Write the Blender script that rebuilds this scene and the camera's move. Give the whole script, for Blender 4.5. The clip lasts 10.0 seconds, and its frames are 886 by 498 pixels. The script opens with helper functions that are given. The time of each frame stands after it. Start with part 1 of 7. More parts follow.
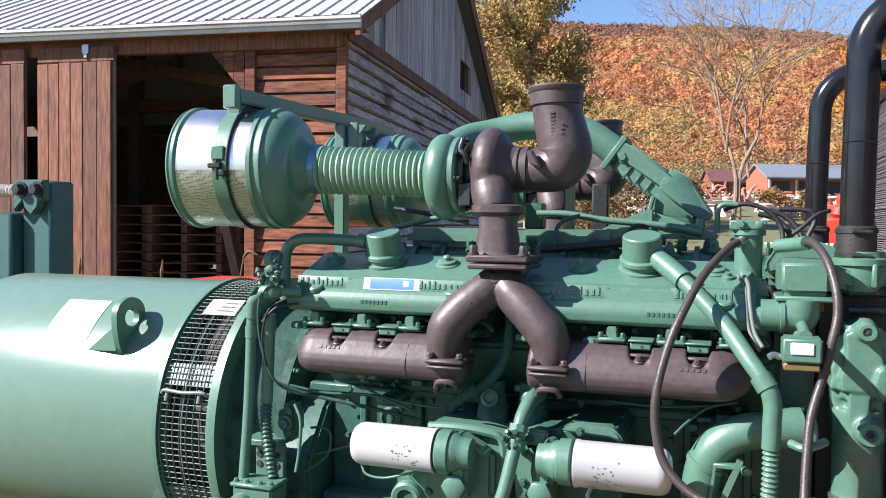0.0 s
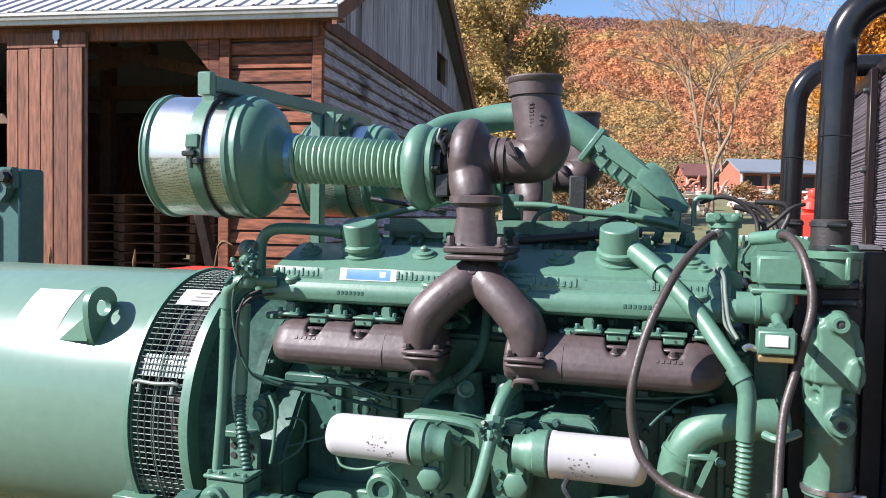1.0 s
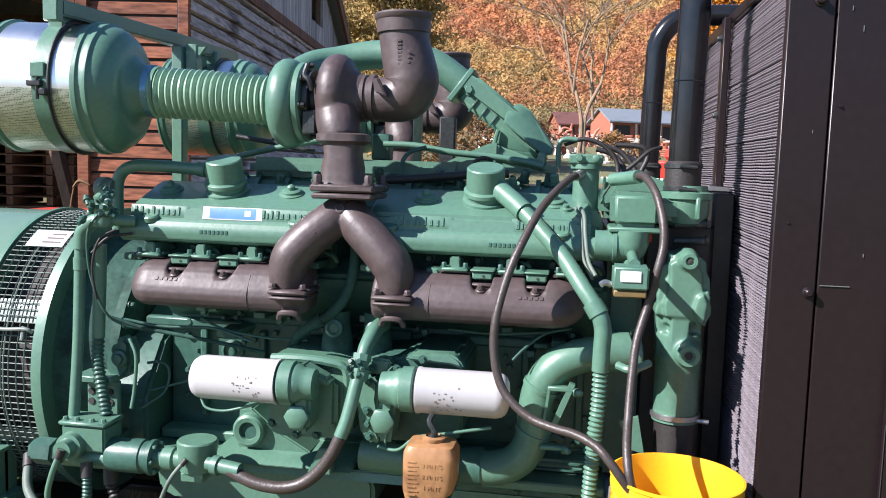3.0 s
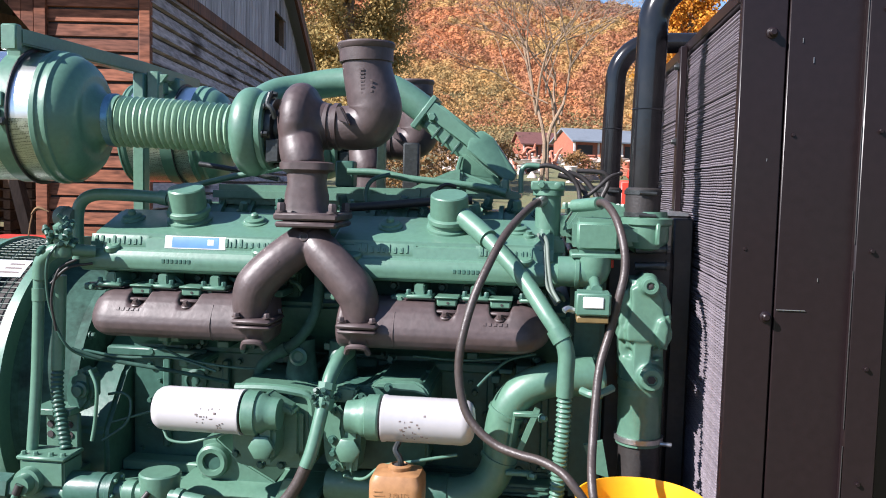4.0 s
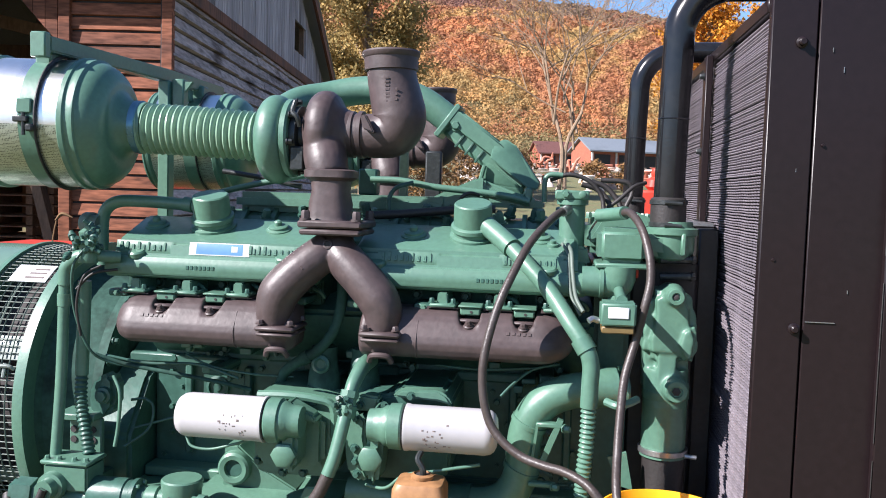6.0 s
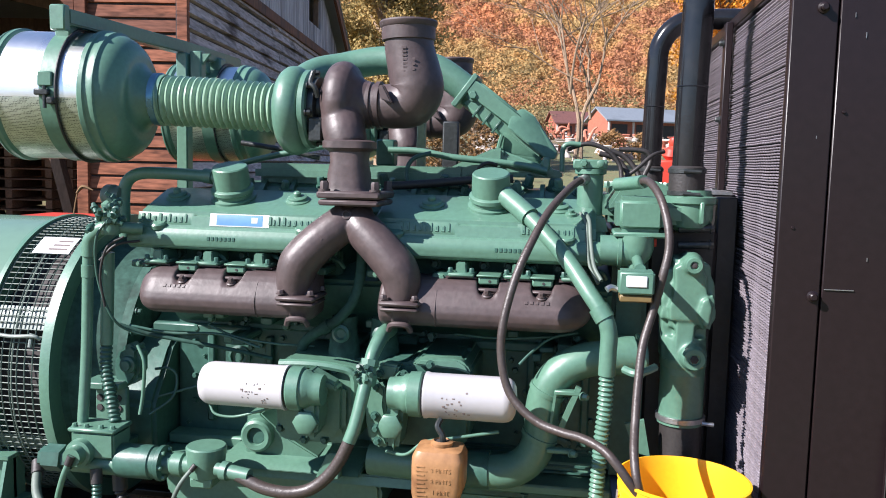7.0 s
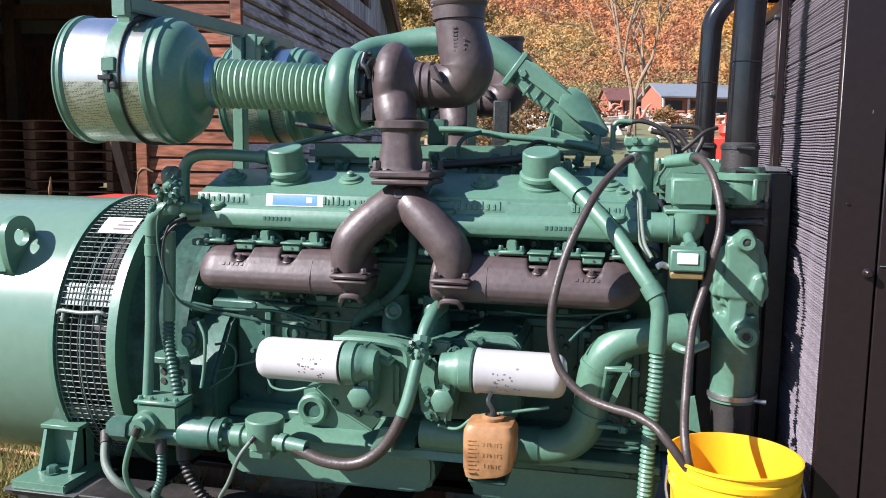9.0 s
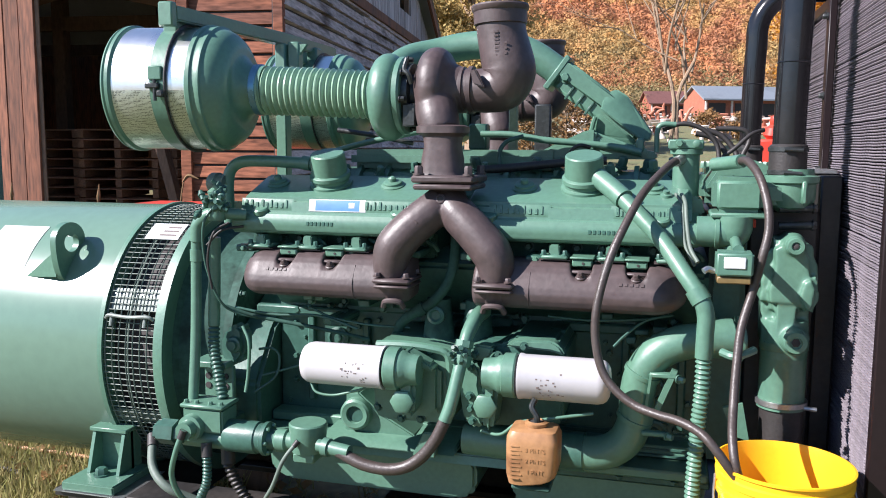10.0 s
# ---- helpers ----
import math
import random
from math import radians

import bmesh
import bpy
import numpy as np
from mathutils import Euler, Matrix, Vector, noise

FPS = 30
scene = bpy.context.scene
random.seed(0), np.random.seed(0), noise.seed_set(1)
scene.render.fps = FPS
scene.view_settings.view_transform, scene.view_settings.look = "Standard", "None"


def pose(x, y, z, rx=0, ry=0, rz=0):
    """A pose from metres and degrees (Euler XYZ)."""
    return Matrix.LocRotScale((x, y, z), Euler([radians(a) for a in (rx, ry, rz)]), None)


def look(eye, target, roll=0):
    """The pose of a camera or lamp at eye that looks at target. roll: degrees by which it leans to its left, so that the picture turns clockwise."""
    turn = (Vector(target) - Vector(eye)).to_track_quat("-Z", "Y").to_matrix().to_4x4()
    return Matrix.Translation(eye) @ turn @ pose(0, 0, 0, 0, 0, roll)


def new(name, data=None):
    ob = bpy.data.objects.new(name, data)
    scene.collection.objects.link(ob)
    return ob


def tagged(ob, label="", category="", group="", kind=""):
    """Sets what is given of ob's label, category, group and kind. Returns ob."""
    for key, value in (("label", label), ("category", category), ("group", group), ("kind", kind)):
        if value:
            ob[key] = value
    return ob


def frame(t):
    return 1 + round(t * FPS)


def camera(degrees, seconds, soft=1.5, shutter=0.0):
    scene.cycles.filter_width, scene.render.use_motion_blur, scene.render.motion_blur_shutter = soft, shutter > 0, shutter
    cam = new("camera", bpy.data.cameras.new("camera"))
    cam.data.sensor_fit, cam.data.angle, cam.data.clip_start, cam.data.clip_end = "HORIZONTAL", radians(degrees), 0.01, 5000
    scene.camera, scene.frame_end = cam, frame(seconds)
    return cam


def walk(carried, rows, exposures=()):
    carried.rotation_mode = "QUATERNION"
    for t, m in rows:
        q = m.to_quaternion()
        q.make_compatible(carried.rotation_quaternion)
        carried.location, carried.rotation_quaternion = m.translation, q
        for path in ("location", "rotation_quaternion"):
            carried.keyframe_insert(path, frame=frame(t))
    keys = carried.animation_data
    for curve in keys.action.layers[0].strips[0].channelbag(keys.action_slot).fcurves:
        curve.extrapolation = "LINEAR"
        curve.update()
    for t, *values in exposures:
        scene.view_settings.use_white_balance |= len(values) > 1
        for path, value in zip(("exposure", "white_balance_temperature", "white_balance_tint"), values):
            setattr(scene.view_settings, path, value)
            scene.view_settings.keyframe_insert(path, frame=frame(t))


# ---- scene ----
cam = camera(55.52, 10.0, soft=1.0)
# seconds, x, y, z, pitch, lean, yaw
PATH = [
    (0, 0.0001, 0.0000, 1.5501, -1.743, 0.597, 19.245),
    (0.5, -0.0037, 0.0079, 1.5497, -2.047, 0.646, 18.472),
    (1, -0.0089, 0.0092, 1.5463, -2.267, 1.026, 17.551),
    (1.5, -0.0125, 0.0072, 1.5451, -2.629, 1.267, 16.951),
    (2, -0.0056, 0.0097, 1.5395, -3.478, 1.334, 15.881),
    (2.5, 0.0033, 0.0139, 1.5335, -4.969, 1.365, 12.821),
    (3, 0.0165, 0.0203, 1.5282, -5.756, 1.703, 9.139),
    (3.2, 0.0209, 0.0146, 1.5279, -5.967, 1.733, 8.054),
    (4.5, 0.0187, 0.0114, 1.5600, -2.982, 1.426, 6.746),
    (5, 0.0078, 0.0172, 1.5568, -2.453, 1.574, 7.006),
    (5.5, 0.0032, 0.0161, 1.5521, -2.959, 1.720, 7.548),
    (7, -0.0039, 0.0020, 1.5453, -5.777, 1.354, 8.991),
    (7.5, -0.0002, -0.0189, 1.5437, -6.722, 1.031, 10.141),
    (8, 0.0061, -0.0270, 1.5429, -7.190, 0.848, 11.471),
    (8.5, 0.0086, -0.0296, 1.5433, -7.311, 0.905, 11.923),
    (9, 0.0030, -0.0286, 1.5447, -7.232, 0.774, 12.479),
    (9.5, -0.0004, -0.0286, 1.5446, -6.973, 0.433, 13.707),
    (10, -0.0035, -0.0254, 1.5429, -6.898, 0.277, 15.230),
]


def held(x, y, z, pitch, lean, yaw):
    a, b = radians(yaw), radians(pitch)
    eye = Vector((x, y, z))
    ahead = Vector((-math.sin(a) * math.cos(b), math.cos(a) * math.cos(b), math.sin(b)))
    return look(eye, eye + ahead, lean)


walk(cam, [(t, held(*p)) for t, *p in PATH])

# ---- light ----
SUN_EL, SUN_AZ = radians(37.0), math.atan2(-0.833, -0.553)
scene.view_settings.exposure = 1.39
scene.view_settings.use_white_balance = True
scene.view_settings.white_balance_temperature, scene.view_settings.white_balance_tint = 6250, 14
world = bpy.data.worlds.new("sky")
scene.world = world
world.use_nodes = True
sky = world.node_tree.nodes.new("ShaderNodeTexSky")
sky.sky_type, sky.sun_disc = "NISHITA", False
sky.sun_elevation, sky.sun_rotation = SUN_EL, SUN_AZ
sky.air_density, sky.dust_density, sky.ozone_density = 1.0, 0.2, 5.0
world.node_tree.nodes["Background"].inputs["Strength"].default_value = 0.071
world.node_tree.links.new(sky.outputs[0], world.node_tree.nodes["Background"].inputs["Color"])
sun = new("sun", bpy.data.lights.new("sun", "SUN"))
sun.data.energy, sun.data.angle, sun.data.color = 5.0, radians(0.5), (1.0, 0.945, 0.905)
way = Vector((math.sin(SUN_AZ) * math.cos(SUN_EL), math.cos(SUN_AZ) * math.cos(SUN_EL), math.sin(SUN_EL)))
sun.matrix_world = look(way * 50, (0, 0, 0))


# ---- materials ----
def node_mat(name):
    m = bpy.data.materials.new(name)
    m.use_nodes = True
    return m, m.node_tree.nodes, m.node_tree.links, m.node_tree.nodes["Principled BSDF"]


def surface(name, rgb, rough=0.45, metal=0.0, var=0.18, scale=4.0, fine=60.0, bump=0.15, second=None, amount=0.5,
            stretch=(1, 1, 1), piece=0.0, island=False, spec=0.5, edge=0.12, spread=0.10):
    """Two scales of variation in colour, roughness and relief. second: a stain colour where a broad noise is high."""
    m, n, l, b = node_mat(name)
    tc, mp = n.new("ShaderNodeTexCoord"), n.new("ShaderNodeMapping")
    mp.inputs["Scale"].default_value = stretch
    l.new(tc.outputs["Object"], mp.inputs["Vector"])
    big, small = n.new("ShaderNodeTexNoise"), n.new("ShaderNodeTexNoise")
    for q, s, d in ((big, scale, 4), (small, fine, 3)):
        q.inputs["Scale"].default_value, q.inputs["Detail"].default_value = s, d
        l.new(mp.outputs[0], q.inputs["Vector"])
    base = n.new("ShaderNodeMix")
    base.data_type = "RGBA"
    base.inputs[6].default_value = (*rgb, 1)
    base.inputs[7].default_value = (*(second or [min(1, v * 0.55) for v in rgb]), 1)
    ramp = n.new("ShaderNodeMapRange")
    ramp.inputs[1].default_value, ramp.inputs[2].default_value = 0.62 - edge, 0.62 + edge
    ramp.inputs[4].default_value = amount
    l.new(big.outputs[0], ramp.inputs[0])
    l.new(ramp.outputs[0], base.inputs[0])
    hsv = n.new("ShaderNodeHueSaturation")
    l.new(base.outputs[2], hsv.inputs["Color"])
    val = n.new("ShaderNodeMapRange")
    val.inputs[1].default_value, val.inputs[2].default_value = 0.25, 0.75
    val.inputs[3].default_value, val.inputs[4].default_value = 1 - var, 1 + var
    l.new(small.outputs[0], val.inputs[0])
    last = val.outputs[0]
    if piece:
        if island:
            src = n.new("ShaderNodeNewGeometry").outputs["Random Per Island"]
        else:
            src = n.new("ShaderNodeObjectInfo").outputs["Random"]
        pr = n.new("ShaderNodeMapRange")
        pr.inputs[3].default_value, pr.inputs[4].default_value = 1 - piece, 1 + piece
        l.new(src, pr.inputs[0])
        mul = n.new("ShaderNodeMath")
        mul.operation = "MULTIPLY"
        l.new(last, mul.inputs[0])
        l.new(pr.outputs[0], mul.inputs[1])
        last = mul.outputs[0]
    l.new(last, hsv.inputs["Value"])
    l.new(hsv.outputs[0], b.inputs["Base Color"])
    rr = n.new("ShaderNodeMapRange")
    rr.inputs[3].default_value, rr.inputs[4].default_value = max(0.02, rough - spread), min(1, rough + spread)
    l.new(big.outputs[0], rr.inputs[0])
    l.new(rr.outputs[0], b.inputs["Roughness"])
    b.inputs["Metallic"].default_value = metal
    b.inputs["Specular IOR Level"].default_value = spec
    if bump:
        bp = n.new("ShaderNodeBump")
        bp.inputs["Strength"].default_value, bp.inputs["Distance"].default_value = bump, 0.004
        l.new(small.outputs[0], bp.inputs["Height"])
        l.new(bp.outputs[0], b.inputs["Normal"])
    return m


GREEN = surface("green_paint", (0.076, 0.163, 0.114), 0.42, var=0.10, scale=5, fine=70, bump=0.12, spread=0.12, second=(0.055, 0.125, 0.098), amount=0.6, spec=0.5)
GREEN.node_tree.nodes["Principled BSDF"].inputs["Coat Weight"].default_value = 0.2
GREEN.node_tree.nodes["Principled BSDF"].inputs["Coat Roughness"].default_value = 0.22
# GREEN darkened to carry the shade low on the engine, plus random grime
GREEN_DK = surface("green_paint_shade_grime", (0.036, 0.094, 0.072), 0.42, spec=0.45, var=0.2, scale=6, fine=50, bump=0.2, second=(0.020, 0.045, 0.032), amount=0.8)
DRUM = surface("green_gloss_paint", (0.108, 0.182, 0.136), 0.24, spread=0.05, var=0.05, scale=1.6, fine=24, bump=0.05, second=(0.096, 0.166, 0.122), amount=0.5, spec=0.55)
IRON = surface("heat_browned_iron", (0.060, 0.042, 0.041), 0.50, var=0.20, scale=14, fine=48, bump=0.24, second=(0.038, 0.027, 0.027), amount=0.85, spread=0.16)
BLACK = surface("black_gloss_paint", (0.009, 0.009, 0.010), 0.15, var=0.2, scale=9, fine=60, bump=0.05, second=(0.020, 0.018, 0.017), amount=0.5)
PANEL = surface("dark_brown_sheet", (0.0125, 0.0078, 0.0086), 0.32, spec=0.28, var=0.12, scale=3, fine=50, bump=0.06, second=(0.011, 0.008, 0.008), amount=0.6)
RUBBER = surface("black_rubber", (0.022, 0.019, 0.018), 0.55, var=0.2, scale=20, fine=120, bump=0.2)
HOSE = surface("worn_brown_rubber_hose", (0.043, 0.032, 0.028), 0.45, var=0.2, scale=18, fine=140, bump=0.25, second=(0.05, 0.042, 0.04), amount=0.7)
CHROME = surface("polished_metal_shell", (0.86, 0.85, 0.84), 0.30, metal=1.0, var=0.05, scale=7, fine=30, bump=0.12, second=(0.66, 0.67, 0.68), amount=0.5)
STEEL = surface("galvanised_steel", (0.42, 0.42, 0.42), 0.38, metal=0.9, var=0.15, scale=20, fine=120, bump=0.1, second=(0.25, 0.24, 0.22), amount=0.6)
FIN = surface("oxidised_aluminium_screen", (0.21, 0.185, 0.207), 0.45, metal=0.1, var=0.3, scale=5, fine=60, bump=0.2, second=(0.16, 0.14, 0.14), amount=0.8, piece=0.15)
WHITE = surface("white_filter_paint", (0.40, 0.388, 0.395), 0.32, var=0.03, scale=6, fine=60, bump=0.03, second=(0.34, 0.325, 0.32), amount=0.6)
LABEL = surface("white_label", (0.50, 0.51, 0.51), 0.4, var=0.05, scale=9, fine=60, bump=0.03, second=(0.46, 0.48, 0.47), amount=0.6)
BLUE = surface("blue_print", (0.10, 0.22, 0.62), 0.35, var=0.06, scale=9, fine=60, bump=0.02)
INK = surface("grey_ink", (0.15, 0.12, 0.11), 0.5, var=0.3, scale=90, fine=300, bump=0.0)
YELLOW = surface("yellow_plastic", (0.84, 0.42, 0.012), 0.33, var=0.04, scale=6, fine=80, bump=0.04, second=(0.74, 0.34, 0.012), amount=0.5)
JUGPL = surface("stained_tan_plastic", (0.29, 0.150, 0.066), 0.4, var=0.16, scale=14, fine=60, bump=0.1, second=(0.13, 0.055, 0.022), amount=0.9)
# deep green with the shade of recesses and undersides put into its colour
SHADY = surface("shaded_dark_green", (0.032, 0.074, 0.058), 0.68, spec=0.14, var=0.3, scale=8, fine=50, bump=0.2, second=(0.012, 0.016, 0.014), amount=0.9)
# near-black that paints in the shade of holes, board gaps and cavities
DARK = surface("cavity_shade_dark", (0.034, 0.029, 0.029), 0.8, var=0.3, scale=8, fine=60)
RED = surface("red_paint", (0.50, 0.045, 0.025), 0.4, var=0.1, scale=6, fine=60, second=(0.34, 0.035, 0.02))
RUST = surface("rusty_brown_wood", (0.178, 0.066, 0.034), 0.78, var=0.6, scale=2.4, fine=34, bump=0.6, second=(0.074, 0.050, 0.044), amount=0.95, stretch=(1, 1, 0.12), piece=0.28)
RUST_H = surface("reddish_clapboard_wood", (0.215, 0.078, 0.042), 0.8, spec=0.2, var=0.6, scale=3.2, fine=30, bump=0.5, second=(0.075, 0.040, 0.034), amount=0.95, edge=0.2, stretch=(0.12, 1, 1), piece=0.22)
GREYV = surface("weathered_grey_boards", (0.390, 0.350, 0.365), 0.85, var=0.35, scale=2.6, fine=26, bump=0.7, second=(0.070, 0.052, 0.050), amount=0.85, stretch=(1, 1, 0.10), piece=0.22)
GREYH = surface("weathered_grey_clapboards", (0.360, 0.300, 0.300), 0.85, spec=0.2, var=0.5, scale=4.2, fine=26, bump=0.7, second=(0.045, 0.028, 0.025), amount=0.95, edge=0.07, stretch=(1, 0.14, 1), piece=0.2)
BEAM = surface("old_oak_beam", (0.19, 0.115, 0.078), 0.8, var=0.3, scale=3, fine=30, bump=0.5, stretch=(1, 1, 0.3), piece=0.2)
ROOFM = surface("pale_metal_roofing", (0.43, 0.42, 0.415), 0.5, metal=0.1, var=0.05, scale=1.2, fine=20, bump=0.04, second=(0.40, 0.40, 0.385), amount=0.6, piece=0.05)
TRIMW = surface("weathered_white_fascia", (0.56, 0.54, 0.52), 0.6, var=0.12, scale=3, fine=30, bump=0.2, second=(0.40, 0.36, 0.31), amount=0.7)
EARTH = surface("dark_earth_floor", (0.17, 0.12, 0.085), 0.95, var=0.3, scale=2, fine=20, bump=0.6)
SOLID = surface("painted_mesh_wire", (0.100, 0.132, 0.108), 0.6, metal=0.0, var=0.1, scale=12, fine=120, bump=0.1)


# ---- mesh helpers ----
def thing(name, at, label="", category="", group="", kind=""):
    ob = new(name)
    ob.location = at
    ob.empty_display_size = 0.1
    return tagged(ob, label, category, group, kind)


def origin(ob):
    m = Matrix.Translation(ob.location)
    return origin(ob.parent) @ ob.matrix_parent_inverse @ m if ob.parent else m


def part(name, bm, mat, parent=None, label="", smooth=38, kind="", fuse=0.0, soften=7):
    """Links a bmesh in world coordinates as one mesh object under a thing or a part."""
    me = bpy.data.meshes.new(name)
    bm.normal_update()
    bm.to_mesh(me)
    bm.free()
    for m in mat if isinstance(mat, (list, tuple)) else [mat]:
        me.materials.append(m)
    if smooth:
        me.shade_smooth()
        me.set_sharp_from_angle(angle=radians(smooth))
    ob = hang(new(name, me), parent, label, kind)
    if fuse:
        # shapes of one casting run into one another with soft fillets
        m = ob.modifiers.new("fuse", "REMESH")
        m.mode, m.voxel_size, m.use_smooth_shade = "VOXEL", fuse, True
        s = ob.modifiers.new("soften", "SMOOTH")
        s.iterations, s.factor = soften, 0.5
    return ob


def hang(ob, parent, label="", kind=""):
    if parent is not None:
        ob.parent = parent
        ob.matrix_parent_inverse = origin(parent).inverted()
    return tagged(ob, label, kind=kind)


def V(*a):
    return Vector(a)


def bridge(bm, rings, cap0=True, cap1=True, mi=0):
    vs = [[bm.verts.new(p) for p in ring] for ring in rings]
    n = len(vs[0])
    for a, b in zip(vs, vs[1:]):
        for i in range(n):
            bm.faces.new((a[i], a[(i + 1) % n], b[(i + 1) % n], b[i])).material_index = mi
    if cap0:
        bm.faces.new(vs[0][::-1]).material_index = mi
    if cap1:
        bm.faces.new(vs[-1]).material_index = mi
    return vs


def frame_of(axis):
    axis = axis.normalized()
    side = axis.cross(V(0, 0, 1)) if abs(axis.z) < 0.95 else axis.cross(V(1, 0, 0))
    side.normalize()
    return axis, side, side.cross(axis)


def lathe(bm, at, axis, prof, n=24, cap0=True, cap1=True, mi=0, turn=0.0):
    """A profile of (along, radius) spun round an axis."""
    ax, u, v = frame_of(Vector(axis))
    at = Vector(at)
    bridge(bm, [[at + ax * s + (u * math.cos(t + turn) + v * math.sin(t + turn)) * max(r, 1e-4) for t in (2 * math.pi * i / n for i in range(n))] for s, r in prof],
           cap0, cap1, mi)
    return bm


def rod(bm, a, b, r, n=12, r2=None, mi=0, turn=0.0):
    a, b = Vector(a), Vector(b)
    d = (b - a).length
    return lathe(bm, a, b - a, [(0, r), (d, r if r2 is None else r2)], n, mi=mi, turn=turn)


def spline(pts, res=6):
    pts = [Vector(p) for p in pts]
    ext = [pts[0] * 2 - pts[1]] + pts + [pts[-1] * 2 - pts[-2]]
    out = []
    for a, b, c, d in zip(ext, ext[1:], ext[2:], ext[3:]):
        for k in range(res):
            t = k / res
            out.append(0.5 * (2 * b + (c - a) * t + (2 * a - 5 * b + 4 * c - d) * t * t + (3 * b - a - 3 * c + d) * t ** 3))
    return out + [pts[-1]]


def tube(bm, pts, r, n=12, res=6, ribs=None, mi=0, caps=True):
    """A pipe swept along a smooth line. r: a radius, or one for each given point. ribs: (pitch, height) of a bellows."""
    path = spline(pts, res) if res else [Vector(p) for p in pts]
    rad = [r] * len(path)
    if isinstance(r, (list, tuple)):
        steps = max(res, 1)
        rad = [r[min(i // steps, len(r) - 1)] * (1 - i % steps / steps) + r[min(i // steps + 1, len(r) - 1)] * (i % steps / steps) for i in range(len(path))]
    if ribs:
        pitch, high = ribs
        run = [0.0]
        for p, q in zip(path, path[1:]):
            run.append(run[-1] + (q - p).length)
        k = max(int(run[-1] / pitch * 6), 6)
        pos = np.linspace(0, run[-1], k)
        arr = np.array([tuple(p) for p in path])
        path = [Vector([float(np.interp(s, run, arr[:, j])) for j in range(3)]) for s in pos]
        rad = [float(np.interp(s, run, rad)) + high * math.cos(2 * math.pi * s / pitch) for s in pos]
    rings, up = [], None
    for i, p in enumerate(path):
        d = (path[min(i + 1, len(path) - 1)] - path[max(i - 1, 0)]).normalized()
        up = frame_of(d)[1] if up is None else (up - d * up.dot(d)).normalized()
        w = d.cross(up)
        rings.append([p + (up * math.cos(t) + w * math.sin(t)) * rad[i] for t in (2 * math.pi * k / n for k in range(n))])
    bridge(bm, rings, caps, caps, mi)
    return bm


def box(bm, x0, x1, y0, y1, z0, z1, bevel=0.0, mi=0, m=None, seg=1):
    """A block with its edges broken."""
    b2 = bmesh.new()
    bmesh.ops.create_cube(b2, size=1)
    for v in b2.verts:
        v.co = V((x0 + x1) / 2 + v.co.x * (x1 - x0), (y0 + y1) / 2 + v.co.y * (y1 - y0), (z0 + z1) / 2 + v.co.z * (z1 - z0))
    if bevel:
        bmesh.ops.bevel(b2, geom=b2.edges[:], offset=bevel, segments=seg, affect="EDGES", clamp_overlap=True)
    return merge(bm, b2, m, mi)


def merge(bm, b2, m=None, mi=None):
    if m is not None:
        b2.transform(m)
    vs = {v: bm.verts.new(v.co) for v in b2.verts}
    for f in b2.faces:
        g = bm.faces.new([vs[v] for v in f.verts])
        g.material_index = f.material_index if mi is None else mi
    b2.free()
    return bm


def prism(bm, pts, a, b, axis="y", bevel=0.0, mi=0, m=None):
    """A flat outline, given in the two other axes, drawn out from a to b along an axis."""
    def at(p, q, d):
        return {"x": V(d, p, q), "y": V(p, d, q), "z": V(p, q, d)}[axis]
    b2 = bmesh.new()
    bridge(b2, [[at(p, q, a) for p, q in pts], [at(p, q, b) for p, q in pts]])
    bmesh.ops.recalc_face_normals(b2, faces=b2.faces[:])
    if bevel:
        bmesh.ops.bevel(b2, geom=b2.edges[:], offset=bevel, segments=2, affect="EDGES", clamp_overlap=True)
    return merge(bm, b2, m, mi)


def bolt(bm, at, axis, r=0.011, h=0.010, mi=0):
    """A hexagon head on a washer."""
    axis = Vector(axis).normalized()
    lathe(bm, at, axis, [(0, r * 1.35), (h * 0.25, r * 1.35)], 12, mi=mi)
    lathe(bm, Vector(at) + axis * h * 0.2, axis, [(0, r), (h * 0.75, r), (h, r * 0.8)], 6, mi=mi)
    return bm


def B():
    return bmesh.new()


def one(fn, *a, **k):
    bm = bmesh.new()
    fn(bm, *a, **k)
    return bm


PLATE = surface("bright_joint_plate", (0.20, 0.23, 0.21), 0.6, metal=0.3, var=0.1, scale=12, fine=120, bump=0.1)


# ---- ground and hills ----
def rise(x, y):
    """Height of the land: level yard, a gentle field, then the wooded ridge."""
    d = math.hypot(x, y)
    z = float(np.interp(d, [0, 14, 85, 250, 400], [0, 0, 4.0, 15, 26]))
    if d > 250 and y > 0:
        az = math.degrees(math.atan2(x, y))
        el = float(np.interp(az, [-30, -17, -10, -5, 0, 3, 6, 20], [14.3, 13.6, 13.0, 12.75, 12.37, 11.95, 11.48, 10.3])) + 0.05 * math.sin(az * 1.7)
        el = el if abs(az) < 60 else el * max(0, 1 - (abs(az) - 60) / 30)
        top = 1000 * math.tan(radians(max(el, 0)))
        k = min(1, (d - 250) / 750)
        z = 15 + (top - 15) * (k ** 1.15 if d <= 1000 else max(0, 1 - (d - 1000) / 900))
    return z


GRASS = surface("autumn_grass", (0.110, 0.115, 0.045), 0.95, var=0.4, scale=0.8, fine=14, bump=0.8, second=(0.150, 0.105, 0.052), amount=0.8, edge=0.2)
gn, gl, gb = GRASS.node_tree.nodes, GRASS.node_tree.links, GRASS.node_tree.nodes["Principled BSDF"]
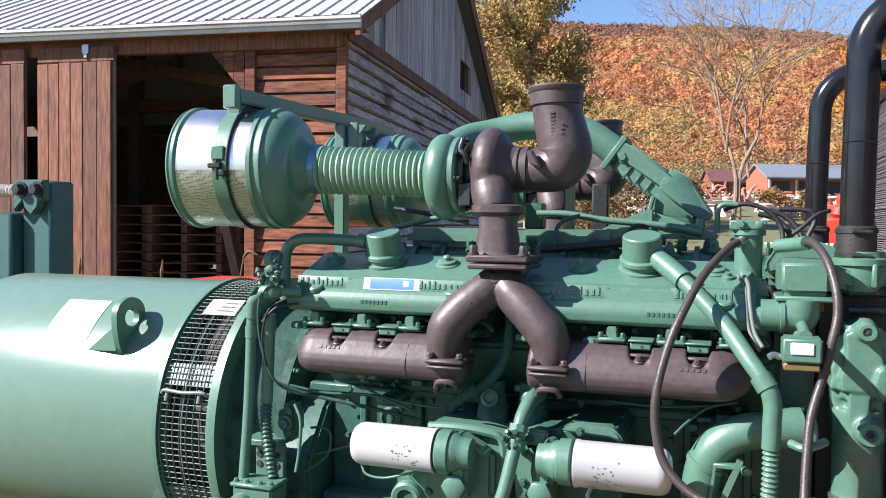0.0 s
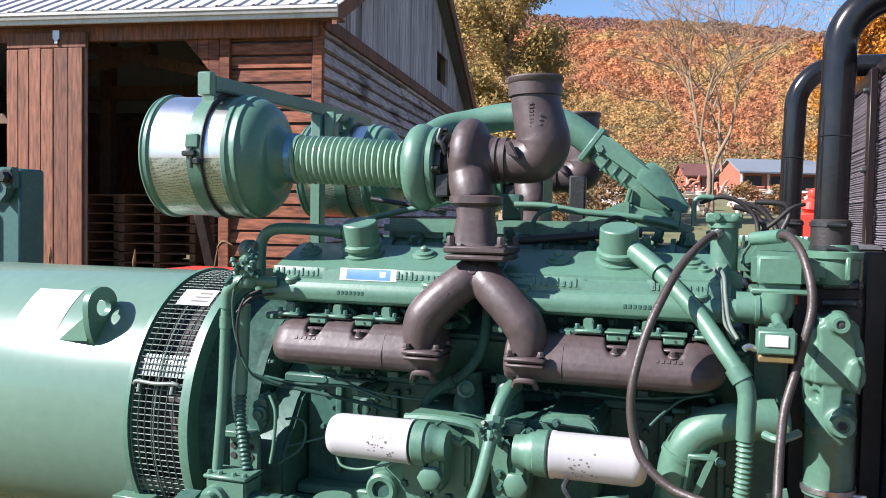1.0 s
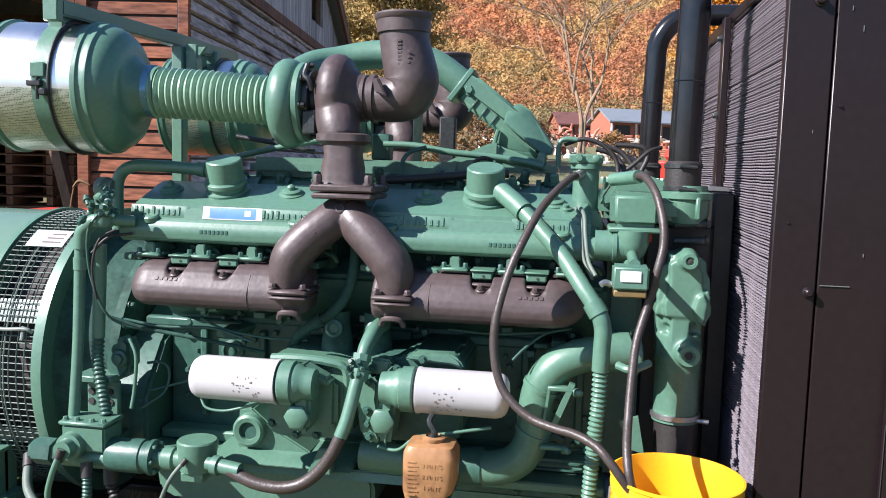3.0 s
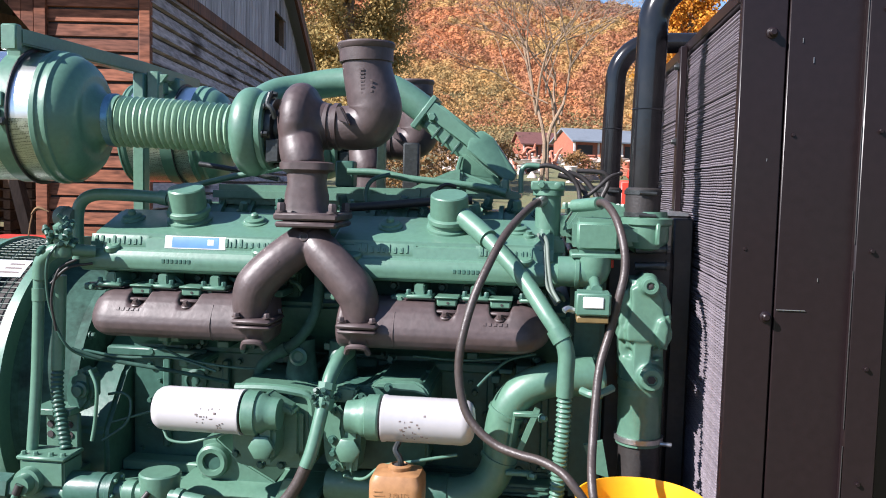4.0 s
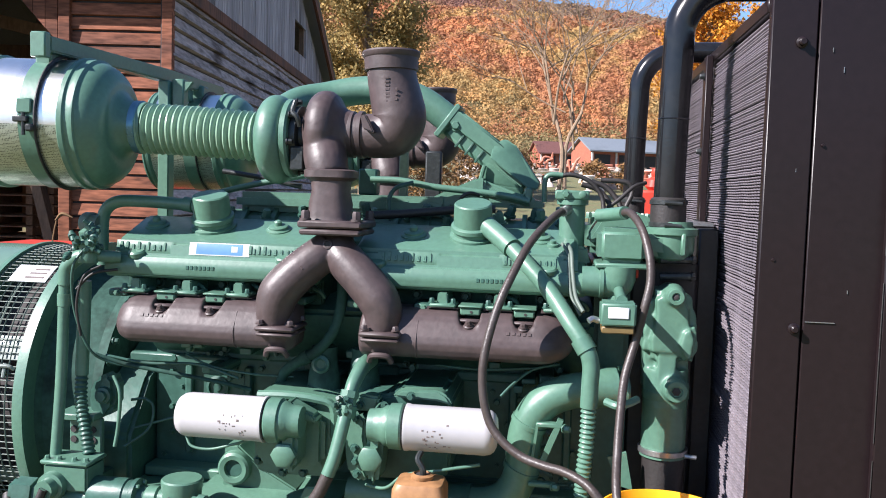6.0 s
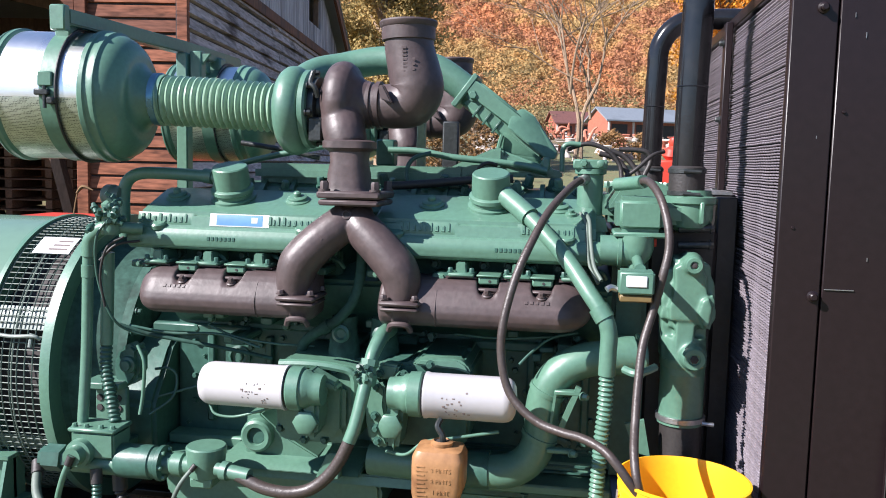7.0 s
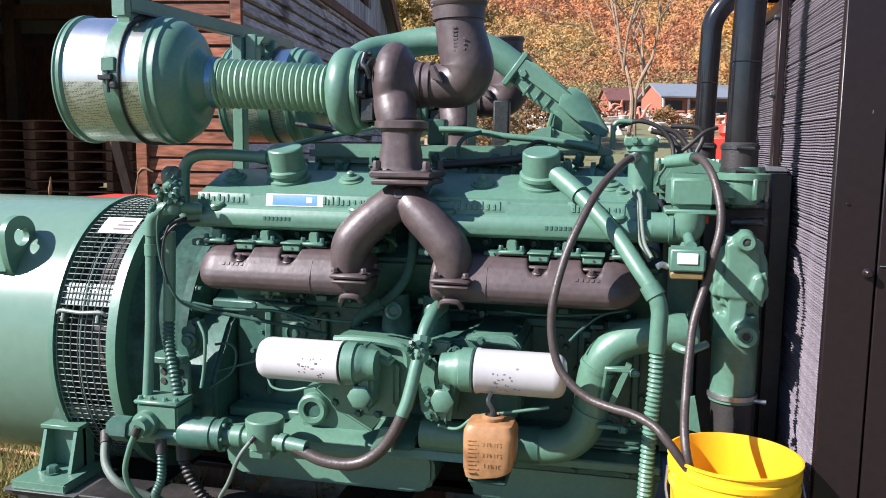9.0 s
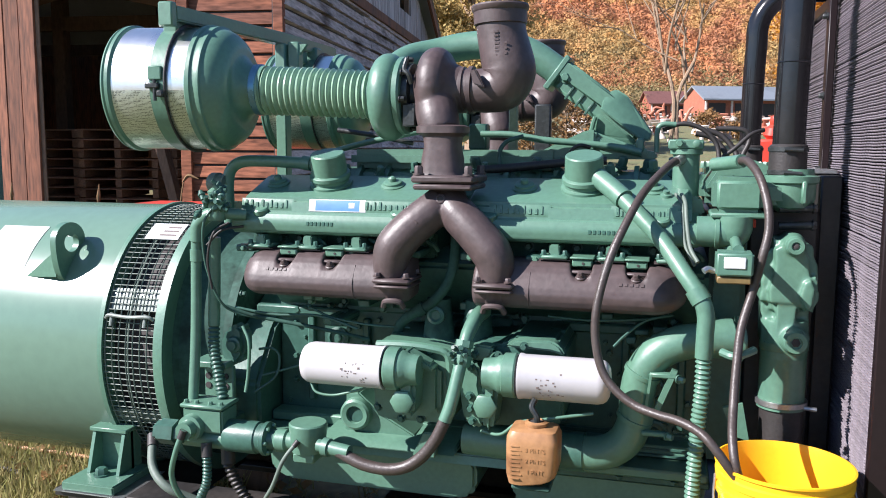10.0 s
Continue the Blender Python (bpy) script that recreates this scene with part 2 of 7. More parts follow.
# beyond the yard the ground is leaf litter, coloured darker for shade under the woods
far_at = gn.new("ShaderNodeVectorMath")
far_at.operation = "LENGTH"
gl.new(gn["Texture Coordinate"].outputs["Object"], far_at.inputs[0])
far_mr = gn.new("ShaderNodeMapRange")
far_mr.inputs[1].default_value, far_mr.inputs[2].default_value = 90, 130
gl.new(far_at.outputs["Value"], far_mr.inputs[0])
shaded_litter = gn.new("ShaderNodeMix")
shaded_litter.data_type = "RGBA"
shaded_litter.inputs[7].default_value = (0.13, 0.082, 0.052, 1)
gl.new(gb.inputs["Base Color"].links[0].from_socket, shaded_litter.inputs[6])
gl.new(far_mr.outputs[0], shaded_litter.inputs[0])
gl.new(shaded_litter.outputs[2], gb.inputs["Base Color"])
bm = B()
radii = [0.6] + [1.2 * 1.25 ** i for i in range(36)]
rings = [[V(r * math.sin(a), r * math.cos(a), rise(r * math.sin(a), r * math.cos(a)) + (0.02 * noise.noise((r * math.sin(a), r * math.cos(a), 0)) if r < 30 else 0))
          for a in (2 * math.pi * i / 120 for i in range(120))] for r in radii]
bridge(bm, rings[::-1], False, True)
tagged(part("ground", bm, GRASS, smooth=180), "green and brown autumn grass with dry leaves", "ground", kind="structure")


def foliage(name, ramp, rough=0.9, bumps=0.0, patch=0.02, single=0.35):
    m, n, l, b = node_mat(name)
    rnd = n.new("ShaderNodeNewGeometry").outputs["Random Per Island"]
    cr = n.new("ShaderNodeValToRGB")
    cr.color_ramp.elements[0].position, cr.color_ramp.elements[0].color = 0, (*ramp[0], 1)
    cr.color_ramp.elements[1].position, cr.color_ramp.elements[1].color = 1, (*ramp[-1], 1)
    for i, c in enumerate(ramp[1:-1]):
        cr.color_ramp.elements.new((i + 1) / (len(ramp) - 1)).color = (*c, 1)
    tc, nz = n.new("ShaderNodeTexCoord"), n.new("ShaderNodeTexNoise")
    nz.inputs["Scale"].default_value, nz.inputs["Detail"].default_value = 0.6, 6
    l.new(tc.outputs["Object"], nz.inputs["Vector"])
    big = n.new("ShaderNodeTexNoise")
    big.inputs["Scale"].default_value, big.inputs["Detail"].default_value = patch, 3
    drawn = n.new("ShaderNodeMapping")
    drawn.inputs["Scale"].default_value = (1, 0.22, 0.5)
    l.new(tc.outputs["Object"], drawn.inputs["Vector"])
    l.new(drawn.outputs[0], big.inputs["Vector"])
    # neighbours share a colour: mostly by patches, the rest by the single clump
    spot = n.new("ShaderNodeMapRange")
    spot.inputs[1].default_value, spot.inputs[2].default_value = 0.30, 0.70
    l.new(big.outputs[0], spot.inputs[0])
    mixf = n.new("ShaderNodeMix")
    mixf.inputs[0].default_value = single
    l.new(spot.outputs[0], mixf.inputs[2])
    l.new(rnd, mixf.inputs[3])
    l.new(mixf.outputs[0], cr.inputs[0])
    shift = n.new("ShaderNodeMapRange")
    shift.inputs[1].default_value, shift.inputs[2].default_value, shift.inputs[3].default_value, shift.inputs[4].default_value = 0.35, 0.65, 0.486, 0.514
    l.new(big.outputs[0], shift.inputs[0])
    hsv, mr = n.new("ShaderNodeHueSaturation"), n.new("ShaderNodeMapRange")
    mr.inputs[1].default_value, mr.inputs[2].default_value, mr.inputs[3].default_value, mr.inputs[4].default_value = 0.32, 0.68, 0.68, 1.25
    l.new(nz.outputs[0], mr.inputs[0])
    l.new(mr.outputs[0], hsv.inputs["Value"])
    l.new(shift.outputs[0], hsv.inputs["Hue"])
    l.new(cr.outputs[0], hsv.inputs["Color"])
    l.new(hsv.outputs[0], b.inputs["Base Color"])
    b.inputs["Roughness"].default_value = rough
    b.inputs["Specular IOR Level"].default_value = 0.1
    # leaves let light through
    tr, ms = n.new("ShaderNodeBsdfTranslucent"), n.new("ShaderNodeMixShader")
    ms.inputs[0].default_value = 0.28
    l.new(hsv.outputs[0], tr.inputs["Color"])
    l.new(b.outputs[0], ms.inputs[1])
    l.new(tr.outputs[0], ms.inputs[2])
    l.new(ms.outputs[0], n["Material Output"].inputs["Surface"])
    if bumps:
        bp = n.new("ShaderNodeBump")
        bp.inputs["Strength"].default_value, bp.inputs["Distance"].default_value = 1.0, bumps
        l.new(nz.outputs[0], bp.inputs["Height"])
        l.new(bp.outputs[0], b.inputs["Normal"])
    return m


RIDGE = foliage("ridge_foliage", [(0.215, 0.135, 0.115), (0.270, 0.150, 0.100), (0.300, 0.160, 0.095), (0.235, 0.150, 0.118), (0.190, 0.140, 0.128)], bumps=1.5, patch=0.015, single=0.15)
SLOPE = foliage("slope_foliage", [(0.480, 0.230, 0.098), (0.550, 0.270, 0.104), (0.370, 0.175, 0.094), (0.510, 0.280, 0.115), (0.360, 0.235, 0.112), (0.540, 0.250, 0.098)], bumps=1.5, patch=0.03, single=0.15)
BRUSH = foliage("brush_foliage", [(0.24, 0.18, 0.085), (0.37, 0.220, 0.085), (0.18, 0.165, 0.075), (0.27, 0.195, 0.100), (0.33, 0.190, 0.080), (0.20, 0.175, 0.085)], bumps=0.6, patch=0.05, single=0.2)


def woods(name, mat, count, d0, d1, az0, az1, size, label, squash=0.9, keep=None, leaves=14, clump=0.0016):
    """A wood of many uneven crowns, each a loose cloud of leaf clumps, too many to count, as one object."""
    rng = np.random.default_rng(len(name) + count)
    d = np.sqrt(rng.uniform(d0 * d0, d1 * d1, count))
    az = np.radians(rng.uniform(az0, az1, count))
    if keep:
        ok = keep(d, np.degrees(az))
        d, az = d[ok], az[ok]
    n = len(d)
    s = size * np.clip(rng.lognormal(-0.05, 0.38, n), 0.4, 2.4)
    x, y = d * np.sin(az), d * np.cos(az)
    z = np.array([rise(p, q) for p, q in zip(x, y)]) + s * 0.5
    out = rng.normal(0, 1, (n, leaves, 3))
    out[..., 2] = np.abs(out[..., 2]) * 1.1 - 0.25
    out /= np.linalg.norm(out, axis=2, keepdims=True)
    reach = s[:, None, None] * rng.uniform(0.62, 1.05, (n, leaves, 1))
    c = np.stack((x, y, z), 1)[:, None] + out * reach * (1, 1, squash)
    facing_way = out + rng.normal(0, 0.14, out.shape)
    u = np.cross(facing_way, rng.normal(0, 1, out.shape))
    u /= np.linalg.norm(u, axis=2, keepdims=True)
    w = np.cross(facing_way, u)
    w /= np.linalg.norm(w, axis=2, keepdims=True)
    q = clump * d[:, None, None] * rng.uniform(0.6, 1.4, (n, leaves, 1))
    tri = np.stack((c - u * q, c + u * q * 0.8 - w * q * 0.5, c + w * q), 2).reshape(-1, 3)
    m = len(tri)
    me = bpy.data.meshes.new(name)
    me.vertices.add(m)
    me.vertices.foreach_set("co", tri.astype(np.float32).ravel())
    me.loops.add(m)
    me.loops.foreach_set("vertex_index", np.arange(m, dtype=np.int32))
    me.polygons.add(m // 3)
    me.polygons.foreach_set("loop_start", np.arange(0, m, 3, dtype=np.int32))
    me.update(calc_edges=True)
    me.materials.append(mat)
    return tagged(new(name, me), label, "woods", kind="stuff")


woods("ridge_woods", RIDGE, 11000, 790, 1030, -26, 24, 2.9, "brown and purple autumn woods along the ridge", leaves=44, clump=0.0014)
woods("hillside_woods", SLOPE, 15000, 260, 860, -26, 24, 3.3, "orange and rust autumn woods on the hillside", squash=0.85, leaves=80, clump=0.0017)
woods("field_edge_brush", BRUSH, 9500, 105, 370, -22, 22, 1.5, "yellow and olive brush at the foot of the hill", squash=1.15, leaves=46, keep=lambda d, a: ~((0.5 < a) & (a < 9) & (d < 150)))



# ---- trees ----
BARK = surface("tan_bark", (0.25, 0.175, 0.115), 0.9, var=0.3, scale=3, fine=30, bump=0.5, stretch=(1, 1, 0.3))


def leafy(name, at, high, wide, mat, label, count, leaf, base=0.25, seed=1, conic=0.0):
    """A trunk with limbs, and a crown of many small leaf clumps with gaps."""
    rng = np.random.default_rng(seed)
    x, y, z = at
    t = thing(name, at, label, "tree")
    bm = B()
    tube(bm, [(x, y, z - 0.2), (x + 0.1, y, z + high * 0.4), (x - 0.1, y, z + high * 0.9)], [high * 0.022, high * 0.015, high * 0.004], 8, 4)
    ends = []
    for i in range(64):
        h = rng.uniform(base, 0.93)
        a = rng.uniform(0, 2 * math.pi)
        k = (1 - (h - base) / (1 - base)) if conic else math.sin(math.pi * min(1, (h - base * 0.6) / (1 - base * 0.6)) ** 0.8) ** 0.6
        rr = wide * max(0.12, k) * rng.uniform(0.7, 1.05)
        e = V(x + rr * math.cos(a), y + rr * math.sin(a), z + high * h + rr * (0.25 if not conic else -0.05))
        s = V(x, y, z + high * h * 0.85)
        tube(bm, [s, (s + e) / 2 + V(0, 0, 0.1 * rr), e], [high * 0.006, high * 0.004, high * 0.0015], 5, 3)
        ends.append((s, e, rr))
    part("trunk", bm, BARK, t)
    vs, fs = [], []
    for i in range(count):
        s, e, rr = ends[rng.integers(len(ends))]
        k = rng.uniform(0.35, 1.05)
        c = np.array(s.lerp(e, k)) + rng.normal(0, 0.10 * rr + 0.10, 3) * (1, 1, 0.6)
        u = rng.normal(0, 1, 3)
        u /= np.linalg.norm(u)
        w = np.cross(u, rng.normal(0, 1, 3))
        w /= np.linalg.norm(w)
        q = leaf * rng.uniform(0.6, 1.4)
        j = len(vs)
        vs += [c - u * q, c + w * q * 0.6, c + u * q, c - w * q * 0.6]
        fs.append((j, j + 1, j + 2, j + 3))
    me = bpy.data.meshes.new("crown")
    me.from_pydata([tuple(map(float, v)) for v in vs], [], fs)
    me.materials.append(mat)
    hang(new("crown", me), t)
    return t


OLIVE = foliage("olive_gold_leaves", [(0.18, 0.190, 0.075), (0.30, 0.240, 0.095), (0.43, 0.300, 0.110), (0.13, 0.140, 0.060), (0.36, 0.260, 0.100)])
GOLD = foliage("golden_leaves", [(0.56, 0.25, 0.03), (0.62, 0.31, 0.04), (0.46, 0.19, 0.03), (0.58, 0.28, 0.045)])
TAN = foliage("sparse_tan_leaves", [(0.42, 0.26, 0.09), (0.50, 0.30, 0.10), (0.36, 0.20, 0.08)])


def polar(az, d):
    return d * math.sin(radians(az)), d * math.cos(radians(az))


x, y = polar(-13.4, 36)
leafy("maple_tree", (x, y, rise(x, y)), 13.5, 2.7, OLIVE, "tall tree with olive and gold autumn leaves beside the barn", 46000, 0.078, base=0.05, seed=3)
x, y = polar(-18.0, 40)
leafy("maple_tree", (x, y, rise(x, y)), 12.0, 3.4, OLIVE, "olive and gold autumn tree behind the barn", 22000, 0.07, base=0.05, seed=4)
x, y = polar(8.9, 58)
leafy("golden_tree", (x, y, rise(x, y)), 13.5, 3.2, GOLD, "small tree with bright golden autumn leaves", 22000, 0.11, base=0.05, seed=6)
x, y = polar(12.5, 60)
leafy("golden_tree", (x, y, rise(x, y)), 13.0, 3.0, GOLD, "small tree with bright golden autumn leaves", 16000, 0.12, base=0.05, seed=7)


def bare_tree(name, at, high, seed, label):
    rng = np.random.default_rng(seed)
    t = thing(name, at, label, "tree")
    bm = B()
    tips = []

    def grow(p, d, length, r, depth):
        mid = p + d * length * 0.5 + Vector(rng.normal(0, 0.05 * length, 3))
        e = p + d * length + Vector(rng.normal(0, 0.06 * length, 3))
        tube(bm, [p, mid, e], [r, r * 0.82, r * 0.62], 5 if depth > 1 else 7, 3, caps=False)
        tips.append(e)
        if depth < 6:
            for k in range(3 if depth < 3 else 2):
                nd = (d + Vector(rng.normal(0, 0.46 if depth else 0.34, 3))).normalized()
                nd.z = abs(nd.z) + 0.06
                grow(p.lerp(e, rng.uniform(0.55, 1.0)), nd.normalized(), length * rng.uniform(0.62, 0.90), r * 0.60, depth + 1)

    base = Vector(at)
    for k in range(2):
        d = V((k - 0.4) * 0.16 + rng.normal(0, 0.03), rng.normal(0, 0.08), 1).normalized()
        grow(base + V((k - 0.5) * 0.35, 0, -0.2), d, high * 0.27, high * 0.0068, 0)
    part("trunk", bm, BARK, t)
    vs, fs = [], []
    for e in tips:
        for _ in range(7):
            c = np.array(e) + rng.normal(0, 0.45, 3)
            u, w = rng.normal(0, 1, 3), rng.normal(0, 1, 3)
            q = 0.03
            j = len(vs)
            vs += [c - u * q, c + w * q, c + u * q]
            fs.append((j, j + 1, j + 2))
    me = bpy.data.meshes.new("crown")
    me.from_pydata([tuple(map(float, v)) for v in vs], [], fs)
    me.materials.append(TAN)
    hang(new("crown", me), t)


x, y = polar(-0.1, 46)
bare_tree("bare_tree", (x, y, rise(x, y)), 18.5, 11, "nearly bare tree with several thin trunks and few tan leaves")


# ---- barn ----
BARN = Matrix.Translation((-4.38, 9.0, 0)) @ Matrix.Rotation(radians(7), 4, "Z")
LONG, DEEP, EAVE, PEAK = 13.0, 10.8, 3.80, 6.42
barn = thing("barn", (-4.38, 9.0, 0), "weathered red-brown and grey timber barn with open sliding doors", "barn")


def barn_part(name, bm, mat, parent=barn, label="", smooth=30):
    bm.transform(BARN)
    return part(name, bm, mat, parent, label, smooth)


def slab(x0, x1, y0, y1, z0, z1, bevel=0.006, m=None):
    return one(box, x0, x1, y0, y1, z0, z1, bevel, m=m)


rb = random.Random(5)
# front wall: clapboards, posts, planked sliding doors
w_front = barn_part("front_wall", slab(-1.22, -0.02, 0.05, 0.14, 0, EAVE), DARK, label="timber wall with red-brown clapboards")
z = 0.05
while z < 3.62:
    h = 0.138
    barn_part("clapboard", one(prism, [(0.05, z), (0.05, z + h), (0.030, z + h), (0.006 + rb.uniform(0, 0.012), z + 0.008)], -1.13, -0.10, axis="x"), RUST_H, w_front)
    z += 0.160
for x0, x1 in ((-1.26, -1.13), (-0.10, 0.02)):
    barn_part("corner_board", slab(x0, x1, -0.03, 0.06, 0, EAVE - 0.02), RUST_H, w_front)
# boards with a slanting edge in the corner of the doorway
for i in range(4):
    x0 = -1.27 - 0.14 * (i + 1)
    zl, zr = 3.10 + 0.155 * (i + 1), 3.10 + 0.155 * i
    barn_part("header_board", one(prism, [(x0, zl), (x0 + 0.134, zr), (x0 + 0.134, 3.72), (x0, 3.72)], -0.01, 0.03), RUST_H, w_front)
header = barn_part("door_header", slab(-LONG, -0.02, -0.06, 0.05, 3.60, 3.80), RUST, label="rail board over the sliding doors")
for k, (d0, d1) in enumerate(((-4.03, -2.95), (-5.30, -4.22), (-6.50, -5.34))):
    door = barn_part("sliding_door", slab(d0, d1, -0.10, -0.075, 0.05, 3.70), BEAM, label="planked sliding barn door of reddish weathered wood")
    x0 = d0
    while x0 < d1 - 0.05:
        w = min(rb.uniform(0.15, 0.22), d1 - x0)
        barn_part("plank", slab(x0 + 0.003, x0 + w - 0.003, -0.135 - rb.uniform(0, 0.006), -0.10, 0.05, 3.50 + rb.uniform(-0.01, 0.01)), RUST, door)
        x0 += w
    barn_part("top_rail", slab(d0, d1, -0.128, -0.10, 3.515, 3.70), RUST, door)
    xx = d0 + (d1 - d0) * 0.64
    barn_part("hanger", one(prism, [(xx - 0.045, 3.72), (xx + 0.045, 3.72), (xx + 0.045, 3.62), (xx + 0.02, 3.60), (xx + 0.02, 3.56), (xx - 0.02, 3.56), (xx - 0.02, 3.60), (xx - 0.045, 3.62)], -0.150, -0.13), STEEL, door)
# gable wall
w_gable = barn_part("gable_wall", one(prism, [(0.0, 0.0), (7.1, 0.0), (7.1, 5.5), (DEEP / 2, PEAK - 0.1), (0.0, EAVE)], -0.12, -0.03, axis="x"), DARK,
                    label="grey weathered gable wall with boards upright above and level below")
barn_part("wall_frame", one(prism, [(8.0, 0.0), (DEEP, 0.0), (DEEP, EAVE), (8.0, 5.1)], -0.12, -0.03, axis="x"), BEAM, w_gable)
barn_part("wall_frame", one(prism, [(7.1, 0.0), (8.0, 0.0), (8.0, 4.2), (7.1, 4.2)], -0.12, -0.03, axis="x"), BEAM, w_gable)
barn_part("wall_frame", one(prism, [(7.1, 4.82), (8.0, 4.82), (8.0, 5.1), (7.1, 5.5)], -0.12, -0.03, axis="x"), BEAM, w_gable)
z = 0.05
while z < EAVE - 0.12:
    v = 0.02
    while v < DEEP - 0.1:
        e = min(v + rb.uniform(1.4, 3.8), DEEP)
        j, lip = rb.uniform(-0.010, 0.010), 0.010 + rb.uniform(0, 0.018)
        barn_part("clapboard", one(prism, [(-0.03, z + j), (-0.03, z + j + 0.142), (-0.008, z + j + 0.142), (lip, z + j + 0.010 + rb.uniform(0, 0.012))], v, e - 0.006, axis="y"), GREYH, w_gable)
        v = e
    z += 0.163
barn_part("belt_board", slab(-0.02, 0.05, 0.0, DEEP, EAVE - 0.10, EAVE + 0.06), RUST, w_gable)
v = 0.0


def slope_z(v):
    return EAVE + (PEAK - EAVE) * (1 - abs(v - DEEP / 2) / (DEEP / 2))


while v < DEEP - 0.02:
    w = rb.uniform(0.17, 0.25)
    e = min(v + w, DEEP)
    lo = EAVE + 0.06
    pts = [(v + 0.008, lo), (e - 0.008, lo), (e - 0.008, max(lo + 0.01, slope_z(e) - 0.02)), (v + 0.008, max(lo + 0.01, slope_z(v) - 0.02))]
    if e > 7.1 and v < 7.95:
        lows = [(v + 0.004, lo), (e - 0.004, lo), (e - 0.004, 4.22), (v + 0.004, 4.22)]
        barn_part("board", one(prism, lows, -0.03, 0.004 + rb.uniform(0, 0.012), axis="x"), GREYV, w_gable)
        pts[0], pts[1] = (v + 0.004, 4.80), (e - 0.004, 4.80)
    barn_part("board", one(prism, pts, -0.03, 0.004 + rb.uniform(0, 0.012), axis="x"), GREYV, w_gable)
    v = e
w_far = barn_part("end_wall", slab(-LONG - 0.1, -LONG, 0, DEEP, 0, EAVE + 1.5), RUST)
w_back = barn_part("back_wall", slab(-LONG, -0.12, DEEP - 0.1, DEEP, 0, EAVE + 0.19), RUST)
barn_part("front_wall", slab(-LONG, -6.5, 0.0, 0.12, 0, EAVE), RUST)
# roof of ribbed sheets
for side in (0, 1):
    sheet_n = 15
    roof = None
    for i in range(sheet_n):
        x1 = 0.28 - i * 0.905
        x0 = x1 - 0.905
        bm = B()
        y0, z0, y1, z1 = (-0.24, EAVE + 0.02 - 0.24 * 0.485 + 0.21, DEEP / 2, PEAK + 0.21) if side == 0 else (DEEP + 0.42, EAVE + 0.026, DEEP / 2, PEAK + 0.21)
        prof = []
        for k in range(4):
            c = x0 + 0.905 * (k + 0.5) / 4
            prof += [(c - 0.113, 0), (c - 0.03, 0), (c - 0.018, 0.022), (c + 0.018, 0.022), (c + 0.03, 0), (c + 0.113, 0)]
        a = [[V(px, y0, z0 + pz) for px, pz in prof], [V(px, y1, z1 + pz) for px, pz in prof]]
        lowr = [[V(px, y0, z0 - 0.012) for px, pz in prof[::-1]], [V(px, y1, z1 - 0.012) for px, pz in prof[::-1]]]
        bridge(bm, [a[0] + lowr[0], a[1] + lowr[1]])
        bmesh.ops.recalc_face_normals(bm, faces=bm.faces[:])
        if roof is None:
            roof = barn_part("roof", bm, ROOFM, label="pale ribbed metal roof sheets")
        else:
            barn_part("roof_sheet", bm, ROOFM, roof)
barn_part("fascia", slab(-LONG, 0.27, -0.26, -0.22, EAVE - 0.034, EAVE + 0.056), TRIMW, label="pale weathered eave board")
gutter = one(prism, [(-0.265, EAVE + 0.020), (-0.290, EAVE + 0.020), (-0.300, EAVE + 0.045), (-0.281, EAVE + 0.050), (-0.281, EAVE + 0.062), (-0.312, EAVE + 0.067), (-0.312, EAVE + 0.099), (-0.265, EAVE + 0.099)], -LONG, 0.28, axis="x")
barn_part("gutter", gutter, TRIMW, label="pale folded eave gutter with a groove along it")
closure = slab(-LONG, 0.27, -0.252, -0.242, EAVE + 0.0995, EAVE + 0.124)
for i in range(15):
    for k in range(4):
        c = 0.28 - (i + 1) * 0.905 + 0.905 * (k + 0.5) / 4
        prism(closure, [(c - 0.024, EAVE + 0.1245), (c + 0.024, EAVE + 0.1245), (c + 0.015, EAVE + 0.140), (c - 0.015, EAVE + 0.140)], -0.251, -0.243)
barn_part("closure_strip", closure, DARK, label="dark toothed strip under the roof sheets")
barn_part("soffit", slab(-LONG, 0.27, -0.22, 0.05, EAVE - 0.030, EAVE - 0.005), RUST)
for s in (0, 1):
    pts = [(-0.24, EAVE - 0.11), (DEEP / 2, PEAK - 0.02), (DEEP / 2, PEAK + 0.18), (-0.24, EAVE + 0.09)]
    if s:
        pts = [(DEEP - p, q) for p, q in pts]
    barn_part("rake_board", one(prism, pts, 0.20, 0.26, axis="x"), RUST)
# inside: floor, posts, braces, purlins
barn_part("barn_floor", slab(-LONG, -0.12, 0.15, DEEP - 0.1, -0.05, 0.06), EARTH)
for px, py in ((-1.4, 3.6), (-5.0, 3.6), (-1.4, 7.2), (-5.0, 7.2), (-8.6, 3.6)):
    barn_part("post", slab(px - 0.1, px + 0.1, py - 0.1, py + 0.1, 0.06, 5.0), BEAM)
for py in (3.6, 7.2):
    barn_part("tie_beam", slab(-LONG, -0.12, py - 0.1, py + 0.1, 3.4, 3.62), BEAM)
for a, b in (((-9.4, 10.3, 4.06), (-6.3, 10.3, 3.38)), ((-9.2, 10.38, 3.56), (-7.7, 10.38, 3.87)), ((-7.0, 12.2, 3.9), (-6.6, 12.2, 3.1))):
    part("brace", one(rod, a, b, 0.115, 4, turn=math.pi / 4), BEAM, barn)

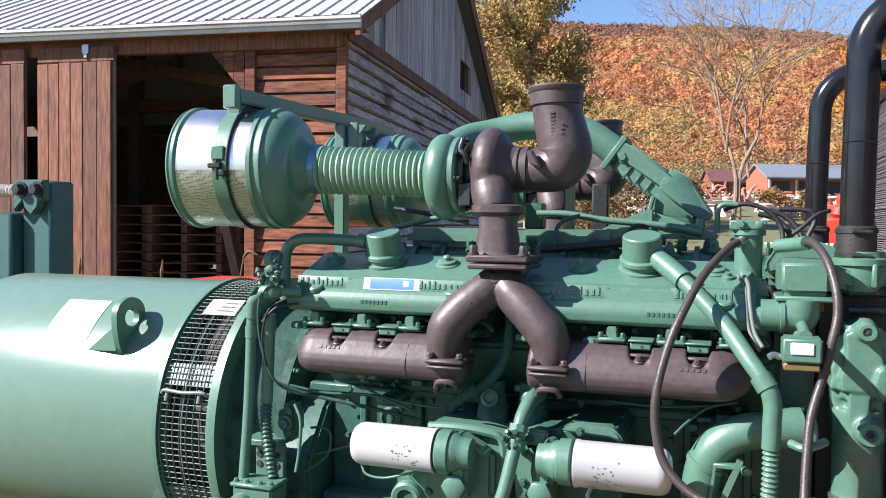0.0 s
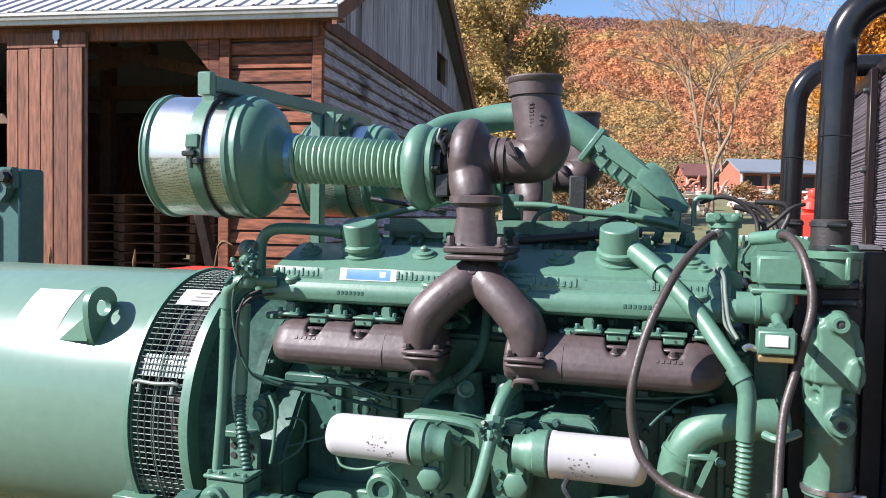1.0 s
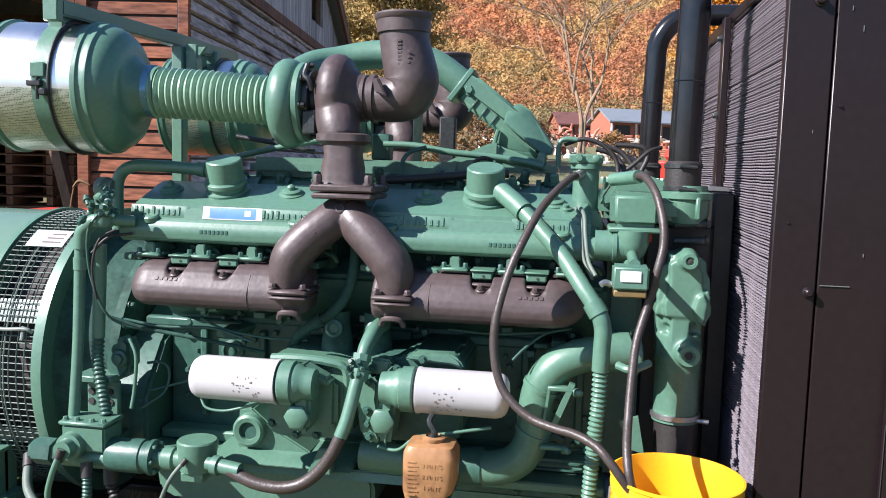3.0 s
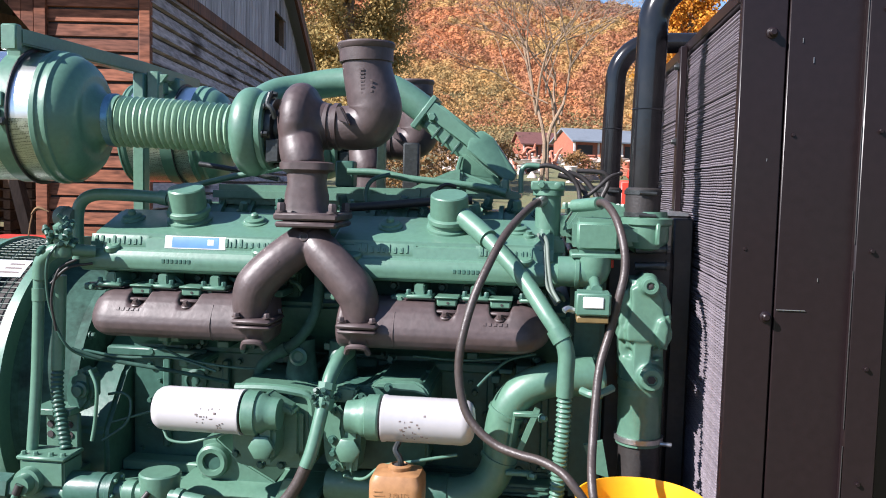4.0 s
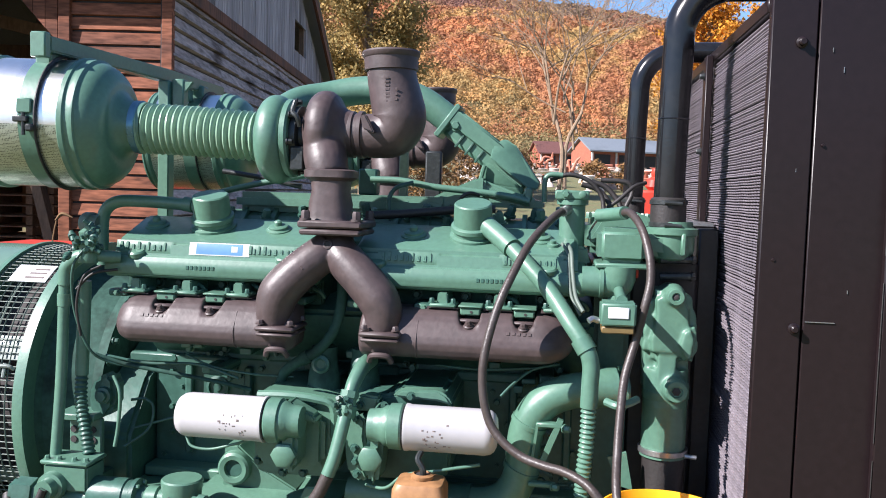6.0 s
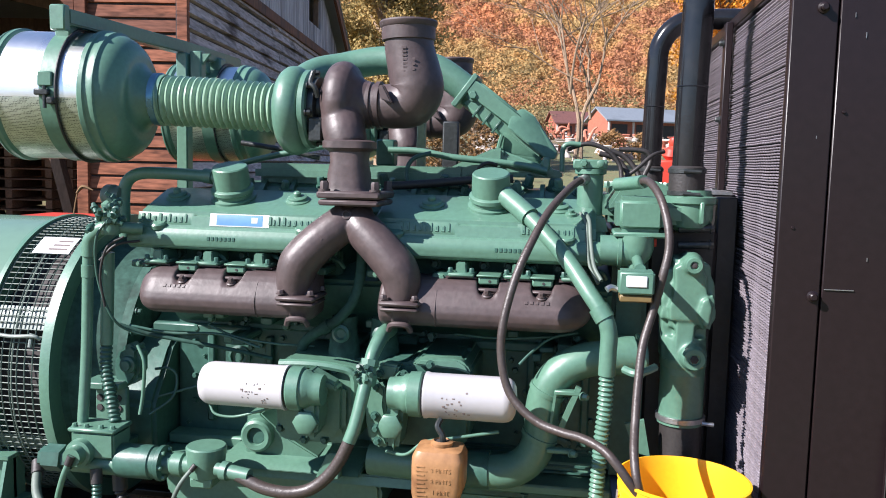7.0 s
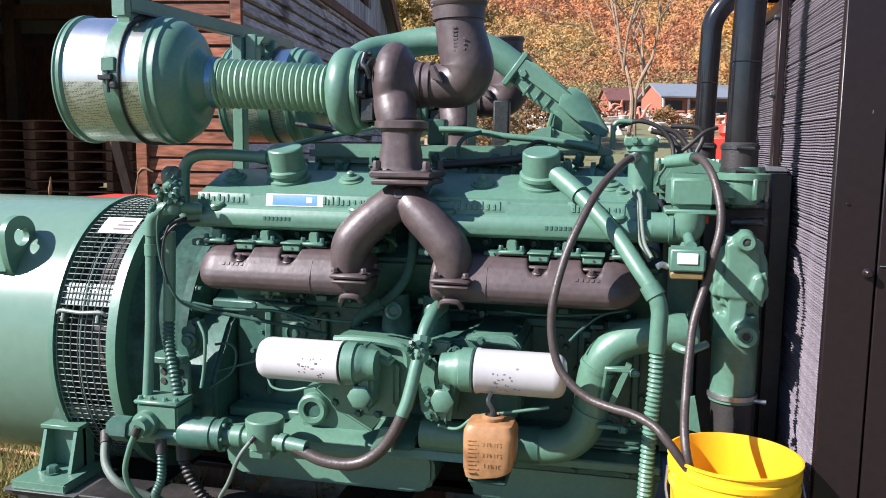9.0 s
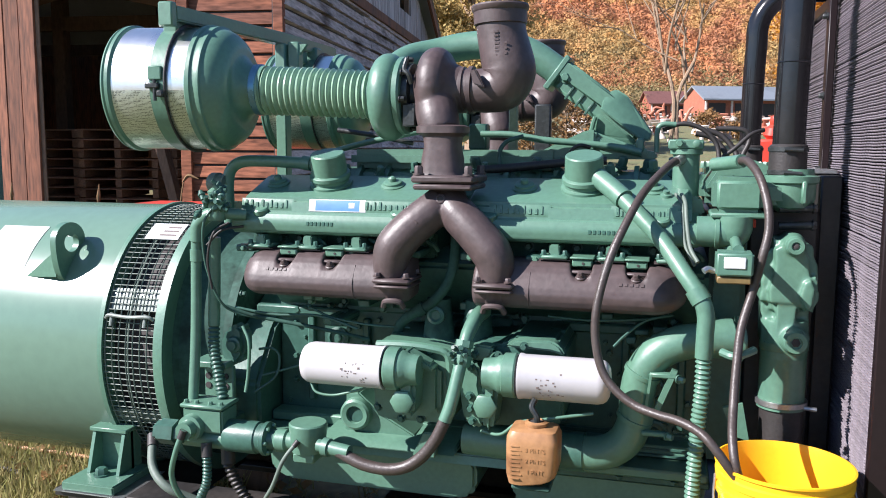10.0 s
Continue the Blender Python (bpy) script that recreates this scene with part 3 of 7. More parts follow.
# stacked pallets in the barn
PALLET = surface("raw_pallet_wood", (0.42, 0.22, 0.13), 0.85, var=0.3, scale=5, fine=40, bump=0.4, piece=0.25)


def pallet_stack(u, v, count, turn):
    bt = BARN @ Matrix.Translation((u, v, 0.06)) @ Matrix.Rotation(radians(turn), 4, "Z")
    t = thing("pallet_stack", bt.translation, "stack of wooden pallets inside the dark barn", "pallets")
    for i in range(count):
        for k in range(6):
            bm = one(box, -0.6, 0.6, -0.5 + k * 0.18, -0.4 + k * 0.18, i * 0.145 + 0.11, i * 0.145 + 0.13, 0.003)
            bm.transform(bt)
            part("slat", bm, PALLET, t)
        for k in (-0.55, 0, 0.55):
            bm = one(box, k - 0.045, k + 0.045, -0.5, 0.5, i * 0.145, i * 0.145 + 0.11, 0.003)
            bm.transform(bt)
            part("stringer", bm, PALLET, t)


pallet_stack(-3.3, 2.6, 12, 5)
pallet_stack(-2.0, 3.0, 11, -6)
pallet_stack(-4.7, 2.9, 12, 3)
leaning = thing("leaning_timber", BARN @ V(-1.9, 0.9, 0.06), "long dark timber leaning inside the barn doorway", "timber")
part("timber", one(rod, BARN @ V(-2.15, 1.0, 2.1), BARN @ V(-1.6, 0.9, 0.07), 0.09, 4, turn=math.pi / 4).copy(), BEAM, leaning)


# ---- skid base ----
MID = 2.78          # the plane through the crankshaft
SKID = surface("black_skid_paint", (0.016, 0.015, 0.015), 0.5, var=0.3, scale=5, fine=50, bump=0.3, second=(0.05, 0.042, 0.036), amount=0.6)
skid = thing("skid_base", (-1.0, MID, 0), "black steel skid base under the generator set", "skid")
for y0 in (2.20, 3.20):
    bm = B()
    box(bm, -1.93, 1.25, y0, y0 + 0.16, 0.40, 0.425, 0.003)
    box(bm, -1.93, 1.25, y0 + 0.06, y0 + 0.10, 0.145, 0.40, 0.003)
    box(bm, -1.93, 1.25, y0, y0 + 0.16, 0.12, 0.145, 0.003)
    part("rail", bm, SKID, skid)
for x0 in (-1.9, -0.9, 0.1, 1.05):
    part("cross_member", one(box, x0, x0 + 0.12, 2.361, 3.199, 0.16, 0.38, 0.004), SKID, skid)
    for y0 in (2.10, 3.25):
        part("timber_block", one(box, x0 - 0.05, x0 + 0.20, y0, y0 + 0.35, -0.05, 0.12, 0.006), BEAM, skid)
part("front_ledge", one(box, 0.05, 0.98, 1.80, 2.199, 0.415, 0.445, 0.004), SKID, skid)
for x0 in (0.12, 0.80):
    part("ledge_bracket", one(prism, [(2.198, 0.415), (1.84, 0.415), (2.198, 0.16)], x0, x0 + 0.02, axis="x"), SKID, skid)

# ---- generator ----
GC, GR = 0.842, 0.480
gen = thing("generator", (-2.25, MID, 0.425), "large green drum-shaped generator with a louvred screen band", "generator")
body = part("body", one(lathe, (-2.92, MID, GC), (1, 0, 0),
                        [(0, GR - 0.10), (0.012, GR - 0.045), (0.045, GR - 0.012), (0.09, GR), (1.11, GR), (1.115, GR - 0.022)], 96), DRUM, gen, "glossy green drum")
# screen band, with a near-black inner drum as the shade behind its wires
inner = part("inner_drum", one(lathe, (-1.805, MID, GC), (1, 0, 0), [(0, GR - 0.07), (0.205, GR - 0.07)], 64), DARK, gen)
ends = part("screen_rim", one(lathe, (-1.812, MID, GC), (1, 0, 0), [(0, GR - 0.03), (0, GR + 0.012), (0.016, GR + 0.012), (0.016, GR - 0.03)], 96, False, False), GREEN, gen)


def around(deg, r, x):
    """A place round the drum: 0 degrees faces the front, 90 the top."""
    a = radians(deg)
    return V(x, MID - r * math.cos(a), GC + r * math.sin(a))


screen = part("screen", one(lathe, (-1.706, MID, GC), (1, 0, 0), [(0, GR + 0.002), (0.003, GR + 0.004), (0.006, GR + 0.002)], 96, False, False), SOLID, gen, "galvanised wire screen")
for i in range(8):
    x0 = -1.792 + i * 0.026
    part("ring_wire", one(lathe, (x0, MID, GC), (1, 0, 0), [(0, GR + 0.002), (0.0024, GR + 0.0045), (0.0048, GR + 0.002), (0.0024, GR - 0.001), (0, GR + 0.002)], 96, False, False), SOLID, screen)
for i in range(121):
    d = -100 + i * 2.5
    part("cross_wire", one(rod, around(d, GR + 0.001, -1.80), around(d, GR + 0.001, -1.60), 0.0019, 5), SOLID, screen)


def band(d0, d1, x0, x1, r, thick=0.004, n=10):
    bm = B()
    rows = []
    for k in range(n + 1):
        d = d0 + (d1 - d0) * k / n
        rows.append([around(d, r, x0), around(d, r, x1), around(d, r + thick, x1), around(d, r + thick, x0)])
    bridge(bm, rows)
    bmesh.ops.recalc_face_normals(bm, faces=bm.faces[:])
    return bm


part("joint_plate", band(20, 29, -1.795, -1.605, GR - 0.010), PLATE, gen, "bright perforated joint plate")
part("joint_plate", band(-28, -22, -1.795, -1.605, GR - 0.010), SOLID, gen)
for row in range(2):
    for k in range(9):
        p0 = around(26.6 - row * 4.2, GR - 0.006, -1.78 + k * 0.021)
        part("rivet", one(lathe, p0, p0 - V(p0.x, MID, GC), [(0, 0.004), (0.002, 0.003)], 6), STEEL, gen)
lab = part("warning_label", band(52, 62, -1.75, -1.62, GR + 0.006, 0.002), LABEL, gen, "white printed label")
for k in range(3):
    part("print_line", band(54 + 2.4 * k, 54.9 + 2.4 * k, -1.70 + 0.008 * k, -1.635, GR + 0.0082, 0.0006, 3), INK, lab)
latch = part("latch", one(tube, [around(16.5, GR + 0.006, -1.79), around(17.5, GR + 0.018, -1.77), around(17.0, GR + 0.02, -1.70), around(17.5, GR + 0.018, -1.63), around(16.5, GR + 0.006, -1.612)], 0.006, 8, 4), PLATE, gen, "bare steel latch")
for xx in (-1.765, -1.64):
    part("latch_lug", one(rod, around(18.5, GR + 0.012, xx), around(13.5, GR + 0.012, xx), 0.006, 8), PLATE, latch)
flange = part("end_flange", one(lathe, (-1.60, MID, GC), (1, 0, 0), [(0, GR - 0.05), (0, GR + 0.016), (0.012, GR + 0.018), (0.034, GR + 0.018), (0.036, GR - 0.005), (0.036, GR - 0.05)], 96, False, False), GREEN, gen)
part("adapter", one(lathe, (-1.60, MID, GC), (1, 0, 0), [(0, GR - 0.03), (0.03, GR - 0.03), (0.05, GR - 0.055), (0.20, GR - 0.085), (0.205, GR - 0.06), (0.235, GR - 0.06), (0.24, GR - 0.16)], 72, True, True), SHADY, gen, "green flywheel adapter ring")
for k in range(24):
    d = -110 + k * 9.5
    p0 = around(d, GR - 0.075, -1.362)
    part("flange_bolt", one(bolt, p0, (1, 0, 0), 0.010, 0.014), GREEN_DK, gen)
# lifting lug with a shaped eye
lug = B()


def eye_plate(k):
    """Rounded outline of the lug and, inside it, its heart-shaped eye."""
    a = 2 * math.pi * k / 28
    yy, zz = 2.405 + 0.074 * math.cos(a), 1.222 + 0.060 * math.sin(a)
    if math.sin(a) < 0:
        down = -math.sin(a)
        yy = 2.405 + 0.074 * math.cos(a) * (1 - 0.35 * down) - 0.030 * down
        zz = 1.222 - 0.137 * down
    notch = 0.012 * math.exp(-((a - math.pi / 2) / 0.35) ** 2)
    hy, hz = 2.410 + 0.036 * math.cos(a), 1.212 + (0.032 - notch) * math.sin(a)
    return (yy, zz), (hy, hz)


shape = [eye_plate(k) for k in range(28)]
ov = [[lug.verts.new((xx, *o)) for o, h in shape] for xx in (-2.010, -1.988)]
hv = [[lug.verts.new((xx, *h)) for o, h in shape] for xx in (-2.010, -1.988)]
for i in range(28):
    j = (i + 1) % 28
    lug.faces.new((ov[0][i], ov[0][j], hv[0][j], hv[0][i]))
    lug.faces.new((ov[1][j], ov[1][i], hv[1][i], hv[1][j]))
    lug.faces.new((ov[0][j], ov[0][i], ov[1][i], ov[1][j]))
    lug.faces.new((hv[0][i], hv[0][j], hv[1][j], hv[1][i]))
bmesh.ops.recalc_face_normals(lug, faces=lug.faces[:])
lugp = part("lifting_lug", lug, GREEN, gen, "welded lifting eye plate")
web = B()
bridge(web, [[V(-2.15, 2.372, 1.092), V(-2.008, 2.350, 1.10), V(-2.008, 2.352, 1.19)], [V(-2.15, 2.388, 1.096), V(-2.008, 2.375, 1.10), V(-2.008, 2.377, 1.19)]])
part("gusset", web, GREEN, lugp)
decal = part("drum_label", band(58, 33, -2.365, -2.170, GR + 0.001, 0.0012, 6), LABEL, gen, "plain white label sheet")
# foot
foot = part("foot", one(prism, [(-1.895, 0.425), (-1.70, 0.425), (-1.70, 0.455), (-1.895, 0.455)], 2.19, 2.40, bevel=0.004), GREEN, gen, "welded mounting foot")
part("foot_plate", one(prism, [(2.275, 0.456), (2.40, 0.456), (2.40, 0.59), (2.315, 0.585)], -1.862, -1.850, axis="x"), GREEN, foot)
part("foot_plate", one(prism, [(2.275, 0.456), (2.40, 0.456), (2.40, 0.59), (2.315, 0.585)], -1.750, -1.738, axis="x"), GREEN, foot)
part("foot_web", one(prism, [(-1.862, 0.456), (-1.738, 0.456), (-1.738, 0.59), (-1.862, 0.585)], 2.345, 2.358), GREEN, foot)
part("foot_top", one(box, -1.872, -1.73, 2.31, 2.46, 0.588, 0.602, 0.002), GREEN, foot)
part("anchor_bolt", one(bolt, (-1.80, 2.27, 0.455), (0, 0, 1), 0.020, 0.022), GREEN_DK, foot)
part("shim", one(box, -1.92, -1.66, 2.18, 2.42, 0.4252, 0.4248, 0), STEEL, foot)

# ---- engine block ----
engine = thing("diesel_engine", (-0.62, MID, 0.425), "green painted twelve-cylinder diesel engine with two exhaust manifolds", "engine")
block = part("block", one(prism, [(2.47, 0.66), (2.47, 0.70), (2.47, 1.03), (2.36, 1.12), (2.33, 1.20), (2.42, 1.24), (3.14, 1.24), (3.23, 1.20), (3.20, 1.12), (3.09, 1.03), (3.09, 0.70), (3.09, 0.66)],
                          -1.24, 0.10, axis="x", bevel=0.012), GREEN_DK, engine, "green cast block, grimy, with shade darkened into its paint")
part("block_rail", one(box, -1.24, 0.10, 2.40, 2.469, 0.655, 0.69, 0.006), GREEN, block)
part("pan_rail", one(box, -1.26, 0.12, 2.30, 3.26, 0.625, 0.654, 0.006), GREEN, engine)
pan = part("oil_pan", one(prism, [(-1.24, 0.600), (-1.225, 0.505), (-1.17, 0.478), (-0.61, 0.474), (-0.565, 0.486), (-0.545, 0.515), (-0.545, 0.578), (-0.555, 0.600)], 2.36, 3.20, bevel=0.016), GREEN, engine, "green oil pan")
part("oil_pan", one(prism, [(-0.432, 0.600), (-0.437, 0.575), (-0.434, 0.505), (-0.41, 0.478), (0.06, 0.478), (0.105, 0.51), (0.12, 0.600)], 2.36, 3.20, bevel=0.016), GREEN, engine, "green oil pan")
part("pan_flange", one(box, -1.25, 0.125, 2.325, 3.23, 0.6015, 0.6235, 0.004), GREEN_DK, engine)
for zz, yy in ((0.700, 2.462), (0.676, 2.395), (0.660, 2.385)):
    part("block_ledge", one(box, -0.53, 0.10, yy, 2.471, zz, zz + 0.007, 0.002), GREEN_DK, block)
for x0 in (-1.15, -0.98, -0.80, -0.62, -0.30, -0.12, 0.03):
    part("pan_bolt", one(bolt, (x0, 2.31, 0.625), (0, 0, -1), 0.009, 0.010), GREEN_DK, pan)
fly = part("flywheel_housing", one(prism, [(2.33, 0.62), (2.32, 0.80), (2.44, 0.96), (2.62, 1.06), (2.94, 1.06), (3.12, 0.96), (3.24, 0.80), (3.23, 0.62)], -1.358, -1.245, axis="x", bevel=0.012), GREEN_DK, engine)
part("housing_ledge", one(box, -1.42, -1.30, 2.22, 2.31, 0.865, 0.885, 0.003), GREEN, fly)
part("housing_plate", one(box, -1.40, -1.30, 2.262, 2.282, 0.70, 0.864, 0.004), GREEN, fly)
for zz in (0.74, 0.80, 0.83):
    for xx in (-1.385, -1.325):
        part("bolt_hole", one(rod, (xx, 2.262, zz), (xx, 2.2585, zz), 0.010, 12), DARK, fly)
part("rear_end_cover", one(prism, [(-1.335, 0.87), (-1.345, 0.93), (-1.325, 0.98), (-1.285, 1.00), (-1.262, 0.98), (-1.262, 0.90), (-1.29, 0.865)], 2.262, 2.33, bevel=0.012), GREEN_DK, fly)
part("cover_hub", one(lathe, (-1.292, 2.262, 0.935), (0, -1, 0), [(0, 0.026), (0.010, 0.024), (0.012, 0.016), (0.022, 0.014)], 16), GREEN_DK, fly)

# ribs, bosses and core plugs on the block side, in the shade-darkened green
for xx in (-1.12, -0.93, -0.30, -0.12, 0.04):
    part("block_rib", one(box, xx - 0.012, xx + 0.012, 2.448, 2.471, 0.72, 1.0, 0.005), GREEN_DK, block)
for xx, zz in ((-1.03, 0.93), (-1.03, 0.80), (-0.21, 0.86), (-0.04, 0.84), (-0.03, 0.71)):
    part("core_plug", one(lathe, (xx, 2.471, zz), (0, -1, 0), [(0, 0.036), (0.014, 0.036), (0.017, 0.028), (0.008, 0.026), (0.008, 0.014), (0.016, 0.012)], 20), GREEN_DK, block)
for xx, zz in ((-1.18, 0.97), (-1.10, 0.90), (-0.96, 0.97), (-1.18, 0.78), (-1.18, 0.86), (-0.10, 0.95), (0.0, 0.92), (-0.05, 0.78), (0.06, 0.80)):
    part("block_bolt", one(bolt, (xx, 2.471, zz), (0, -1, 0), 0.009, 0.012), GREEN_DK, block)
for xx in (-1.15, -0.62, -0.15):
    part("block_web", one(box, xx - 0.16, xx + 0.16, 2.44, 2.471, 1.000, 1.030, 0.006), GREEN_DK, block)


# ---- cylinder heads, valve covers ----
def mirror(y):
    return 2 * MID - y


def bank(x0, x1, front, label):
    """A cylinder head with its valve cover, on the front or the rear bank."""
    s = (lambda y: y) if front else mirror
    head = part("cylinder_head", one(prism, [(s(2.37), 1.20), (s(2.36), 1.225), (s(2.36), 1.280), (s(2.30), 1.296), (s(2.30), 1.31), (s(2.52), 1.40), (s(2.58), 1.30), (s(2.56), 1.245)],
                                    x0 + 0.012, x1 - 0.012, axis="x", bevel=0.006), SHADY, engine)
    rail = part("cover_rail", one(prism, [(s(2.268), 1.282), (s(2.252), 1.290), (s(2.246), 1.304), (s(2.249), 1.337), (s(2.258), 1.347), (s(2.30), 1.351), (s(2.54), 1.41), (s(2.54), 1.395)],
                                  x0, x1, axis="x", bevel=0.004), GREEN, engine)
    cover = part("valve_cover", one(prism, [(s(2.2655), 1.338), (s(2.276), 1.388), (s(2.300), 1.398), (s(2.445), 1.452), (s(2.485), 1.452), (s(2.515), 1.42), (s(2.52), 1.40)],
                                    x0 + 0.022, x1 - 0.022, axis="x", bevel=0.010), GREEN, engine, label)
    return head, rail, cover


SL = Vector((0, 0.14, 0.054)).normalized()     # up the slope of a front cover
NO = Vector((0, -0.054, 0.14)).normalized()    # out of it


def on_cover(x, k, out=0.0):
    return V(x, 2.305, 1.398) + SL * k + NO * out


def on_face(x, k, out=0.0):
    """On the steep front face of a cover, k up it."""
    n = Vector((0, -0.037, 0.008)).normalized()
    u = Vector((0, 0.008, 0.037)).normalized()
    return V(x, 2.268, 1.351) + u * k + n * out


def facing(at, u, v, n, w, h, d):
    """A low block lying on a plane."""
    bm = B()
    a = [at - u * w / 2 - v * h / 2, at + u * w / 2 - v * h / 2, at + u * w / 2 + v * h / 2, at - u * w / 2 + v * h / 2]
    k = 0.86
    c = [at + (p - at) * k + n * d for p in a]
    bridge(bm, [a, c])
    return bm


FN, FU = Vector((0, -0.037, 0.008)).normalized(), Vector((0, 0.008, 0.037)).normalized()
for x0, x1, cap_x, knobs, text_x in ((-1.285, -0.660, -1.015, (-0.815, -1.19), (-1.175, -0.79)), (-0.585, 0.070, -0.245, (-0.415, -0.055), (-0.41, -0.075))):
    head, rail, cover = bank(x0, x1, True, "green cast valve cover with raised lettering and filler cap")
    cap_at = on_cover(cap_x, 0.085)
    cap = part("filler_cap", one(lathe, cap_at, NO, [(-0.012, 0.066), (0.008, 0.066), (0.012, 0.057), (0.022, 0.057), (0.026, 0.063), (0.036, 0.062), (0.042, 0.054)], 36), GREEN, cover)
    part("cap_top", one(lathe, cap_at + NO * 0.038, NO + V(0, 0.06, 0), [(0, 0.055), (0.054, 0.053), (0.059, 0.0525), (0.0625, 0.049), (0.0625, 0.02)], 36), GREEN, cover)
    for kx in knobs:
        at = on_cover(kx, 0.080)
        part("cover_knob", one(lathe, at, NO, [(-0.003, 0.036), (0.004, 0.036), (0.008, 0.028), (0.013, 0.028), (0.016, 0.022), (0.016, 0.012), (0.026, 0.011), (0.030, 0.006)], 28), GREEN, cover)
    # raised maker's lettering shown as plain bars in a bordered panel
    rl = random.Random(3)
    for tx in text_x:
        part("letter_panel", facing(on_face(tx, 0.019, -0.0012), V(1, 0, 0), FU, FN, 0.172, 0.037, 0.0018), GREEN, cover)
        at = -0.074
        while at < 0.066:
            tall = rl.choice((0.025, 0.017, 0.017))
            wide = rl.choice((0.0045, 0.0085, 0.0085))
            part("letter_bar", facing(on_face(tx + at + wide / 2, 0.0175 + (tall - 0.017) / 2, 0.0004), V(1, 0, 0), FU, FN, wide, tall, 0.0030), GREEN, cover)
            if wide > 0.005:
                part("letter_gap", facing(on_face(tx + at + wide / 2, 0.0175, 0.0030), V(1, 0, 0), FU, FN, 0.0030, 0.0085, 0.0006), GREEN_DK, cover)
            at += wide + 0.0052 + rl.choice((0, 0, 0.004))
    for k in range(7):
        part("cast_mark", facing(V(x0 + 0.25 + (0.12 if x0 > -0.7 else 0) + k * 0.0125, 2.2474, 1.318), V(1, 0, 0), V(0, 0.02, 1).normalized(), V(0, -1, 0), 0.008, 0.011, 0.0022), GREEN_DK, rail)
    for xx in (x0 + 0.09, x1 - 0.10):
        part("rail_boss", one(lathe, (xx, 2.268, 1.345), (0, -0.35, 1), [(0, 0.024), (0.012, 0.024), (0.016, 0.02)], 18), GREEN, rail)
    # clamps and studs under the rail, before the head, coloured dark as a shaded recess
    for k in range(3):
        px = (-1.188 if x0 < -1 else -0.308) + 0.152 * k
        port = part("port_clamp", one(prism, [(px - 0.016, 1.246), (px + 0.016, 1.246), (px + 0.013, 1.281), (px - 0.013, 1.281)], 2.244, 2.36, bevel=0.003), GREEN, head)
        part("clamp_foot", one(box, px - 0.034, px + 0.038, 2.226, 2.30, 1.243, 1.254, 0.004), GREEN, port)
        part("clamp_pad", one(box, px - 0.040, px + 0.044, 2.232, 2.30, 1.2405, 1.2428, 0.0), IRON, port)
        for q in (-0.028, 0.030):
            part("stud", one(bolt, (px + q, 2.238, 1.254), (0, 0, 1), 0.007, 0.011), GREEN_DK, port)
    for k in range(4):
        px = x0 + 0.04 + (x1 - x0 - 0.10) * k / 3
        part("spacer_block", one(box, px - 0.028, px + 0.030, 2.250, 2.36, 1.228, 1.248, 0.004), GREEN_DK, head)
        part("spacer_bolt", one(bolt, (px, 2.250, 1.238), (0, -1, 0), 0.008, 0.010), GREEN, head)
        part("fuel_fitting", one(tube, [(px + 0.03, 2.34, 1.27), (px + 0.035, 2.30, 1.272), (px + 0.06, 2.29, 1.262), (px + 0.07, 2.30, 1.245)], 0.006, 8, 4), GREEN_DK, head)
    for k in range(9):
        px = x0 + 0.05 + (x1 - x0 - 0.10) * k / 8
        part("head_bolt", one(bolt, (px, 2.36, 1.262), (0, -1, 0), 0.011, 0.018), GREEN_DK, head)
bank(-1.285, -0.660, False, "green valve cover of the far bank")
bank(-0.585, 0.070, False, "green valve cover of the far bank")
dec = part("blue_decal", facing(on_face(-0.951, 0.020, 0.001), V(1, 0, 0), FU, FN, 0.178, 0.036, 0.0012), LABEL, engine, "white and blue maker's decal")
part("blue_field", facing(on_face(-0.950, 0.020, 0.0024), V(1, 0, 0), FU, FN, 0.138, 0.031, 0.0006), BLUE, dec)
part("white_field", facing(on_face(-0.905, 0.021, 0.0032), V(1, 0, 0), FU, FN, 0.018, 0.016, 0.0005), LABEL, dec)

# intake housing in the vee
vee = part("intake_housing", one(prism, [(2.60, 1.24), (2.58, 1.38), (2.64, 1.47), (2.92, 1.47), (2.98, 1.38), (2.96, 1.24)], -1.20, 0.05, axis="x", bevel=0.012), GREEN, engine)
for k in range(12):
    xx = -1.12 + k * 0.10
    part("housing_rib", one(prism, [(2.575, 1.40), (2.60, 1.455), (2.645, 1.488), (2.70, 1.488), (2.70, 1.46)], xx, xx + 0.014, axis="x"), GREEN, vee)
    part("housing_bolt", one(bolt, (xx + 0.05, 2.655, 1.470), (0, 0, 1), 0.010, 0.012), GREEN, vee)
blower = part("blower_housing", one(box, -1.05, -0.35, 2.62, 2.94, 1.472, 1.535, 0.02, seg=2), GREEN, vee)


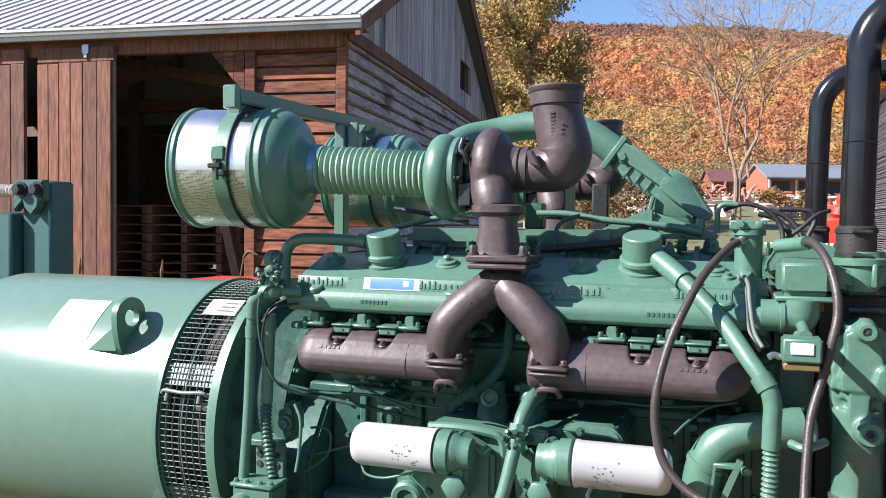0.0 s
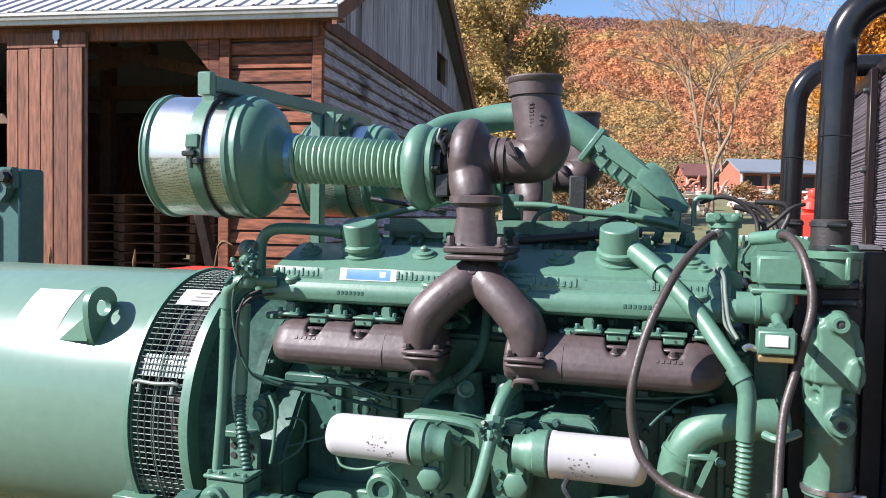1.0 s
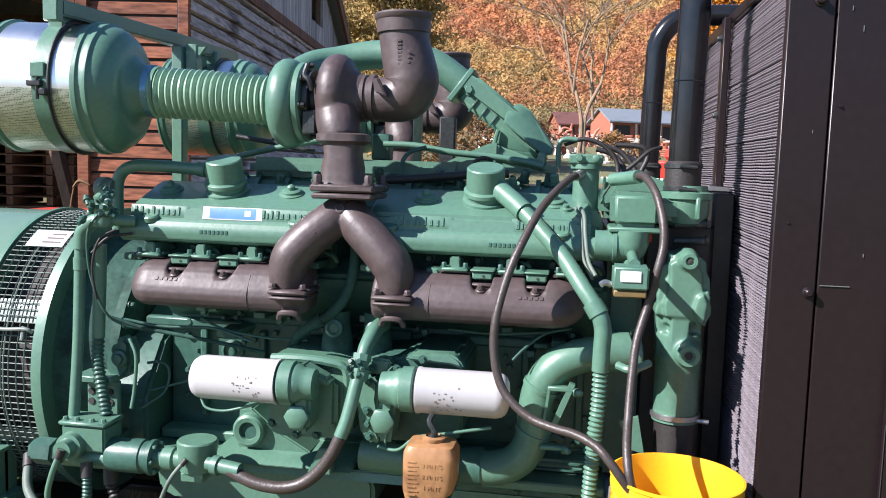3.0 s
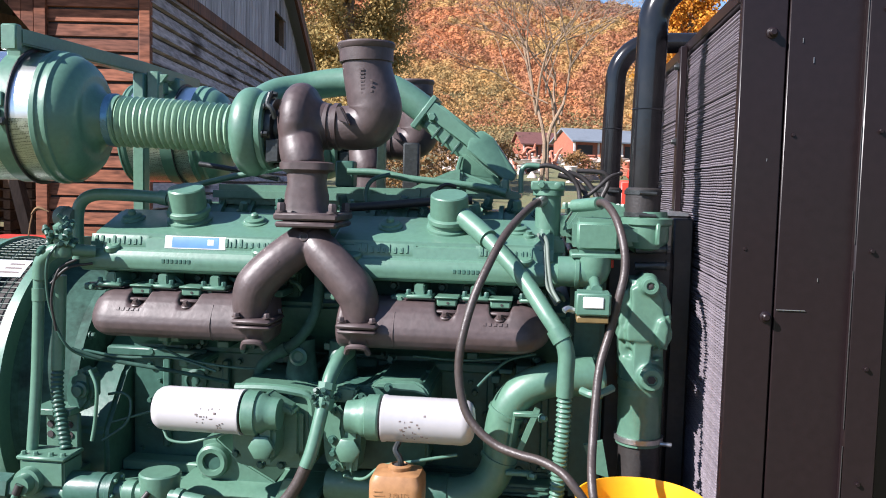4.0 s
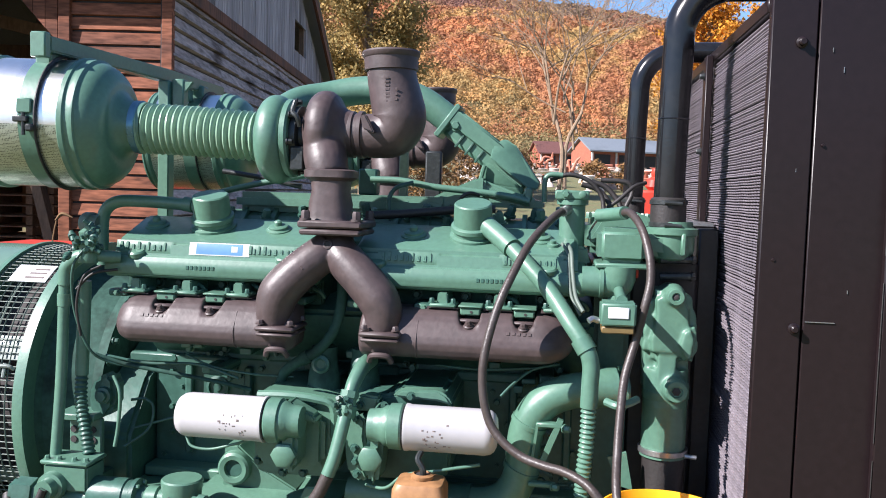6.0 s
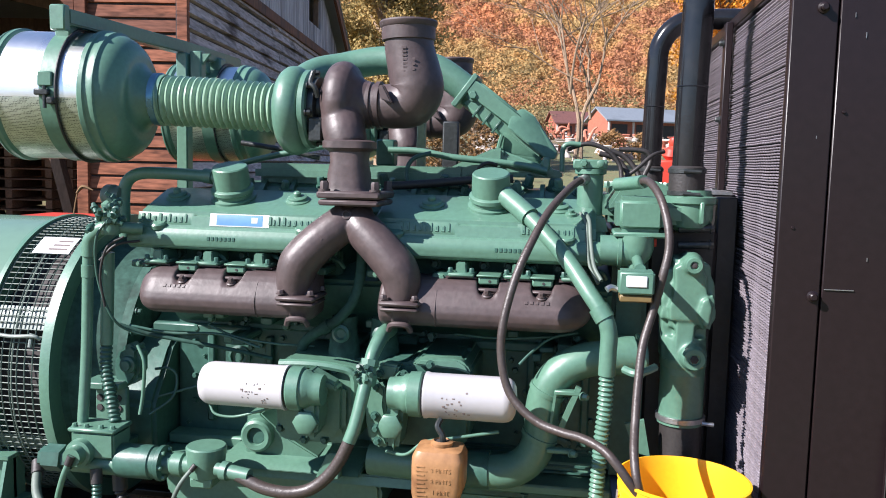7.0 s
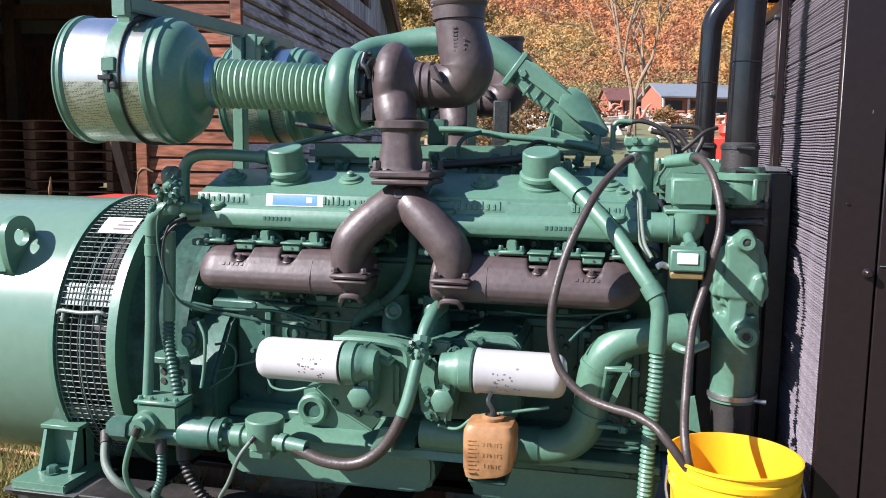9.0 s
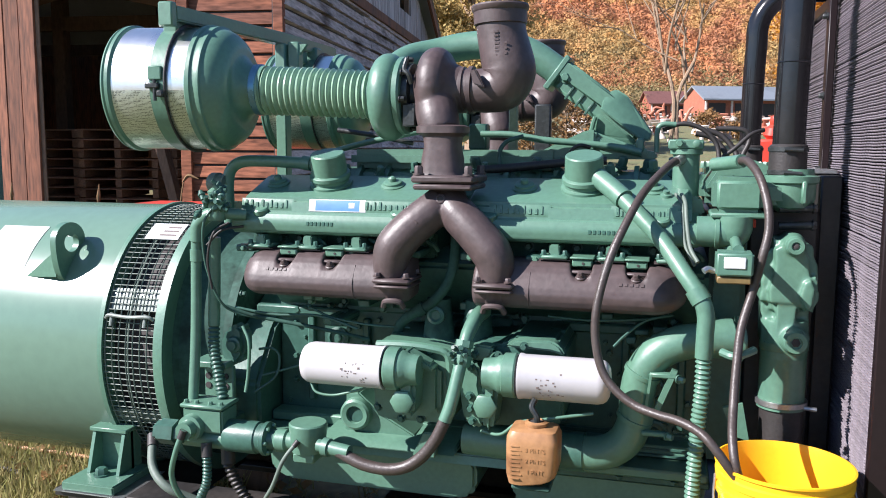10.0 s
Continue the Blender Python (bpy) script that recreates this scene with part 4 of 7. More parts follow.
# ---- exhaust ----
def manifold(x0, x1, flip, label):
    """A log manifold with a rounded closed end, flared at the other towards its flange."""
    bm = B()
    y, z = 2.235, 1.168
    edges = (-1.198, -1.112, -1.062, -0.968, -0.918, -0.80) if not flip else (-0.395, -0.256, -0.205, -0.112, -0.062, 0.034)
    notches = ((edges[1], edges[2]), (edges[3], edges[4]))
    L = x1 - x0
    rings = []
    steps = 110
    for i in range(steps + 1):
        s = L * i / steps
        xx = x0 + s if not flip else x1 - s
        top = 1.240
        for a, b in notches:
            # the log is scooped out between its ports
            k = (xx - (a + b) / 2) / ((b - a) / 2 + 0.004)
            if abs(k) < 1:
                top = 1.240 - 0.040 * (1 - k ** 4) ** 0.5
        tail = 0.090 if flip else 0.070
        k = 1.0
        if s < tail:
            k = max(0.05, (1 - (1 - s / tail) ** 2) ** 0.5)
        if s > L - 0.02:
            k = max(0.3, (1 - ((s - L + 0.02) / 0.02) ** 2) ** 0.5)
        sec = [(2.300, 1.114), (2.220, 1.108), (2.192, 1.112), (2.174, 1.122), (2.165, 1.138), (2.163, 1.154), (2.168, 1.172), (2.179, 1.192), (2.192, 1.210), (2.207, 1.224), (2.226, 1.234), (2.250, 1.238), (2.300, 1.240)]
        rings.append([V(xx, 2.260 + (yy - 2.260) * (0.15 + 0.85 * k), 1.168 + (min(zz, top) - 1.168) * (0.12 + 0.88 * k)) for yy, zz in sec])
    bridge(bm, rings)
    bmesh.ops.recalc_face_normals(bm, faces=bm.faces[:])
    m = part("exhaust_manifold", bm, IRON, engine, label, fuse=0.0035, soften=3)
    for px in ((edges[1] + edges[2]) / 2, (edges[3] + edges[4]) / 2):
        # dark block set in each notch in place of its shade
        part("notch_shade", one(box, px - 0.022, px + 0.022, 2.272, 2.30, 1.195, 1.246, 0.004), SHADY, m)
        cl = part("crab_clamp", one(lathe, (px, 2.196, 1.196), (0, -0.35, 0.9), [(0, 0.014), (0.008, 0.014), (0.011, 0.010), (0.016, 0.009)], 12), IRON, m)
        part("crab_nut", one(bolt, (px, 2.192, 1.206), (0, -0.35, 0.9), 0.008, 0.010), IRON, cl)
        part("crab_arm", one(box, px - 0.030, px + 0.030, 2.206, 2.226, 1.208, 1.218, 0.004), IRON, cl)
        plate = part("strap_plate", one(box, px - 0.027, px + 0.027, 2.222, 2.30, 1.226, 1.247, 0.004), GREEN, m, "green clamp plate")
        part("plate_hole", one(rod, (px + 0.003, 2.2225, 1.236), (px + 0.003, 2.2205, 1.236), 0.0036, 10), DARK, plate)
        part("plate_lip", one(box, px - 0.032, px + 0.032, 2.216, 2.30, 1.2475, 1.253, 0.002), GREEN, plate)
    for k in range(5):
        part("cast_mark", facing(V((x0 + 0.10 if not flip else x1 - 0.17) + k * 0.014, 2.1775, 1.190), V(1, 0, 0), V(0, 0.50, 0.86).normalized(), V(0, -0.86, 0.50).normalized(), 0.008, 0.009, 0.0016), IRON, m)
    part("band_seam", one(tube, [((x1 - 0.165) if not flip else (x0 + 0.165), yy, zz) for yy, zz in ((2.190, 1.112), (2.174, 1.122), (2.165, 1.138), (2.163, 1.154), (2.168, 1.172), (2.192, 1.210))], 0.0018, 6, 3), IRON, m)
    return m


man_l = manifold(-1.232, -0.700, False, "heat-browned cast exhaust manifold")
man_r = manifold(-0.530, 0.045, True, "heat-browned cast exhaust manifold")
for c, m in ((-0.742, man_l), (-0.458, man_r)):
    bm = B()
    box(bm, c - 0.052, c + 0.052, 2.138, 2.262, 1.154, 1.165, 0.005)
    box(bm, c - 0.055, c + 0.055, 2.134, 2.266, 1.168, 1.182, 0.006)
    lathe(bm, (c, 2.205, 1.112), (0, 0, 1), [(0, 0.030), (0.012, 0.042), (0.044, 0.048)], 24)
    fl = part("outlet_flange", bm, IRON, m, "square bolted flange")
    for a in (-0.042, 0.042):
        for b in (-0.05, 0.05):
            part("flange_bolt", one(bolt, (c + a, 2.20 + b, 1.186), (0, 0, 1), 0.009, 0.010), IRON, fl)
    part("lifting_clip", one(tube, [(c - 0.03, 2.166, 1.100), (c - 0.022, 2.155, 1.116), (c, 2.15, 1.12), (c + 0.022, 2.155, 1.116), (c + 0.03, 2.166, 1.100)], 0.008, 8, 4), IRON, fl)
ypipe = B()
tube(ypipe, [(-0.762, 2.20, 1.178), (-0.761, 2.20, 1.225), (-0.748, 2.202, 1.268), (-0.705, 2.212, 1.318), (-0.655, 2.232, 1.362), (-0.625, 2.25, 1.395)], [0.045, 0.052, 0.056, 0.054, 0.053, 0.046], 24, 6)
tube(ypipe, [(-0.460, 2.20, 1.178), (-0.461, 2.20, 1.225), (-0.476, 2.202, 1.262), (-0.522, 2.212, 1.311), (-0.575, 2.232, 1.358), (-0.610, 2.25, 1.395)], [0.046, 0.052, 0.056, 0.054, 0.053, 0.046], 24, 6)
lathe(ypipe, (-0.618, 2.258, 1.300), (0, 0.14, 1), [(0.055, 0.008), (0.062, 0.030), (0.075, 0.046), (0.095, 0.056), (0.112, 0.055), (0.126, 0.050), (0.14, 0.050)], 28)
yp = part("exhaust_crossover", ypipe, IRON, engine, "heat-browned cast Y-shaped exhaust pipe", fuse=0.004, soften=4)
part("sensor_plug", one(lathe, (-0.617, 2.201, 1.402), (0, -1, 0.3), [(-0.014, 0.015), (0.003, 0.013), (0.004, 0.009), (-0.010, 0.008)], 14, True, False), IRON, yp)
part("plug_hole", one(lathe, (-0.617, 2.200, 1.402), (0, -1, 0.3), [(-0.006, 0.0085), (0.0015, 0.0085)], 12), DARK, yp)
for k in range(5):
    d = Vector((0.065, 0, 0.075)).normalized()
    part("cast_mark", facing(V(-0.728 + k * 0.012, 2.1575 + k * 0.0025, 1.294 + k * 0.011), d, V(-d.z, 0, d.x), V(0, -1, 0), 0.009, 0.012, 0.0022), IRON, yp)
    part("cast_mark", facing(V(-0.565 + k * 0.009, 2.1795 - k * 0.002, 1.352 - k * 0.008), V(0.75, 0, -0.66), V(0.66, 0, 0.75), V(0, -1, 0), 0.007, 0.008, 0.0015), IRON, yp)


# ---- turbochargers, each with its outlet elbow ----
def turbo(dy, label):
    y = 2.36 + dy
    t = thing("turbocharger", (-0.62, y, 1.43), label, "turbocharger", "turbochargers")
    bm = B()
    box(bm, -0.690, -0.524, y - 0.188, y - 0.006, 1.427, 1.443, 0.005)
    box(bm, -0.694, -0.520, y - 0.190, y - 0.004, 1.446, 1.466, 0.005)
    base = part("riser_flange", bm, IRON, t, "bolted rectangular flange")
    for a in (-0.676, -0.536):
        for b in (-0.172, -0.022):
            part("flange_bolt", one(bolt, (a, y + b, 1.466), (0, 0, 1), 0.012, 0.022), IRON, base)
    bm = B()
    rings = []
    for z, w, d in ((1.462, 0.064, 0.062), (1.475, 0.056, 0.058), (1.51, 0.056, 0.060), (1.545, 0.049, 0.054), (1.572, 0.052, 0.054), (1.582, 0.071, 0.064), (1.600, 0.071, 0.064), (1.604, 0.062, 0.058)):
        rings.append([V(-0.630 + w * math.copysign(abs(math.cos(q)) ** 0.6, math.cos(q)), y - 0.088 + d * math.copysign(abs(math.sin(q)) ** 0.6, math.sin(q)), z) for q in (2 * math.pi * i / 28 for i in range(28))])
    bridge(bm, rings)
    part("riser", bm, IRON, t, "square cast riser")
    # turbine snail
    bm = B()
    loop = []
    for k in range(25):
        a = radians(-90 + 360 * k / 24)
        loop.append((a, 0.058 - 0.016 * (k / 24)))
    rings = []
    for a, r in loop:
        c = V(-0.672, y + 0.072 * math.cos(a), 1.708 + 0.072 * math.sin(a))
        out = V(0, math.cos(a), math.sin(a))
        rings.append([c + out * r * math.cos(q) + V(1, 0, 0) * r * 0.95 * math.sin(q) for q in (2 * math.pi * i / 16 for i in range(16))])
    bridge(bm, rings)
    lathe(bm, (-0.728, y, 1.708), (1, 0, 0), [(0, 0.060), (0.012, 0.085), (0.03, 0.10), (0.085, 0.10), (0.115, 0.070), (0.14, 0.062)], 36)
    tube(bm, [(-0.636, y - 0.088, 1.585), (-0.648, y - 0.078, 1.62), (-0.662, y - 0.055, 1.655), (-0.672, y - 0.03, 1.69)], [0.056, 0.060, 0.060, 0.058], 20, 4)
    part("turbine_housing", bm, IRON, t, "heat-browned turbine snail", fuse=0.005)
    bm = B()
    lathe(bm, (-0.628, y, 1.706), (1, 0, 0), [(0, 0.058), (0.02, 0.060), (0.022, 0.066), (0.040, 0.066), (0.042, 0.061), (0.052, 0.061), (0.054, 0.067), (0.066, 0.067), (0.068, 0.06)], 36)
    part("clamp_band", bm, IRON, t)
    # elbow up to the stack mouth
    bm = B()
    tube(bm, [(-0.565, y, 1.705), (-0.52, y, 1.705), (-0.478, y, 1.718), (-0.462, y, 1.755), (-0.470, y, 1.80), (-0.482, y, 1.85), (-0.488, y, 1.888)],
         [0.060, 0.064, 0.072, 0.076, 0.074, 0.070, 0.069], 32, 6, caps=False)
    lathe(bm, (-0.488, y, 1.884), (-0.03, 0, 1), [(0, 0.069), (0.002, 0.075), (0.036, 0.076), (0.040, 0.080), (0.050, 0.082), (0.055, 0.079), (0.055, 0.070), (0.02, 0.066), (-0.03, 0.064)], 40, False, True)
    el = part("exhaust_elbow", bm, IRON, t, "heat-browned cast exhaust elbow with open mouth")
    part("elbow_lug", one(prism, [(-0.553, 1.752), (-0.540, 1.757), (-0.512, 1.706), (-0.545, 1.716)], y - 0.092, y - 0.060, bevel=0.003), IRON, el)
    for k in range(7):
        part("cast_mark", facing(V(-0.480 - 0.001 * k, y - 0.0718, 1.795 + k * 0.0105), V(0, 0, 1), V(-1, 0, 0), V(0, -1, 0), 0.006, 0.013, 0.0012), IRON, el)
    for k in range(3):
        part("cast_mark", facing(V(-0.458, y - 0.0735, 1.80 + k * 0.014), V(0, 0, 1), V(-1, 0, 0), V(0, -1, 0), 0.007, 0.007, 0.0012), IRON, el)
    # compressor snail with its collar
    bm = B()
    rings = []
    for k in range(25):
        a = radians(60 + 360 * k / 24)
        r = 0.038 + 0.010 * k / 24
        c = V(-0.815, y + 0.086 * math.cos(a), 1.690 + 0.086 * math.sin(a))
        out = V(0, math.cos(a), math.sin(a))
        rings.append([c + out * r * math.cos(q) + V(1, 0, 0) * r * math.sin(q) for q in (2 * math.pi * i / 18 for i in range(18))])
    bridge(bm, rings)
    lathe(bm, (-0.885, y, 1.692), (1, 0, 0), [(0, 0.068), (0.03, 0.068), (0.045, 0.085), (0.085, 0.09), (0.10, 0.095), (0.108, 0.112), (0.122, 0.112), (0.128, 0.106), (0.128, 0.07)], 40)
    comp = part("compressor_housing", bm, GREEN, t, "green compressor snail")
    bm = B()
    lathe(bm, (-0.757, y, 1.695), (1, 0, 0), [(0, 0.088), (0.018, 0.088), (0.02, 0.060), (0.045, 0.058), (0.047, 0.072), (0.06, 0.072)], 32)
    part("bearing_housing", bm, surfaces_dark, t, "black bearing housing")
    for k in range(8):
        a = radians(k * 45 + 10)
        part("clamp_bolt", one(bolt, (-0.757, y + 0.100 * math.cos(a), 1.695 + 0.100 * math.sin(a)), (1, 0, 0), 0.008, 0.014), surfaces_dark, comp)
    part("oil_block", one(box, -0.752, -0.712, y - 0.088, y - 0.055, 1.60, 1.665, 0.004), surfaces_dark, t)
    part("oil_line", one(tube, [(-0.735, y - 0.09, 1.79), (-0.742, y - 0.095, 1.76), (-0.728, y - 0.10, 1.745), (-0.722, y - 0.09, 1.72)], 0.007, 8, 4), surfaces_dark, t)
    return t


surfaces_dark = surface("oily_black_casting", (0.03, 0.034, 0.034), 0.4, var=0.3, scale=14, fine=80, bump=0.3, metal=0.3)
turbo(0.0, "turbocharger with brown turbine, green compressor and exhaust elbow")
turbo(0.84, "far turbocharger with brown turbine, green compressor and exhaust elbow")


# ---- air cleaners with bellows ----
PERF = surface("perforated_metal_shell", (0.42, 0.46, 0.38), 0.34, metal=0.8, var=0.1, scale=8, fine=100, bump=0.1, second=(0.55, 0.58, 0.52), amount=0.8)


def perforated(m):
    """Small staggered holes in the lower part of the shell."""
    n, l, b = m.node_tree.nodes, m.node_tree.links, m.node_tree.nodes["Principled BSDF"]
    tc = n.new("ShaderNodeTexCoord")
    vor = n.new("ShaderNodeTexVoronoi")
    vor.inputs["Scale"].default_value, vor.inputs["Randomness"].default_value = 230, 0.3
    l.new(tc.outputs["Object"], vor.inputs["Vector"])
    mr = n.new("ShaderNodeMapRange")
    mr.inputs[1].default_value, mr.inputs[2].default_value, mr.inputs[3].default_value, mr.inputs[4].default_value = 0.30, 0.42, 0.22, 1.0
    l.new(vor.outputs["Distance"], mr.inputs[0])
    mix = n.new("ShaderNodeMix")
    mix.data_type, mix.blend_type = "RGBA", "MULTIPLY"
    mix.inputs[0].default_value = 1
    old = b.inputs["Base Color"].links[0].from_socket
    l.new(old, mix.inputs[6])
    l.new(mr.outputs[0], mix.inputs[7])
    l.new(mix.outputs[2], b.inputs["Base Color"])


perforated(PERF)


BELLOWS = surface("green_painted_rubber", (0.225, 0.345, 0.240), 0.34, var=0.15, scale=8, fine=60, bump=0.15, second=(0.15, 0.25, 0.17), amount=0.6)


def air_cleaner(dy, label):
    """Built along its own axis, then swung round the compressor's mouth."""
    R, z = 0.176, 1.709
    M = Matrix.Translation((-0.86 + (0.075 if dy else 0), 2.36 + dy, z)) @ Matrix.Rotation(radians(4), 4, "Z")
    t = thing("air_cleaner", M @ V(-0.65, 0, -R), label, "air cleaner", "air cleaners")

    def put(name, bm, mat, parent=t, tag=""):
        for q in bm.verts:
            k = 1 + 0.05 * min(1, abs(q.co.x) / 0.6)
            q.co = V(1.044 * q.co.x - 0.0096 * min(1, abs(q.co.x) / 0.3), q.co.y * k, q.co.z * k + 0.010 * min(1, abs(q.co.x) / 0.6))
        bm.transform(M)
        return part(name, bm, mat, parent, tag)

    bm = B()
    n = 72
    bridge(bm, [[V(s, R * math.cos(a), R * math.sin(a)) for a in (2 * math.pi * i / n for i in range(n))] for s in (-0.715, -0.485)], False, False)
    for f in bm.faces:
        f.material_index = 1 if f.calc_center_median().z < -0.020 else 0
    put("shell", bm, [CHROME, PERF], tag="polished metal shell, perforated below")
    put("end_cap", one(lathe, (-0.742, 0, 0), (1, 0, 0), [(0, 0.02), (0, R - 0.03), (0.003, R - 0.012), (0.003, R + 0.004), (0.008, R + 0.006), (0.013, R + 0.002), (0.016, R + 0.007), (0.026, R + 0.007), (0.032, R + 0.001), (0.04, R - 0.004)], 72), GREEN)
    put("outlet_cap", one(lathe, (-0.492, 0, 0), (1, 0, 0), [(0, R - 0.004), (0.004, R + 0.002), (0.008, R + 0.007), (0.020, R + 0.007), (0.024, R + 0.002), (0.032, R + 0.001), (0.036, R + 0.003), (0.046, R + 0.003), (0.050, R - 0.004), (0.060, R - 0.007), (0.074, R - 0.014), (0.089, R - 0.028), (0.100, R - 0.046), (0.106, R - 0.062), (0.104, R - 0.074), (0.110, 0.090), (0.122, 0.076), (0.140, 0.070), (0.175, 0.069)], 72), GREEN)
    bm = B()
    lathe(bm, (-0.588, 0, 0), (1, 0, 0), [(0, R + 0.001), (0, R + 0.005), (0.042, R + 0.005), (0.042, R + 0.001)], 72, False, False)
    strap = put("strap", bm, GREEN, tag="green mounting strap")
    put("strap_lip", one(lathe, (-0.544, 0, 0), (1, 0, 0), [(0, R + 0.001), (0, R + 0.010), (0.003, R + 0.010), (0.003, R + 0.001)], 72, False, False), RUBBER, strap)
    put("strap_buckle", one(box, -0.596, -0.556, -R - 0.018, -R - 0.004, -0.012, 0.004, 0.003), surfaces_dark, strap)
    put("buckle_block", one(box, -0.562, -0.541, -R - 0.020, -R - 0.004, -0.035, -0.016, 0.004), surfaces_dark, strap)
    put("buckle_bolt", one(rod, (-0.568, -R - 0.012, -0.045), (-0.568, -R - 0.012, 0.012), 0.005, 8), surfaces_dark, strap)
    put("band_plate", one(box, -0.590, -0.544, -R * 0.55, -R * 0.20, R - 0.035, R + 0.022, 0.006), GREEN, strap)
    put("band_tab", one(box, -0.590, -0.550, -R - 0.010, -R + 0.004, 0.012, 0.050, 0.003), GREEN, strap)
    put("bellows", one(tube, [(-0.345, 0, -0.004), (-0.22, 0, -0.006), (-0.10, 0, -0.010), (-0.012, 0, -0.014)], 0.067, 40, 6, ribs=(0.0172, 0.0052)), BELLOWS, tag="green ribbed rubber bellows")
    put("outlet_clamp", one(lathe, (-0.350, 0, -0.002), (1, 0, 0), [(0, 0.070), (0.003, 0.075), (0.02, 0.075), (0.023, 0.070)], 40, False, False), surfaces_clamp)
    return t


surfaces_clamp = surface("blue_steel_band", (0.10, 0.20, 0.26), 0.3, metal=0.6, var=0.1, scale=12, fine=80)
air_cleaner(0.0, "chrome and green cylindrical air cleaner with perforated underside")
air_cleaner(0.84, "far chrome and green cylindrical air cleaner with perforated underside")

# frame that carries the air cleaners
fr = thing("support_stand", (-1.39, MID, 1.47), "green square-tube frame carrying the air cleaners", "stand")
part("top_bar", one(prism, [(-1.452, 2.19), (-1.412, 2.19), (-1.366, 2.80), (-1.372, 3.30), (-1.416, 3.30), (-1.410, 2.80)], 1.906, 1.949, axis="z", bevel=0.004), GREEN, fr)
part("bar_end", one(box, -1.455, -1.409, 2.160, 2.189, 1.886, 1.956, 0.004), GREEN, fr)
part("upright", one(box, -1.385, -1.345, 2.760, 2.805, 1.40, 1.905, 0.004), GREEN, fr)
part("upright_bracket", one(box, -1.342, -1.300, 2.775, 2.815, 1.79, 1.912, 0.004), GREEN, fr)
part("upright_gusset", one(prism, [(-1.344, 1.903), (-1.27, 1.903), (-1.344, 1.81)], 2.780, 2.795), GREEN, fr)
part("hanger", one(box, -1.42, -1.385, 3.00, 3.04, 1.86, 1.905, 0.004), GREEN, fr)

# ---- charge pipe and its duct ----
arch = B()
tube(arch, [(-0.90, 2.50, 1.74), (-0.86, 2.66, 1.825), (-0.78, 2.73, 1.855), (-0.68, 2.75, 1.876), (-0.58, 2.75, 1.877), (-0.48, 2.75, 1.855), (-0.40, 2.75, 1.806), (-0.33, 2.75, 1.750)], 0.046, 28, 6)
ap = part("charge_pipe", arch, GREEN, engine, "thick green arched charge-air pipe")
DU, DN = V(0.80, 0, -0.60), V(0.60, 0, 0.80)


def along(k, h, y):
    return V(-0.378, y, 1.785) + DU * k + DN * h


def ductbox(k0, k1, h0, h1, y0, y1, bevel=0.004):
    bm = bmesh.new()
    bridge(bm, [[along(k0, h0, y0), along(k1, h0, y0), along(k1, h1, y0), along(k0, h1, y0)], [along(k0, h0, y1), along(k1, h0, y1), along(k1, h1, y1), along(k0, h1, y1)]])
    bmesh.ops.recalc_face_normals(bm, faces=bm.faces[:])
    if bevel:
        bmesh.ops.bevel(bm, geom=bm.edges[:], offset=bevel, segments=1, affect="EDGES", clamp_overlap=True)
    return bm


dp = part("charge_duct", ductbox(0.02, 0.335, -0.045, 0.040, 2.705, 2.795, 0.012), GREEN, engine, "green cast charge-air duct")
part("duct_flange", ductbox(-0.002, 0.018, -0.062, 0.062, 2.69, 2.81), GREEN, dp)
part("duct_strap", ductbox(0.02, 0.20, 0.040, 0.052, 2.70, 2.73), GREEN, dp)
part("duct_slot", ductbox(0.05, 0.085, 0.041, 0.050, 2.74, 2.77), DARK, dp)
for k in (0.075, 0.115, 0.155):
    part("duct_rib", ductbox(k, k + 0.008, -0.052, -0.004, 2.699, 2.704, 0.002), GREEN_DK, dp)
part("duct_bar", ductbox(0.015, 0.205, -0.002, 0.046, 2.692, 2.704, 0.003), GREEN, dp)


def hull(points):
    bm = bmesh.new()
    for q in points:
        bm.verts.new(q)
    bmesh.ops.convex_hull(bm, input=bm.verts[:])
    bmesh.ops.bevel(bm, geom=[e for e in bm.edges if len(e.link_faces) == 2 and e.calc_face_angle(0) > 0.4], offset=0.004, segments=2, affect="EDGES", clamp_overlap=True)
    return bm


hood_edge = [(-0.222, 2.700, 1.714), (-0.183, 2.706, 1.726), (-0.151, 2.706, 1.705), (-0.071, 2.700, 1.591), (-0.079, 2.672, 1.565), (-0.113, 2.668, 1.574), (-0.230, 2.668, 1.662)]
mouth = part("duct_mouth", hull([V(*q) for q in hood_edge] + [V(x, 2.83, z) for x, _, z in hood_edge]), GREEN, dp, "sloping cast hood")
part("mouth_panel", hull([V(-0.248, 2.690, 1.646), V(-0.230, 2.682, 1.650), V(-0.118, 2.682, 1.566), V(-0.118, 2.700, 1.543), V(-0.255, 2.700, 1.588), V(-0.25, 2.82, 1.646), V(-0.118, 2.82, 1.57), V(-0.25, 2.82, 1.56), V(-0.118, 2.82, 1.54)]), GREEN, mouth)
part("mouth_frame", one(tube, [(-0.246, 2.676, 1.640), (-0.254, 2.680, 1.612), (-0.252, 2.684, 1.590), (-0.190, 2.682, 1.566), (-0.128, 2.680, 1.546), (-0.112, 2.676, 1.560)], 0.0075, 8, 4), GREEN, mouth)
part("mouth_stop", one(box, -0.118, -0.092, 2.655, 2.70, 1.530, 1.574, 0.006), GREEN, mouth)
